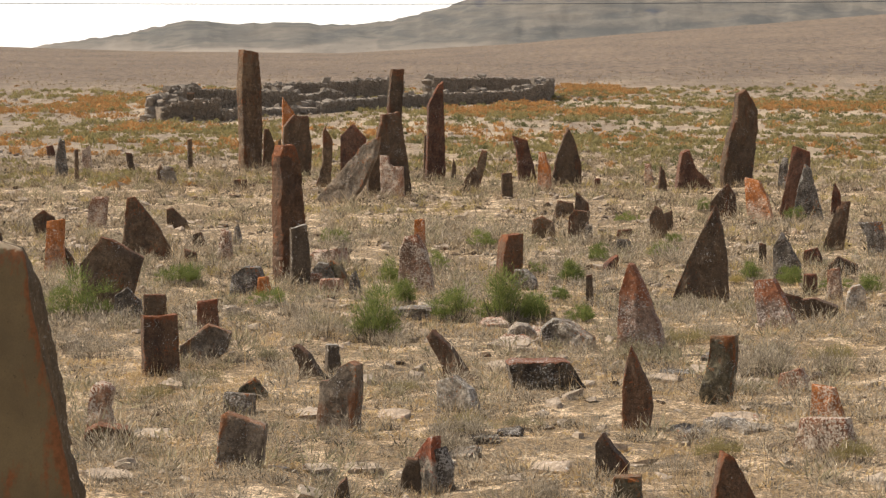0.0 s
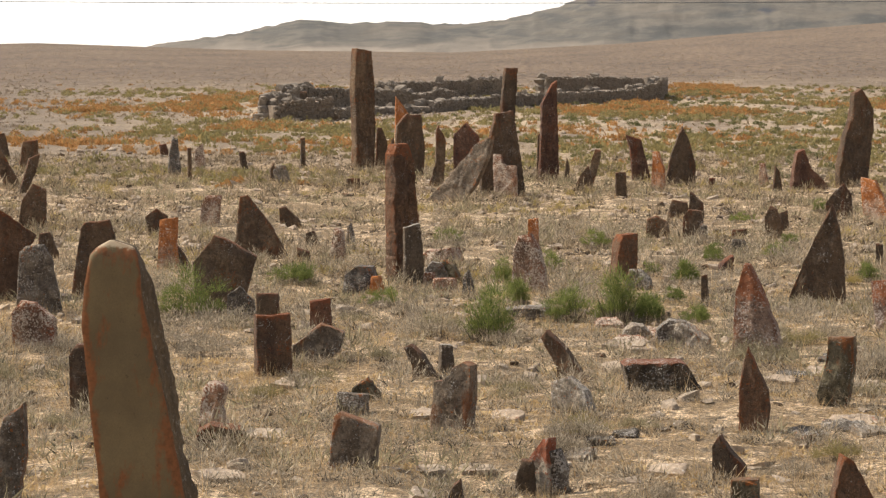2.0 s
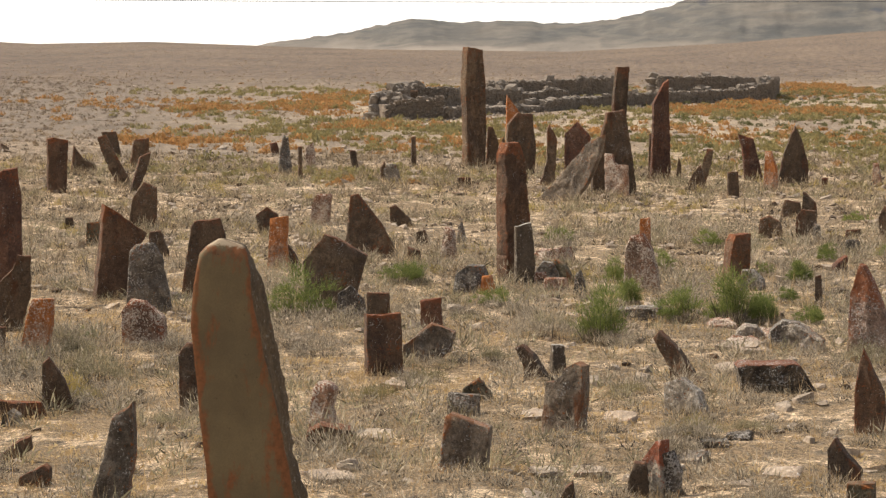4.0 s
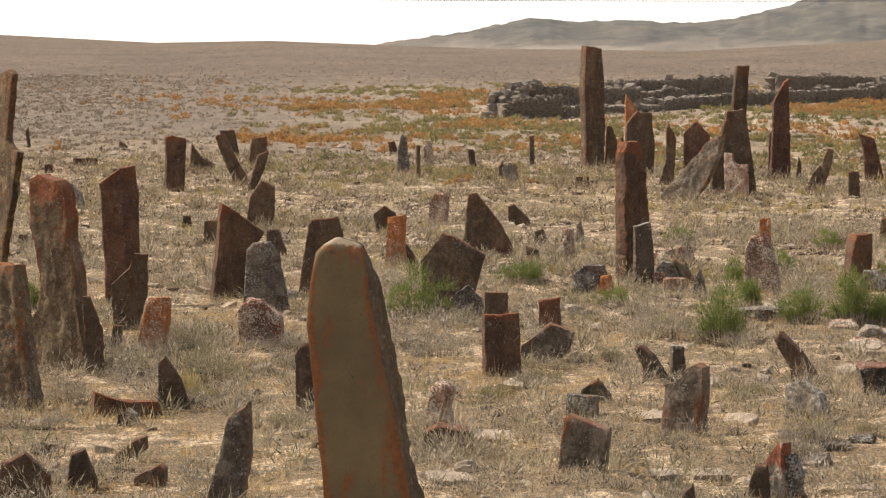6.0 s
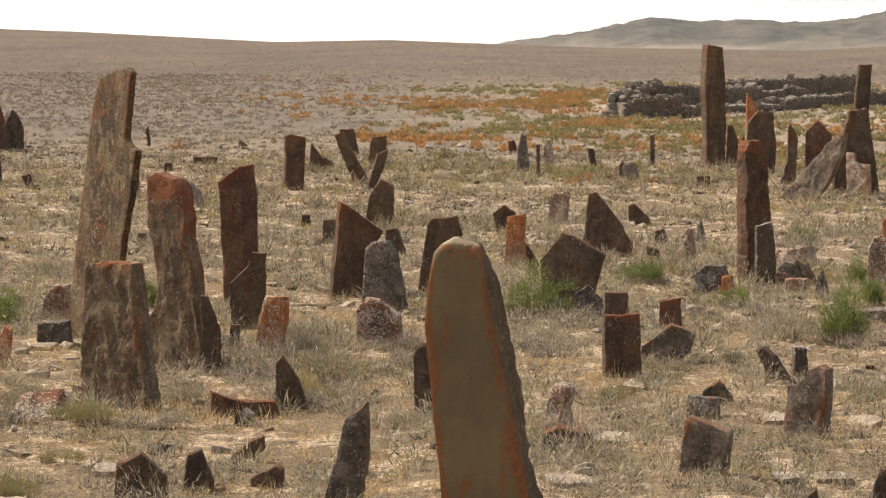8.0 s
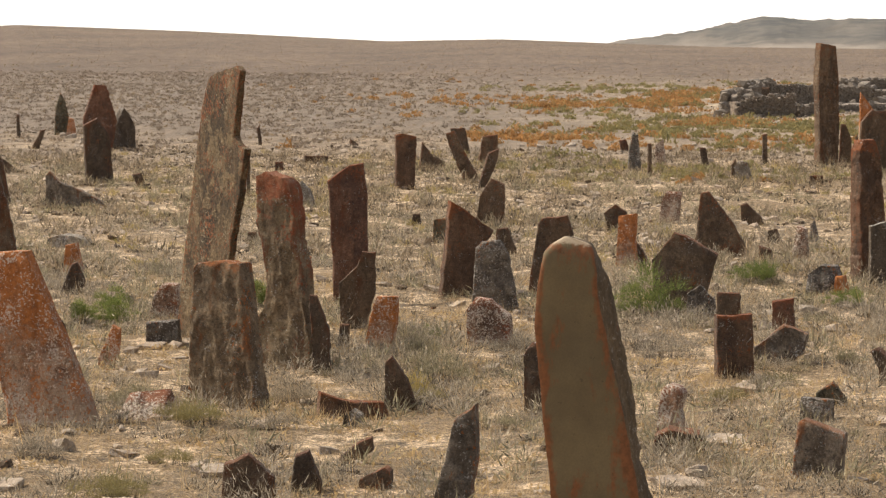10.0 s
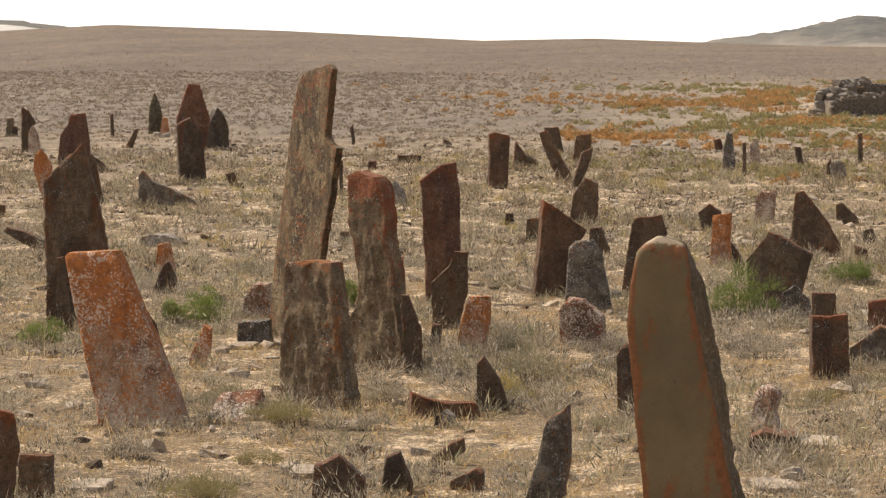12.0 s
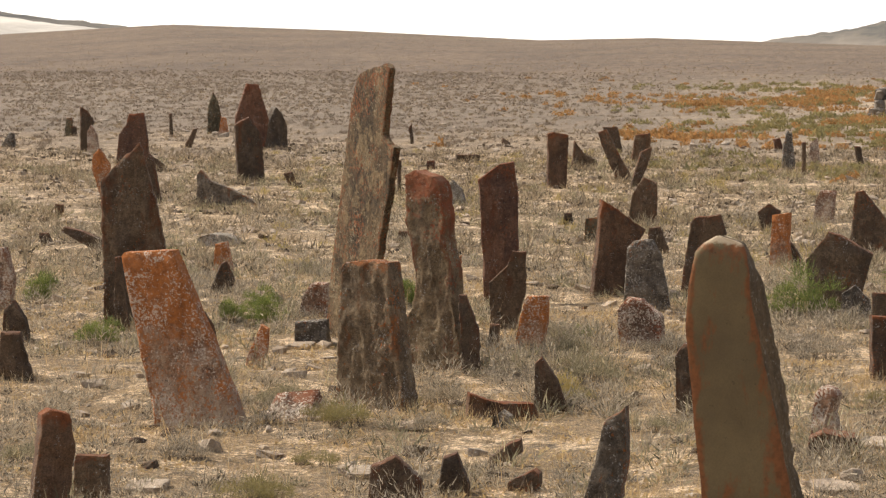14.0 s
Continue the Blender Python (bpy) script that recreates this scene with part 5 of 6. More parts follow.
gravestone(1.80, 38.79, -5.7, 0.1, dark, [(-0.044, 0.006), (-0.044, 0.25), (0.023, 0.27), (0.044, 0)],
           "low narrow flat-topped dark brown gravestone in dry grass")
gravestone(-8.01, 37.96, 2.0, 0.1, orange, [(-0.03, 0), (-0.002, 0.386), (0.056, 0.431), (0.03, 0)],
           "low narrow rough-topped orange lichen-covered gravestone in dry grass")
gravestone(-6.27, 38.05, 24.4, 0.16, capped, [(-0.193, 0.012), (-0.134, 0.535), (-0.083, 1.076), (0.028, 1.013), (0.224, 0.868), (0.418, 0.741), (0.322, 0.601), (0.192, 0.001)],
           "waist-high pointed dark brown rust-topped gravestone in dry grass")
gravestone(-7.46, 37.76, 8.2, 0.16, rust, [(-0.185, 0.012), (-0.236, 1.172), (-0.256, 1.298), (-0.01, 1.476), (0.151, 1.507), (0.185, 1.235), (0.198, 0.473), (0.185, 0.001)],
           "tall narrow flat-topped rust-red gravestone in dry grass")
gravestone(4.73, 37.29, -7.0, 0.3, pale, [(-0.123, 0.011), (-0.092, 0.169), (-0.05, 0.233), (0.042, 0.254), (0.103, 0.185), (0.123, 0.001)],
           "pale rounded boulder among green herbs")
gravestone(-12.45, 35.05, -2.2, 0.14, pink, [(-0.183, 0.014), (-0.141, 0.628), (0.126, 0.644), (0.222, 0.319), (0.183, 0)],
           "waist-high rough-topped pinkish mottled gravestone in dry grass")
gravestone(-3.65, 36.69, 2.7, 0.2, brown, [(-0.255, 0.098), (-0.286, 0.526), (-0.05, 0.829), (0.071, 0.799), (0.351, 0.639), (0.421, 0.596), (0.332, 0.268), (0.255, 0.001)],
           "broad brown five-sided gravestone behind a green bush")
gravestone(-5.60, 36.44, 5.7, 0.16, grey, [(-0.249, 0.048), (-0.212, 0.646), (-0.15, 0.719), (0.049, 0.738), (0.143, 0.586), (0.249, 0.002)],
           "waist-high rough-topped grey speckled gravestone in dry grass")
gravestone(4.06, 35.76, -9.5, 0.2, dark, [(-0.282, 0.04), (-0.313, 0.283), (-0.194, 0.193), (0.044, 0.225), (0.281, 0.137), (0.281, 0.003)],
           "low broad leaning pointed dark brown gravestone in dry grass")
gravestone(-3.30, 35.69, 2.3, 0.1, grey, [(-0.162, 0.011), (-0.156, 0.253), (-0.021, 0.344), (0.132, 0.194), (0.162, 0.001)],
           "low pointed grey speckled gravestone in dry grass")
gravestone(-10.58, 34.04, 14.3, 0.18, brown, [(-0.288, 0.001), (-0.299, 0.663), (-0.318, 1.368), (-0.305, 1.437), (0.089, 1.822), (0.161, 1.542), (0.268, 1.13), (0.344, 0.719), (0.322, 0.365), (0.288, 0)],
           "tall broad dark brown gravestone with slanting top")
gravestone(-0.22, 35.30, -2.6, 0.5, grey, [(-0.256, 0), (-0.255, 0.132), (0.197, 0.157), (0.256, 0.001)],
           "grey flat slab lying raised above a dark hollow")
gravestone(-8.76, 34.36, -5.6, 0.12, pink, [(-0.156, 0.012), (-0.091, 0.259), (0.003, 0.376), (0.159, 0.376), (0.156, 0)],
           "low rough-topped pinkish mottled gravestone in dry grass")
gravestone(3.53, 34.56, -35.6, 0.1, veined, [(-0.182, 0.022), (-0.25, 0.492), (-0.018, 0.523), (0.115, 0.318), (0.247, 0.073), (0.181, 0.002)],
           "orange-pink leaning slab with pale quartz veins")
gravestone(-2.93, 34.69, 1.8, 0.12, dark, [(-0.129, 0), (-0.126, 0.343), (0.103, 0.343), (0.129, 0)],
           "low flat-topped dark brown gravestone in dry grass")
gravestone(-10.42, 33.24, 14.4, 0.1, dark, [(-0.059, 0.012), (-0.097, 0.196), (-0.081, 0.686), (-0.027, 0.697), (0.059, 0)],
           "waist-high narrow rough-topped dark brown gravestone in dry grass")
gravestone(-6.61, 33.63, 8.1, 0.12, dark, [(-0.121, 0.011), (-0.142, 0.465), (0.048, 0.636), (0.094, 0.778), (0.232, 0.778), (0.22, 0.354), (0.121, 0.001)],
           "waist-high rough-topped dark brown gravestone in dry grass")
gravestone(-2.31, 33.76, 0.9, 0.1, rust, [(-0.112, 0.012), (-0.12, 0.34), (0.086, 0.368), (0.112, 0)],
           "low flat-topped rust-red gravestone in dry grass")
gravestone(-11.09, 31.87, 4.4, 0.14, brown, [(-0.128, 0.012), (-0.106, 0.263), (-0.019, 0.346), (0.095, 0.178), (0.128, 0)],
           "low pointed brown weathered gravestone in dry grass")
gravestone(-7.81, 32.19, -51.2, 0.075, tan, [(-0.603, 0.022), (-0.435, 0.768), (-0.263, 1.314), (-0.12, 1.831), (-0.005, 2.265), (0.147, 2.519), (0.365, 2.595), (0.662, 2.632), (0.777, 2.653), (0.842, 2.605), (0.706, 1.988), (0.822, 1.901), (0.951, 1.879), (0.823, 1.423), (0.654, 1.042), (0.561, 0.713), (0.602, 0)],
           "very tall broad weathered brown gravestone with stepped side and lichen")
gravestone(-6.41, 32.15, 8.3, 0.1, dark, [(-0.054, 0.016), (-0.027, 0.18), (0.066, 0.18), (0.054, 0)],
           "small low flat-topped dark brown gravestone in dry grass")
gravestone(-8.08, 31.71, 4.4, 0.2, grey, [(-0.159, 0.022), (-0.157, 0.201), (0.145, 0.228), (0.159, 0)],
           "low broad flat-topped grey speckled gravestone in dry grass")
gravestone(-6.06, 32.11, -9.3, 0.1, orange, [(-0.134, 0.032), (-0.087, 0.26), (-0.018, 0.456), (0.181, 0.462), (0.169, 0.207), (0.134, 0.001)],
           "knee-high rough-topped orange lichen-covered gravestone in dry grass")
gravestone(1.27, 32.38, -32.1, 0.2, pale, [(-0.253, 0.049), (-0.22, 0.204), (0.001, 0.25), (0.253, 0.096), (0.253, 0.002)],
           "low broad pointed pale whitish gravestone in dry grass")
gravestone(-8.94, 31.42, 12.9, 0.1, dark, [(-0.03, 0.006), (-0.127, 0.287), (-0.098, 0.315), (-0.012, 0.179), (0.03, 0)],
           "low pointed dark brown gravestone in dry grass")
gravestone(-4.98, 32.01, -6.1, 0.14, pink, [(-0.213, 0.009), (-0.224, 0.342), (-0.131, 0.461), (0.006, 0.451), (0.197, 0.291), (0.213, 0.002)],
           "knee-high rough-topped pinkish mottled gravestone in dry grass")
gravestone(1.99, 31.87, -18.4, 0.14, veined, [(-0.244, 0.074), (-0.216, 0.576), (-0.128, 0.859), (-0.088, 0.848), (0.022, 0.632), (0.188, 0.225), (0.244, 0.002)],
           "rust-orange triangular gravestone with pale weathered lower face")
gravestone(-2.22, 30.91, 1.1, 0.16, ashen, [(-0.175, 0.011), (-0.163, 0.143), (0.097, 0.353), (0.322, 0.274), (0.283, 0.115), (0.175, 0)],
           "low broad pointed brown weathered gravestone in dry grass")
gravestone(-8.16, 29.96, 0.4, 0.1, orange, [(-0.072, 0.016), (0.01, 0.191), (0.065, 0.334), (0.128, 0.293), (0.115, 0.088), (0.072, 0)],
           "low rough-topped orange lichen-covered gravestone in dry grass")
gravestone(-0.92, 30.38, 13.8, 0.14, sunlit_topped, [(-0.066, 0), (-0.053, 0.208), (0.047, 0.208), (0.066, 0)],
           "small square dark stump-like stone with white top")
gravestone(0.19, 29.86, -15.2, 0.14, dark, [(-0.113, 0.035), (-0.27, 0.317), (-0.216, 0.384), (-0.032, 0.215), (0.113, 0.001)],
           "low leaning pointed dark brown gravestone in dry grass")
gravestone(-6.06, 29.45, 8.6, 0.12, dark, [(-0.078, 0.005), (-0.11, 0.667), (-0.049, 0.667), (0.065, 0.379), (0.078, 0)],
           "waist-high narrow rough-topped dark brown gravestone in dry grass")
gravestone(-2.45, 29.76, 16.7, 0.14, capped, [(-0.166, 0.011), (-0.17, 0.529), (-0.03, 0.518), (0.141, 0.538), (0.166, 0)],
           "knee-high flat-topped dark brown rust-topped gravestone in dry grass")
gravestone(-6.19, 29.96, 10, 0.14, dark, [(-0.085, 0), (-0.101, 0.636), (-0.041, 0.606), (0.05, 0.396), (0.09, 0.216), (0.085, 0)],
           "dark broken wedge of stone behind a red-topped gravestone")
gravestone(-6.48, 29.7, -20, 0.2, twisted, [(-0.317, 0), (-0.334, 0.188), (-0.299, 0.37), (-0.186, 0.525), (-0.168, 0.765), (-0.209, 1.122), (-0.263, 1.3), (-0.263, 1.479), (-0.274, 1.693), (-0.174, 1.74), (0.02, 1.685), (0.096, 1.602), (0.143, 1.342), (0.126, 1.163), (0.213, 0.869), (0.243, 0.544), (0.313, 0.027)],
           "tall twisted brown gravestone with red lichen top")
gravestone(-1.17, 29.56, -12.7, 0.14, dark, [(-0.046, 0.092), (-0.123, 0.254), (-0.07, 0.284), (0.033, 0.202), (0.162, 0), (0.047, 0)],
           "low pointed dark brown gravestone in dry grass")
gravestone(-9.66, 27.86, 16.1, 0.14, dark, [(-0.154, 0.001), (-0.128, 0.415), (0.036, 0.414), (0.154, 0)],
           "low rough-topped dark brown gravestone in dry grass")
gravestone(3.10, 28.36, -30.9, 0.12, pink, [(-0.156, 0.008), (-0.131, 0.14), (0.052, 0.191), (0.156, 0.002)],
           "small low broad pointed pinkish mottled gravestone in dry grass")
gravestone(1.00, 28.22, 4.0, 0.42, slab_top, [(-0.30, 0.0), (-0.355, 0.235), (-0.30, 0.262), (-0.10, 0.25), (0.12, 0.262), (0.175, 0.25), (0.25, 0.13), (0.345, 0.0), (0.16, 0.02), (0.10, 0.075), (-0.02, 0.095), (-0.14, 0.07), (-0.19, 0.015)],
           "broad dark block of stone with reddish flat top")
gravestone(2.33, 27.19, -16.6, 0.16, olive, [(-0.114, 0.022), (-0.133, 0.092), (-0.058, 0.374), (-0.038, 0.574), (0.161, 0.576), (0.171, 0.376), (0.138, 0.142), (0.114, 0.002)],
           "knee-high rough-topped olive-brown gravestone in dry grass")
gravestone(-1.50, 27.15, 0.2, 0.12, olive, [(-0.123, 0.009), (-0.106, 0.14), (0.027, 0.233), (0.134, 0.093), (0.123, 0)],
           "low pointed dark brown gravestone in dry grass")
gravestone(-4.89, 26.89, 7.3, 0.12, dark, [(-0.128, 0.004), (-0.121, 0.348), (-0.07, 0.395), (0.056, 0.214), (0.128, 0.001)],
           "low pointed dark brown gravestone in dry grass")
gravestone(-6.4, 27.09, -20, 0.2, umber, [(-0.34, 0), (-0.328, 0.109), (-0.311, 0.619), (-0.294, 0.839), (-0.277, 1.072), (-0.239, 1.101), (-0.064, 1.117), (0.163, 1.107), (0.196, 0.914), (0.249, 0.509), (0.335, 0.002)],
           "broad brown block gravestone with orange lichen on its top")
gravestone(-3.80, 26.90, 5.0, 0.14, dark, [(-0.092, 0), (-0.102, 0.419), (-0.033, 0.519), (0.097, 0.51), (0.092, 0)],
           "knee-high rough-topped dark brown gravestone in dry grass")
gravestone(0.19, 26.81, -30.3, 0.12, pale, [(-0.185, 0.027), (-0.199, 0.221), (-0.05, 0.277), (0.107, 0.176), (0.185, 0.001)],
           "low broad rounded pale tablet of stone half sunk in dry grass")
gravestone(3.14, 26.17, -26.5, 0.1, orange, [(-0.139, 0.011), (-0.13, 0.269), (0.047, 0.248), (0.139, 0.002)],
           "low rough-topped orange lichen-covered gravestone in dry grass")
gravestone(-5.13, 26.22, 19.1, 0.16, capped, [(-0.277, 0.021), (-0.267, 0.176), (-0.054, 0.098), (0.233, 0.09), (0.277, 0.002)],
           "small low broad leaning pointed dark brown rust-topped gravestone in dry grass")
gravestone(-1.57, 26.32, -16.6, 0.12, grey, [(-0.12, 0.009), (-0.118, 0.19), (0.123, 0.181), (0.121, 0)],
           "small low broad flat-topped grey speckled gravestone in dry grass")
gravestone(1.60, 25.79, -6.6, 0.14, capped, [(-0.11, 0.053), (-0.109, 0.283), (-0.073, 0.506), (-0.041, 0.612), (0.047, 0.418), (0.112, 0.285), (0.134, 0.131), (0.11, 0.001)],
           "knee-high pointed rust-red gravestone in dry grass")
gravestone(-7.30, 25.25, -5.6, 0.16, orange, [(-0.352, 0.001), (-0.457, 0.489), (-0.546, 0.888), (-0.622, 1.247), (-0.593, 1.278), (-0.204, 1.302), (-0.094, 1.06), (0.135, 0.557), (0.352, 0)],
           "large leaning slab covered in orange lichen, paler below")
tilted = gravestone(-6.62, 25.26, -8, 0.12, pink, [(-0.19, 0.0), (-0.152, 0.285), (0.171, 0.349), (0.189, 0.051)],
           "low pinkish white-speckled slab leaning far back in dry grass")
tilted.matrix_world = pose(-6.62, 25.26, 0.03, -50, 0, -8)
gravestone(-5.01, 25.46, 1.2, 0.2, grey, [(-0.069, 0), (-0.051, 0.073), (0.005, 0.117), (0.07, 0.074), (0.069, 0)],
           "small low broad pointed grey speckled gravestone in dry grass")
gravestone(-0.76, 25.40, -24.2, 0.15, ashen, [(-0.164, 0.008), (-0.126, 0.376), (0.005, 0.39), (0.03, 0.489), (0.122, 0.534), (0.185, 0.507), (0.164, 0)],
           "knee-high shouldered brown gravestone with dark side in dry grass")
gravestone(-2.57, 25.33, -12.2, 0.14, pink, [(-0.108, 0), (-0.097, 0.224), (-0.078, 0.319), (-0.024, 0.38), (0.048, 0.363), (0.088, 0.311), (0.069, 0.251), (0.055, 0.182), (0.09, 0.07), (0.108, 0.001)],
           "low rough-topped pinkish mottled gravestone in dry grass")
gravestone(2.87, 24.08, -36.5, 0.12, pink, [(-0.255, 0.004), (-0.185, 0.234), (0.185, 0.252), (0.254, 0.004)],
           "low broad flat-topped pinkish mottled gravestone in dry grass")
gravestone(-2.42, 24.41, 2.7, 0.3, brown, [(-0.184, 0), (-0.171, 0.099), (-0.071, 0.149), (0.044, 0.13), (0.152, 0.118), (0.184, 0.043)],
           "small low broad rough-topped brown weathered gravestone in dry grass")
gravestone(-4.63, 23.55, 8.1, 0.12, dark, [(-0.08, 0.003), (0.061, 0.117), (0.149, 0.149), (0.16, 0.057), (0.08, 0.001)],
           "small low broad leaning pointed dark brown gravestone in dry grass")
gravestone(-1.36, 23.00, -4.6, 0.14, ashen, [(-0.17, 0), (-0.124, 0.377), (-0.083, 0.405), (0.194, 0.309), (0.17, 0.004)],
           "low pointed brown weathered gravestone in dry grass")
gravestone(1.25, 22.82, -12.9, 0.14, dark, [(-0.106, 0.014), (-0.108, 0.197), (-0.057, 0.276), (0.021, 0.159), (0.118, 0.061), (0.106, 0.001)],
           "low pointed dark brown gravestone in dry grass")
gravestone(-0.07, 22.58, -37.7, 0.1, chalk, [(-0.108, 0.007), (-0.087, 0.102), (0.053, 0.278), (0.103, 0.29), (0.108, 0.001)],
           "low pointed red-and-white gravestone in dry grass")
gravestone(0.08, 22.52, -20.0, 0.1, grey, [(-0.051, 0), (-0.078, 0.195), (-0.008, 0.215), (0.052, 0.079), (0.051, 0.012)],
           "low rough-topped grey speckled gravestone in dry grass")
gravestone(-0.14, 22.47, -2.6, 0.1, dark, [(-0.069, 0.007), (-0.027, 0.144), (0.05, 0.144), (0.069, 0)],
           "small low rough-topped dark brown gravestone in dry grass")
gravestone(-4.24, 22.38, 0.8, 0.14, brown, [(-0.104, 0.007), (0.067, 0.095), (0.105, 0.065), (0.104, 0.001)],
           "small low broad leaning pointed brown weathered gravestone in dry grass")
gravestone(-4.67, 22.23, 8.9, 0.14, dark, [(-0.099, 0.015), (-0.07, 0.177), (0.018, 0.207), (0.099, 0.001)],
           "low rough-topped dark brown gravestone in dry grass")
gravestone(-6.87, 21.37, 8.2, 0.12, brown, [(-0.113, 0.008), (-0.1, 0.239), (0.106, 0.237), (0.113, 0)],
           "low flat-topped brown weathered gravestone in dry grass")
gravestone(-4.92, 21.62, 9.8, 0.14, dark, [(-0.174, 0), (-0.16, 0.19), (-0.002, 0.257), (0.164, 0.101), (0.173, 0.001)],
           "low broad pointed dark brown gravestone in dry grass")
gravestone(1.30, 21.50, -6.5, 0.16, olive, [(-0.093, 0.006), (-0.092, 0.141), (0.087, 0.144), (0.093, 0.001)],
           "small low broad flat-topped olive-brown gravestone in dry grass")
gravestone(1.99, 21.19, 10.0, 0.14, capped, [(-0.149, 0), (-0.098, 0.249), (-0.079, 0.349), (-0.005, 0.306), (0.123, 0.069), (0.148, 0.003)],
           "low pointed dark brown rust-topped gravestone in dry grass")
gravestone(-0.58, 21.25, -1.4, 0.1, dark, [(-0.057, 0), (-0.026, 0.115), (0.03, 0.17), (0.057, 0)],
           "small low pointed dark brown gravestone in dry grass")
gravestone(-6.86, 20.55, 28.8, 0.16, capped, [(-0.114, 0.001), (-0.048, 0.59), (0.007, 0.625), (0.126, 0.596), (0.159, 0.41), (0.114, 0)],
           "waist-high rough-topped dark brown rust-topped gravestone in dry grass")
gravestone(-3.53, 21.16, -2.4, 0.14, ashen, [(-0.12, 0), (-0.02, 0.357), (0.036, 0.571), (0.16, 0.661), (0.169, 0.359), (0.12, 0.002)],
           "knee-high pointed grey-brown gravestone with an orange lichen tip")

gravestone(0.88, 32.77, 0, 0.3, pale, [(-0.16, 0), (-0.1472, 0.124), (-0.064, 0.2), (0.0576, 0.184), (0.1344, 0.1), (0.16, 0)],
           "pale speckled boulder lying behind a lichened block")
gravestone(1.26, 32.44, 0, 0.3, grey, [(-0.225, 0), (-0.207, 0.1674), (-0.09, 0.27), (0.081, 0.2484), (0.189, 0.135), (0.225, 0)],
           "dark grey speckled boulder lying in dry scrub")
gravestone(-13.17, 46.17, 0, 0.4, pale, [(-0.29, 0), (-0.2668, 0.0806), (-0.116, 0.13), (0.1044, 0.1196), (0.2436, 0.065), (0.29, 0)],
           "flat pale grey boulder sunk in the soil")
gravestone(-1.39, 40.9, 0, 0.2, pale, [(-0.15, 0), (-0.138, 0.1674), (-0.06, 0.27), (0.054, 0.2484), (0.126, 0.135), (0.15, 0)],
           "broken tan boulder heaped beside a pillar gravestone")
gravestone(-1.54, 44.95, 0, 0.3, pink, [(-0.195, 0), (-0.1794, 0.0992), (-0.078, 0.16), (0.0702, 0.1472), (0.1638, 0.08), (0.195, 0)],
           "flat pinkish boulder heaped beside a pillar gravestone")
gravestone(-9.50, 128.0, -4, 0.12, dark, [(-0.045, 0), (-0.045, 0.691), (-0.129, 0.711), (-0.129, 0.926), (0.15, 0.926), (0.15, 0.711), (0.053, 0.691), (0.053, 0)],
           "dark square-headed stone standing between the ruined walls")


def smooth_slab():
    """The slab close to the camera: a broad face between two worn edges, and a broken flank that falls back on one side."""
    left = ([-0.18, 0.0, 0.69, 0.88, 1.07, 1.29, 1.41, 1.56, 1.75, 1.91, 1.95, 1.985], [-0.13, -0.15, -0.210, -0.226, -0.251, -0.268, -0.282, -0.296, -0.282, -0.251, -0.215, -0.150])
    crease = ([-0.18, 0.0, 0.69, 0.88, 1.07, 1.29, 1.50, 1.68, 1.91, 1.95, 1.985], [0.37, 0.35, 0.223, 0.187, 0.151, 0.101, 0.053, 0.017, -0.008, -0.02, -0.13])
    right = ([-0.18, 0.0, 0.69, 0.78, 0.91, 1.09, 1.19, 1.36, 1.51, 1.66, 1.78, 1.87, 1.95, 1.985], [0.44, 0.42, 0.296, 0.265, 0.229, 0.210, 0.198, 0.162, 0.131, 0.101, 0.070, 0.022, 0.0, -0.10])
    levels = np.concatenate([np.linspace(-0.18, 1.88, 84), np.linspace(1.895, 1.985, 10)])
    across = np.concatenate([[0.0, 0.02, 0.05], np.linspace(0.1, 0.9, 15), [0.95, 0.98, 1.0]])
    bm, loops, rims = bmesh.new(), [], []
    for z in levels:
        a, b, c = (float(np.interp(z, *line)) for line in (left, crease, right))
        chip = noise.fractal(Vector((3.0, 1.0, z * 9)), 0.7, 2.0, 4)
        b += 0.006 * chip
        c += 0.010 * noise.fractal(Vector((7.0, 2.0, z * 11)), 0.6, 2.0, 4)
        a += 0.003 * noise.fractal(Vector((1.0, 5.0, z * 8)), 0.7, 2.0, 3)
        deep = 0.22 * min(1.0, (2.02 - z) / 0.14)
        crown = 0.05 * max(0.0, (z - 1.86) / 0.125) ** 2
        ring = []
        for f in across:   # the face
            y = crown + 0.010 * max(0.0, 1 - f / 0.07) ** 2 + 0.010 * noise.fractal(Vector((f * 1.1, z * 1.6, 4.0)), 0.8, 2.0, 4) + 0.012 * max(0.0, (f - 0.93) / 0.07) ** 2
            ring.append((a + (b - a) * f, y))
            rims.append(max(0.0, 1 - f / 0.16, (f - 0.80) / 0.20, (z - 1.80) / 0.18))
        for f in (0.2, 0.4, 0.6, 0.8, 1.0):   # the broken flank
            rough = 0.016 * noise.fractal(Vector((f * 2.5, z * 14, 9.0)), 0.6, 2.1, 4)
            ring.append((b + (c - b) * f + rough * 0.4, crown + 0.016 + 0.13 * f * deep / 0.22 + rough))
            rims.append(0.55)
        for f in np.linspace(0.0, 1.0, 6):   # the back
            ring.append((c - 0.02 + (a + 0.02 - c + 0.02) * f, max(crown + 0.03, deep) + 0.01 * math.sin(9 * f + 3 * z)))
            rims.append(0.2)
        loops.append([bm.verts.new((u, y, z)) for u, y in ring])
    n = len(loops[0])
    for lo, hi in zip(loops, loops[1:]):
        for i in range(n):
            j = (i + 1) % n
            face = bm.faces.new((lo[i], lo[j], hi[j], hi[i]))
            face.material_index = 1 if len(across) - 1 <= i < len(across) + 4 else 0
    bm.faces.new(loops[-1])
    bm.faces.new(loops[0][::-1])
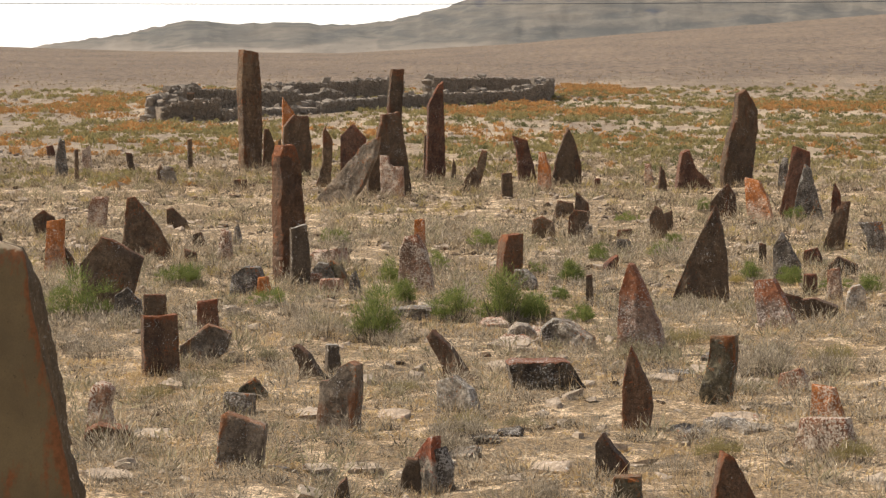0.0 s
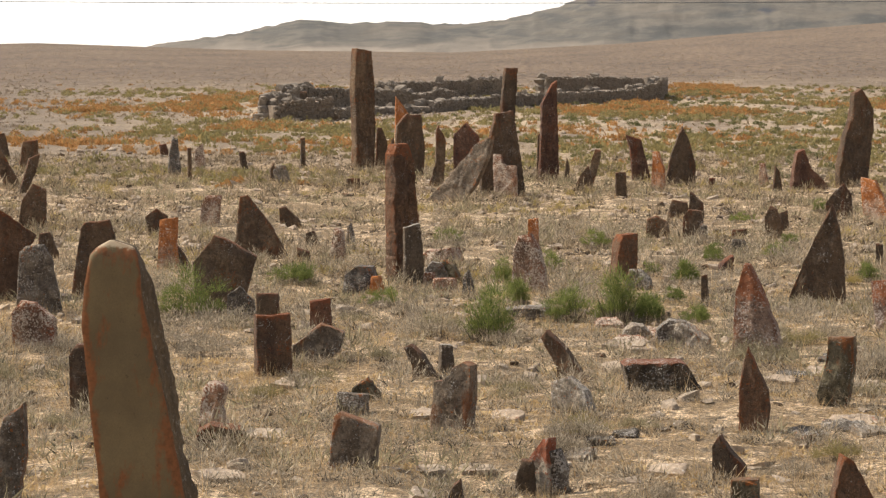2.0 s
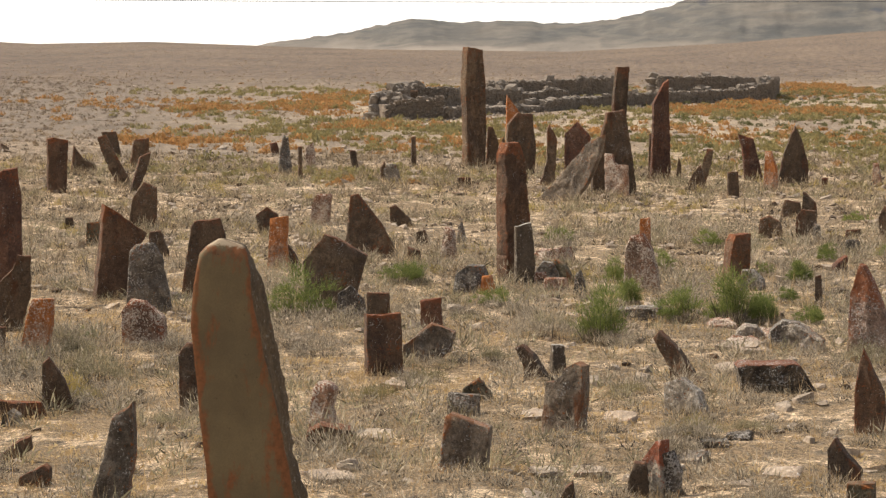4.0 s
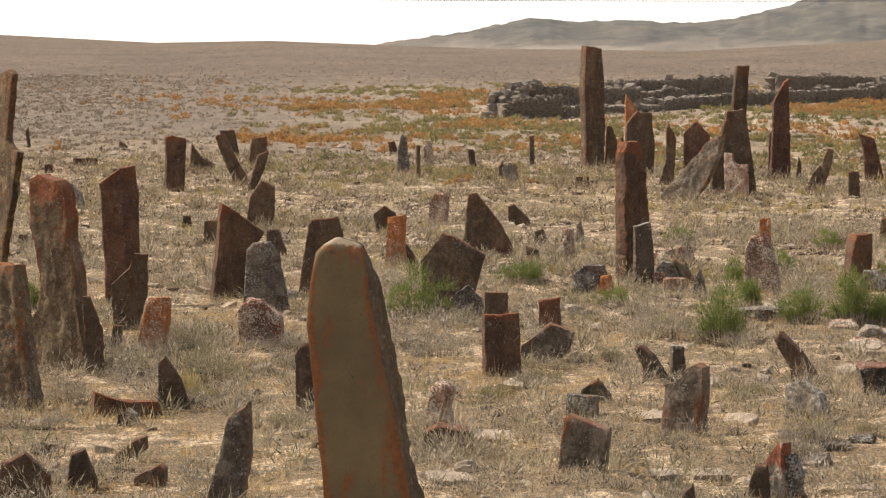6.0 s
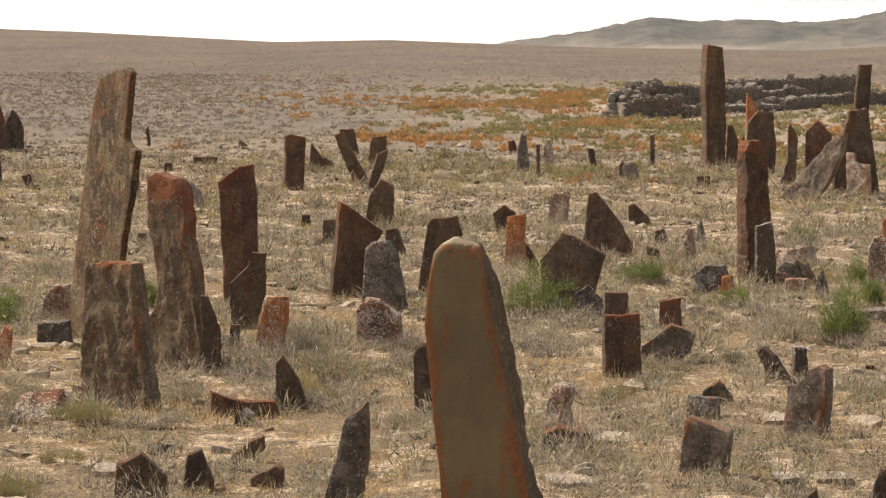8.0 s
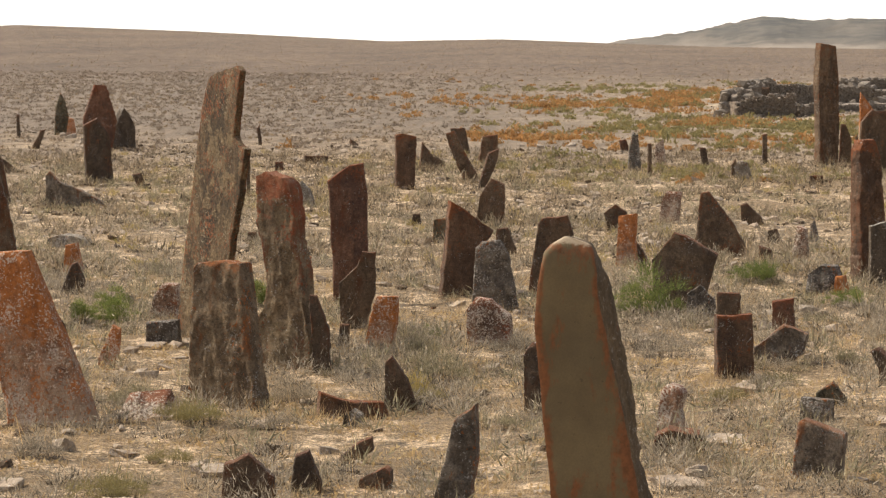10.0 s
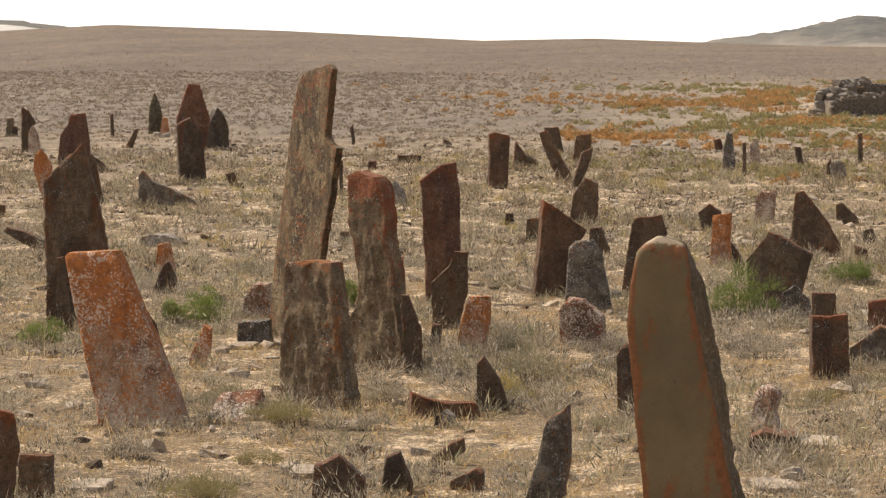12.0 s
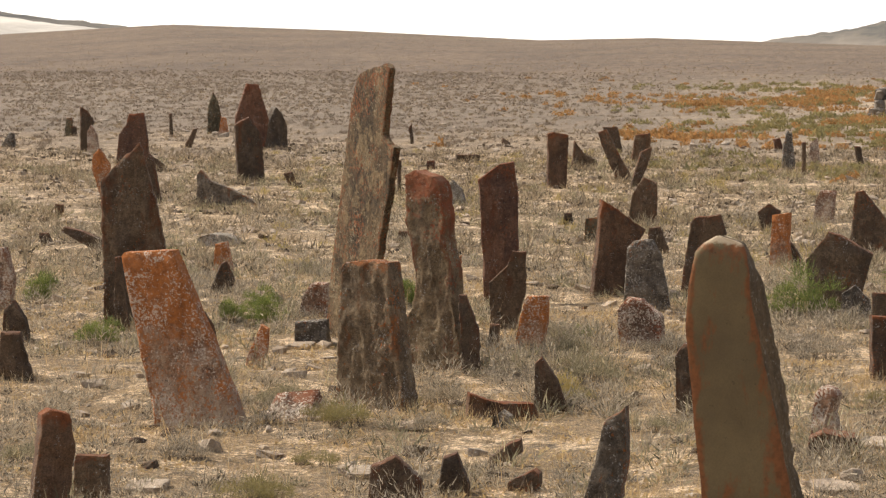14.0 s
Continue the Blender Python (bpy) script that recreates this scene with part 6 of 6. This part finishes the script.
    bmesh.ops.recalc_face_normals(bm, faces=bm.faces)
    me = bpy.data.meshes.new("gravestone")
    bm.to_mesh(me)
    bm.free()
    rim = me.attributes.new("rim", "FLOAT", "POINT")
    rim.data.foreach_set("value", rims)
    me.materials.append(front)
    me.materials.append(broken)
    me.polygons.foreach_set("use_smooth", [True] * len(me.polygons))
    me.set_sharp_from_angle(angle=radians(50))
    ob = new("gravestone", me)
    ob.matrix_world = pose(-2.065, 16.71, 0, 0, 0, 10)
    return tagged(ob, "tall smooth tan-brown slab gravestone with rust-stained edges", "gravestone", "gravestones of the old cemetery")


smooth_slab()

stuff("foot_grass", blades(FEET, 14, 0.9, 0.7, 0.017, 61, 0.5), straw, "dry grass grown up against the feet of the stones", "grass")
stuff("foot_scrub", sprigs([p for i, p in enumerate(FEET) if i % 2], 34, 0.4, 0.004, 62, 0.5), twigs, "dry twigs and litter gathered at the feet of the stones", "scrub")

# ---- green bushes ----
def green_bush(x, y, wide, high, seed, material=None, label="bright green feathery bush growing among the gravestones"):
    bush = tagged(new("green_bush"), label, "bush")
    bush.location = (x, y, 0)
    z = float(land(x, y))
    rng = np.random.default_rng(seed)
    spots = []
    for k in range(18):
        a, r = rng.uniform(0, 2 * np.pi), math.sqrt(rng.uniform(0, 1))
        tall = high * (1 - 0.5 * r * r) * rng.uniform(0.8, 1.35) * (1.15 if material is None else 0.95)
        spots.append((0.42 * wide * r * math.cos(a), 0.36 * wide * r * math.sin(a), z, tall))
    v, f = blades(spots, 4 if material else 5, 0.9 if material else 1.0, 0.7 if material else 0.6, 0.0035, seed, 0.25)
    if material:
        crown = [(x, y, z + h * 0.2, h * 0.85) for x, y, z, h in spots]
    else:   # loose feathery clouds of leaf at several heights
        crown = [(x + rng.uniform(-0.12, 0.12) * wide, y, z + h * k, h * rng.uniform(0.4, 0.62)) for x, y, z, h in spots for k in (0.22, rng.uniform(0.4, 0.6))]
    v2, f2 = sprigs(crown, 130 if material else 150, 0.12 if material else 0.20, 0.0036 if material else 0.0036, seed + 2, 0.6, 0.6)
    leaf = mesh_object("foliage", np.concatenate([v, v2]), np.concatenate([f, f2 + len(v)]), material or green)
    v, f = blades([(x * 0.8, y * 0.8, z, h * 0.5) for x, y, z, h in spots], 16, 1.0, 0.8, 0.02, seed + 1, 0.3)
    stem = mesh_object("woody_base", v, f, wood)
    leaf.parent = stem.parent = bush
    if material is None:
        v, f = sprigs([(x * 1.15, y * 1.15, z, h * 0.62) for x, y, z, h in spots], 90, 0.2, 0.0034, seed + 3, 0.45, 0.5)
        mesh_object("dry_skirt", v, f, twigs).parent = bush
    return bush


BUSHES = [(-3.86, 35.75, 0.78, 0.56), (-3.18, 41.19, 0.69, 0.29), (-1.86, 37.53, 0.57, 0.25), (-1.53, 49.05, 0.49, 0.33), (-0.58, 33.10, 0.53, 0.64),
          (0.26, 35.31, 0.65, 0.44), (0.71, 35.47, 0.48, 0.59), (-0.38, 37.33, 0.37, 0.34), (1.73, 42.33, 0.39, 0.27), (0.65, 48.05, 0.44, 0.29),
          (1.07, 35.84, 0.36, 0.36), (1.58, 36.08, 0.36, 0.22), (3.10, 45.88, 0.46, 0.23)]
BUSHES += [(2.25, 46.21, 0.39, 0.2), (4.80, 40.28, 0.61, 0.2), (5.23, 40.01, 0.4, 0.27), (4.04, 42.90, 0.29, 0.25), (4.35, 41.40, 0.35, 0.21),
           (-12.29, 36.05, 0.35, 0.32), (-10.20, 31.59, 0.5, 0.25), (-9.50, 34.10, 0.41, 0.27), (-8.21, 36.28, 0.28, 0.37), (-9.10, 33.85, 0.41, 0.29),
           (-7.22, 36.80, 0.31, 0.38), (-3.11, 41.34, 0.62, 0.25), (-0.01, 43.32, 0.43, 0.29), (-0.58, 41.28, 0.34, 0.34)]
BUSHES += [(1.31, 43.29, 0.29, 0.16), (1.7, 42.3, 0.37, 0.25), (1.44, 38.66, 0.28, 0.17), (1.58, 35.75, 0.35, 0.17), (1.03, 35.57, 0.3, 0.3), (3.16, 55.64, 0.61, 0.2), (2.21, 45.55, 0.3, 0.2), (3.04, 45.43, 0.28, 0.18), (3.49, 49.2, 0.33, 0.18), (4.62, 57.9, 0.32, 0.23), (5.91, 55.48, 0.35, 0.32), (4.42, 41.12, 0.26, 0.25), (4.04, 42.47, 0.28, 0.24), (-9.47, 35.18, 0.55, 0.27), (-10.37, 32.37, 0.45, 0.28), (-12.22, 40.79, 0.35, 0.33), (-8.51, 37.1, 0.32, 0.32), (-5.72, 32.78, 0.39, 0.14), (-12.82, 37.82, 0.33, 0.23)]
for i, (x, y, w, h) in enumerate(BUSHES):
    green_bush(x, y, w, h, 100 + i)

green_bush(3.76, 41.60, 0.3, 0.2, 140, yellow_leaf, "small yellow-flowering weed beside a dark pointed gravestone").name = "yellow_weed"
green_bush(-5.12, 28.49, 0.35, 0.44, 141, yellow_leaf, "tall branching yellow-green weed in dry grass").name = "yellow_weed"


# ---- larger dry shrubs ----
def dry_shrub(x, y, wide, high, seed, material, label):
    bush = green_bush(x, y, wide, high * 1.1, seed, material, label)
    bush.name = "dry_shrub"
    return bush


DRY = [(0.22, 24.62, 0.62, 0.31), (-6.25, 25.35, 0.56, 0.27), (1.95, 31.76, 0.59, 0.32), (-1.11, 34.06, 0.57, 0.3), (3.07, 30.55, 0.62, 0.39), (-5.92, 21.68, 0.74, 0.24), (-0.40, 32.79, 0.49, 0.25), (-1.54, 31.02, 0.42, 0.21), (3.03, 24.14, 0.41, 0.27), (-6.36, 27.66, 0.7, 0.24), (0.73, 21.98, 0.56, 0.2), (2.86, 38.48, 0.84, 0.27), (-5.54, 29.26, 0.89, 0.3), (-5.93, 23.51, 0.44, 0.18), (-3.23, 31.81, 0.85, 0.33), (-5.00, 29.48, 0.65, 0.37), (-5.82, 32.69, 0.5, 0.28), (2.12, 24.13, 0.49, 0.25), (-6.06, 27.81, 0.52, 0.24), (0.71, 25.53, 0.43, 0.19), (-1.55, 36.16, 0.54, 0.27), (-4.93, 28.06, 0.52, 0.26), (-2.36, 33.22, 0.61, 0.28), (-0.88, 39.42, 0.46, 0.2)]
DRY += [(-6.83, 23.35, 0.48, 0.24), (3.75, 31.11, 0.58, 0.29), (0.26, 29.97, 0.4, 0.2), (-7.89, 23.08, 0.48, 0.24), (-4.69, 31.78, 0.54, 0.27), (2.51, 32.85, 0.61, 0.28), (-2.06, 28.48, 0.57, 0.22), (-7.25, 27.54, 0.57, 0.24), (2.97, 38.23, 0.71, 0.26), (3.54, 37.43, 0.75, 0.28), (2.82, 33.48, 0.73, 0.31), (2.25, 33.47, 0.56, 0.34), (3.29, 31.96, 0.54, 0.27), (3.05, 23.65, 0.44, 0.24)]
DRY += [(1.74, 23.46, 0.52, 0.22), (2.69, 28.07, 0.43, 0.19), (0.13, 24.10, 0.45, 0.28), (-0.24, 28.49, 0.43, 0.19), (1.13, 28.50, 0.38, 0.19), (-1.37, 24.12, 0.49, 0.2), (-3.64, 32.50, 0.93, 0.33), (-4.38, 35.66, 0.66, 0.24), (-5.64, 32.09, 0.6, 0.24), (-7.23, 27.09, 0.6, 0.23), (-6.53, 32.49, 0.5, 0.22), (-2.37, 27.92, 0.56, 0.23), (-1.35, 25.55, 0.56, 0.21), (-3.92, 25.40, 0.51, 0.21), (-5.49, 25.21, 0.51, 0.21)]
DRY += [(-6.14, 25.15, 0.56, 0.28), (-7.48, 31.67, 0.6, 0.33), (-5.52, 31.33, 0.48, 0.32), (-5.78, 27.53, 0.7, 0.28), (-5.82, 21.71, 0.56, 0.26), (-1.18, 32.96, 0.88, 0.44), (2.04, 31.66, 0.79, 0.4), (2.98, 29.81, 0.55, 0.45), (0.28, 25.08, 0.54, 0.26), (0.75, 21.91, 0.51, 0.22), (-2.07, 35.66, 0.71, 0.25), (3.73, 30.55, 0.51, 0.31), (-2.02, 29.67, 0.55, 0.21), (-2.14, 30.46, 0.61, 0.21), (-5.25, 30.52, 0.57, 0.31), (-3.04, 24.27, 0.49, 0.24)]
for i, (x, y, w, h) in enumerate(DRY):
    if i % 4 == 1:
        dry_shrub(x, y, w, h, 500 + i, olive_leaf, "olive-brown half-dry shrub growing between the gravestones")
    else:
        dry_shrub(x, y, w, h, 500 + i, grey_green if i % 2 else twigs, "grey-brown dry twiggy shrub growing between the gravestones")


# ---- flat slabs lying on the ground ----
def fallen_stone(x, y, wide, high, seed, material=chips, label="pale flat stone slab lying in the dry grass"):
    rng = random.Random(seed)
    corners = []
    for k in range(8):   # an irregular plate, its near edge at 0
        a = math.pi * (1 - k / 7)
        r = rng.uniform(0.75, 1.15)
        corners.append((0.5 * wide * r * math.cos(a), max(0.0, 0.42 * wide * r * math.sin(a))))
    ob = new("fallen_stone", stone_mesh("fallen_stone", corners, max(0.03, high * 0.7), material, seed + 0.5, 0.008, 0.5))
    ob.matrix_world = pose(x, y + 0.15, float(land(x, y)) + 0.05, -84 + rng.uniform(-4, 4), rng.uniform(-4, 4), rng.uniform(-25, 25))
    return tagged(ob, label, "stone")


FLAT = [(0.78, 32.23, 0.44, 0.05), (-2.15, 28.5, 0.43, 0.05), (0.7, 30.97, 0.41, 0.05), (-2.26, 22.59, 0.36, 0.05), (-2.16, 25.04, 0.42, 0.07),
        (0.86, 32.08, 0.4, 0.04), (2.43, 30.27, 0.2, 0.05), (2.78, 29.02, 0.25, 0.09), (-0.31, 26.13, 0.26, 0.07), (-0.83, 23.00, 0.23, 0.03),
        (-0.51, 23.30, 0.24, 0.04), (-5.55, 74.35, 0.37, 0.1), (-13.62, 48.90, 0.51, 0.14)]
FLAT += [(-5.49, 23.03, 0.23, 0.05), (-6.37, 25.24, 0.22, 0.05), (-5.75, 21.22, 0.29, 0.11), (-5.65, 25.15, 0.17, 0.03), (-6.71, 21.97, 0.3, 0.05),
        (2.07, 29.50, 0.3, 0.05), (-0.65, 29.36, 0.25, 0.03), (-0.94, 26.12, 0.31, 0.03), (2.42, 26.16, 0.53, 0.07), (0.89, 23.12, 0.27, 0.04),
        (0.06, 48.69, 0.2, 0.06), (-8.11, 31.39, 0.27, 0.05), (-7.84, 31.88, 0.22, 0.04)]
for i, (x, y, w, h) in enumerate(FLAT):
    fallen_stone(x, y, w, h, 300 + i)
for i, (x, y, w, h) in enumerate([(0.76, 32.39, 0.42, 0.09), (1.09, 33.21, 0.46, 0.11), (1.36, 32.82, 0.36, 0.12), (1.00, 34.20, 0.34, 0.12), (1.27, 34.51, 0.3, 0.14), (0.62, 34.48, 0.3, 0.1)]):
    fallen_stone(x, y, w, h, 340 + i, pink, "pinkish broken slab heaped behind a lichened block")
for i, (x, y, w, h) in enumerate([(0.24, 23.90, 0.24, 0.09), (0.41, 24.43, 0.2, 0.1), (0.61, 24.86, 0.17, 0.11), (0.06, 23.61, 0.22, 0.07), (-1.40, 43.99, 0.36, 0.12), (-1.63, 45.72, 0.34, 0.1), (-1.11, 41.09, 0.3, 0.12), (2.01, 25.60, 0.3, 0.07), (2.34, 25.94, 0.34, 0.1), (2.51, 25.62, 0.28, 0.09), (2.72, 31.40, 0.3, 0.07), (2.22, 30.03, 0.34, 0.06)]):
    fallen_stone(x, y, w, h, 360 + i, grey if i % 3 else pale, "grey broken rubble stone lying in dry grass")


# ---- the power cable ----
def power_cable():
    data = bpy.data.curves.new("power_cable", "CURVE")
    data.dimensions, data.bevel_depth, data.bevel_resolution = "3D", 0.017, 2
    line = data.splines.new("POLY")
    line.points.add(40)
    for i, p in enumerate(line.points):
        x = -60 + 3 * i
        p.co = (x, 150 + 0.05 * x, EYE + 150 * 0.00985 + 0.0002 * (x + 8) ** 2, 1)
    data.materials.append(cable)
    return tagged(new("power_cable", data), "thin dark overhead power cable against the sky", "cable")


power_cable()


# ---- the ruin ----
def rough_block(rng):
    """One squarish field stone, about 1 m across before scaling."""
    c = [(sx * rng.uniform(0.22, 0.54), sy * rng.uniform(0.22, 0.54), sz * rng.uniform(0.25, 0.52)) for sx in (-1, 1) for sy in (-1, 1) for sz in (-1, 1)]
    c += [(rng.uniform(-0.2, 0.2), -0.56, rng.uniform(-0.15, 0.2)), (rng.uniform(-0.2, 0.2), rng.uniform(-0.2, 0.2), 0.57)]
    f = [(0, 1, 3, 2), (4, 6, 7, 5), (2, 3, 7, 6), (0, 2, 6, 4), (0, 4, 8), (4, 5, 8), (5, 1, 8), (1, 0, 8), (1, 5, 9), (5, 7, 9), (7, 3, 9), (3, 1, 9)]
    return c, f


def build_ruin():
    ruin = tagged(new("ruin"), "ruined dark rubble stone walls of an old enclosure", "ruin")
    ruin.location = (-3, 140, 0)
    shift = Vector((-3, 140, 0))
    rng = random.Random(5)
    shapes = []
    for k in range(6):
        c, f = rough_block(rng)
        me = bpy.data.meshes.new("stone")
        me.from_pydata(c, [], f)
        me.materials.append(rubble)
        shapes.append((me, c, f))
    # from, to, height at both ends, thickness
    walls = [((-10.24, 121.20), (-8.26, 122.48), 0.7, 0.95, 1.3), ((-8.26, 122.48), (-7.16, 130.14), 0.5, 0.35, 1.2), ((-10.24, 121.71), (-10.34, 135.80), 1.0, 1.15, 0.8),
             ((-5.16, 135.05), (-0.93, 147.81), 0.55, 0.68, 0.9), ((-0.93, 147.81), (3.52, 157.24), 0.68, 0.72, 0.9), ((3.52, 157.24), (4.74, 158.84), 0.72, 1.15, 1.0), ((4.74, 158.84), (5.45, 173.55), 1.15, 1.0, 0.8),
             ((-10.34, 135.80), (-6.16, 140.30), 1.15, 0.9, 0.8), ((-6.76, 140.24), (-4.55, 148.50), 0.8, 0.8, 0.8), ((-8.85, 165.18), (-2.13, 171.90), 0.85, 1.05, 0.8), ((-0.52, 174.08), (5.45, 176.59), 1.15, 1.0, 0.8), ((-7.36, 130.62), (-5.16, 135.05), 0.35, 0.3, 1.2)]
    made, joined_v, joined_f = 0, [], []
    for (x0, y0), (x1, y1), h0, h1, th in walls:
        length = math.dist((x0, y0), (x1, y1))
        yaw = math.atan2(y1 - y0, x1 - x0)
        pos = 0.0
        core = []
        steps = max(2, int(length / 0.5))
        for i in range(steps + 1):
            f = 0.05 + 0.9 * i / steps
            h = (h0 + (h1 - h0) * f) * (0.72 + 0.16 * noise.noise(Vector((x0 + f * length, y0, 1.0))))
            cx, cy = x0 + (x1 - x0) * f, y0 + (y1 - y0) * f
            nx, ny = -math.sin(yaw) * th * 0.34, math.cos(yaw) * th * 0.34
            for s, z in ((-1, -0.2), (-1, h), (1, h), (1, -0.2)):
                core.append((cx + s * nx - shift.x, cy + s * ny - shift.y, z))
        fs = [(i * 4 + k, i * 4 + (k + 1) % 4, i * 4 + 4 + (k + 1) % 4, i * 4 + 4 + k) for i in range(steps) for k in range(4)]
        fs += [(0, 1, 2, 3), (steps * 4 + 3, steps * 4 + 2, steps * 4 + 1, steps * 4)]
        wall = mesh_object("wall_core", core, fs, rubble)
        wall.parent = ruin
        for face in (-1, 1):
            z = 0.0
            while z < max(h0, h1) + 0.15:
                tall = rng.uniform(0.05, 0.09) if face < 0 else rng.uniform(0.18, 0.28)
                pos = rng.uniform(-0.2, 0.1)
                while pos < length + 0.1:
                    wide = rng.uniform(0.06, 0.14) if face < 0 else rng.uniform(0.35, 0.6)
                    f = min(max(pos / length, 0), 1)
                    top = h0 + (h1 - h0) * f + 0.12 * noise.fractal(Vector((x0 + pos * 0.6, y0, face * 0.3)), 0.8, 2.0, 3) - 0.16
                    if z + tall * 0.5 < top:
                        cx, cy = x0 + (x1 - x0) * f, y0 + (y1 - y0) * f
                        off = face * th * 0.34 + rng.uniform(-0.025, 0.02)
                        m = Matrix.LocRotScale((cx - math.sin(yaw) * off - shift.x, cy + math.cos(yaw) * off - shift.y, z + tall * 0.5 + rng.uniform(-0.03, 0.03)),
                                               Euler((rng.uniform(-0.3, 0.3), rng.uniform(-0.35, 0.35), yaw + rng.uniform(-0.4, 0.4))), (wide * 1.15, wide * rng.uniform(1.0, 1.7) * (1 if face < 0 else 0.55), tall * rng.uniform(0.9, 1.6)))
                        me, c, fc = rng.choice(shapes)
                        if made < 300 and face < 0:
                            ob = new("stone", me)
                            ob.parent = ruin
                            ob.matrix_basis = m
                            made += 1
                        else:
                            k = len(joined_v)
                            joined_v.extend((m @ Vector(p))[:] for p in c)
                            joined_f.extend(tuple(i + k for i in q) for q in fc)
                    pos += wide
                z += tall
    # tumbled stones round the foot of the walls
    for i in range(420):
        (x0, y0), (x1, y1), h0, h1, th = rng.choice(walls)
        f = rng.uniform(-0.05, 1.05)
        x, y = x0 + (x1 - x0) * f + rng.gauss(0, 0.9), y0 + (y1 - y0) * f - abs(rng.gauss(0.4, 1.0))
        s = rng.uniform(0.05, 0.16)
        m = Matrix.LocRotScale((x - shift.x, y - shift.y, float(land(x, y)) + s * 0.25), Euler((rng.uniform(-0.5, 0.5), rng.uniform(-0.5, 0.5), rng.uniform(0, 6))), (s, s, s * 0.8))
        me, c, fc = rng.choice(shapes)
        k = len(joined_v)
        joined_v.extend((m @ Vector(p))[:] for p in c)
        joined_f.extend(tuple(i + k for i in q) for q in fc)
    rest = tagged(mesh_object("rubble", joined_v, joined_f, rubble), kind="stuff")
    rest.parent = ruin


build_ruin()


# ---- small stones strewn over the ground ----
def strewn(name, count, near, far, size, material, seed, label):
    rng = random.Random(seed)
    spots = scatter(count, near, far, LO, HI, size, seed, -0.3, 0.3)
    shapes = [rough_block(rng) for k in range(8)]
    vs, fs = [], []
    for x, y, z, s in spots:
        c, f = rng.choice(shapes)
        m = Matrix.LocRotScale((x, y, z + s * 0.06), Euler((rng.uniform(-0.35, 0.35), rng.uniform(-0.35, 0.35), rng.uniform(0, 6.3))), (s, s * rng.uniform(0.5, 1), s * rng.uniform(0.2, 0.6)))
        k = len(vs)
        vs.extend((m @ Vector(p))[:] for p in c)
        fs.extend(tuple(i + k for i in q) for q in f)
    return tagged(mesh_object(name, vs, fs, material), label, "stones", kind="stuff")


strewn("pale_stones", 2600, 18, 90, (0.04, 0.26), chips, 41, "pale broken stones strewn over the dry ground")
strewn("pale_rubble", 2600, 32, 82, (0.05, 0.22), chips, 45, "low pale rubble scattered between the farther gravestones")
strewn("dark_stones", 1500, 18, 90, (0.04, 0.24), brown, 43, "dark broken stones strewn over the dry ground")
strewn("plain_stones", 1000, 70, 230, (0.08, 0.36), chips, 47, "pale stones scattered over the far plain")
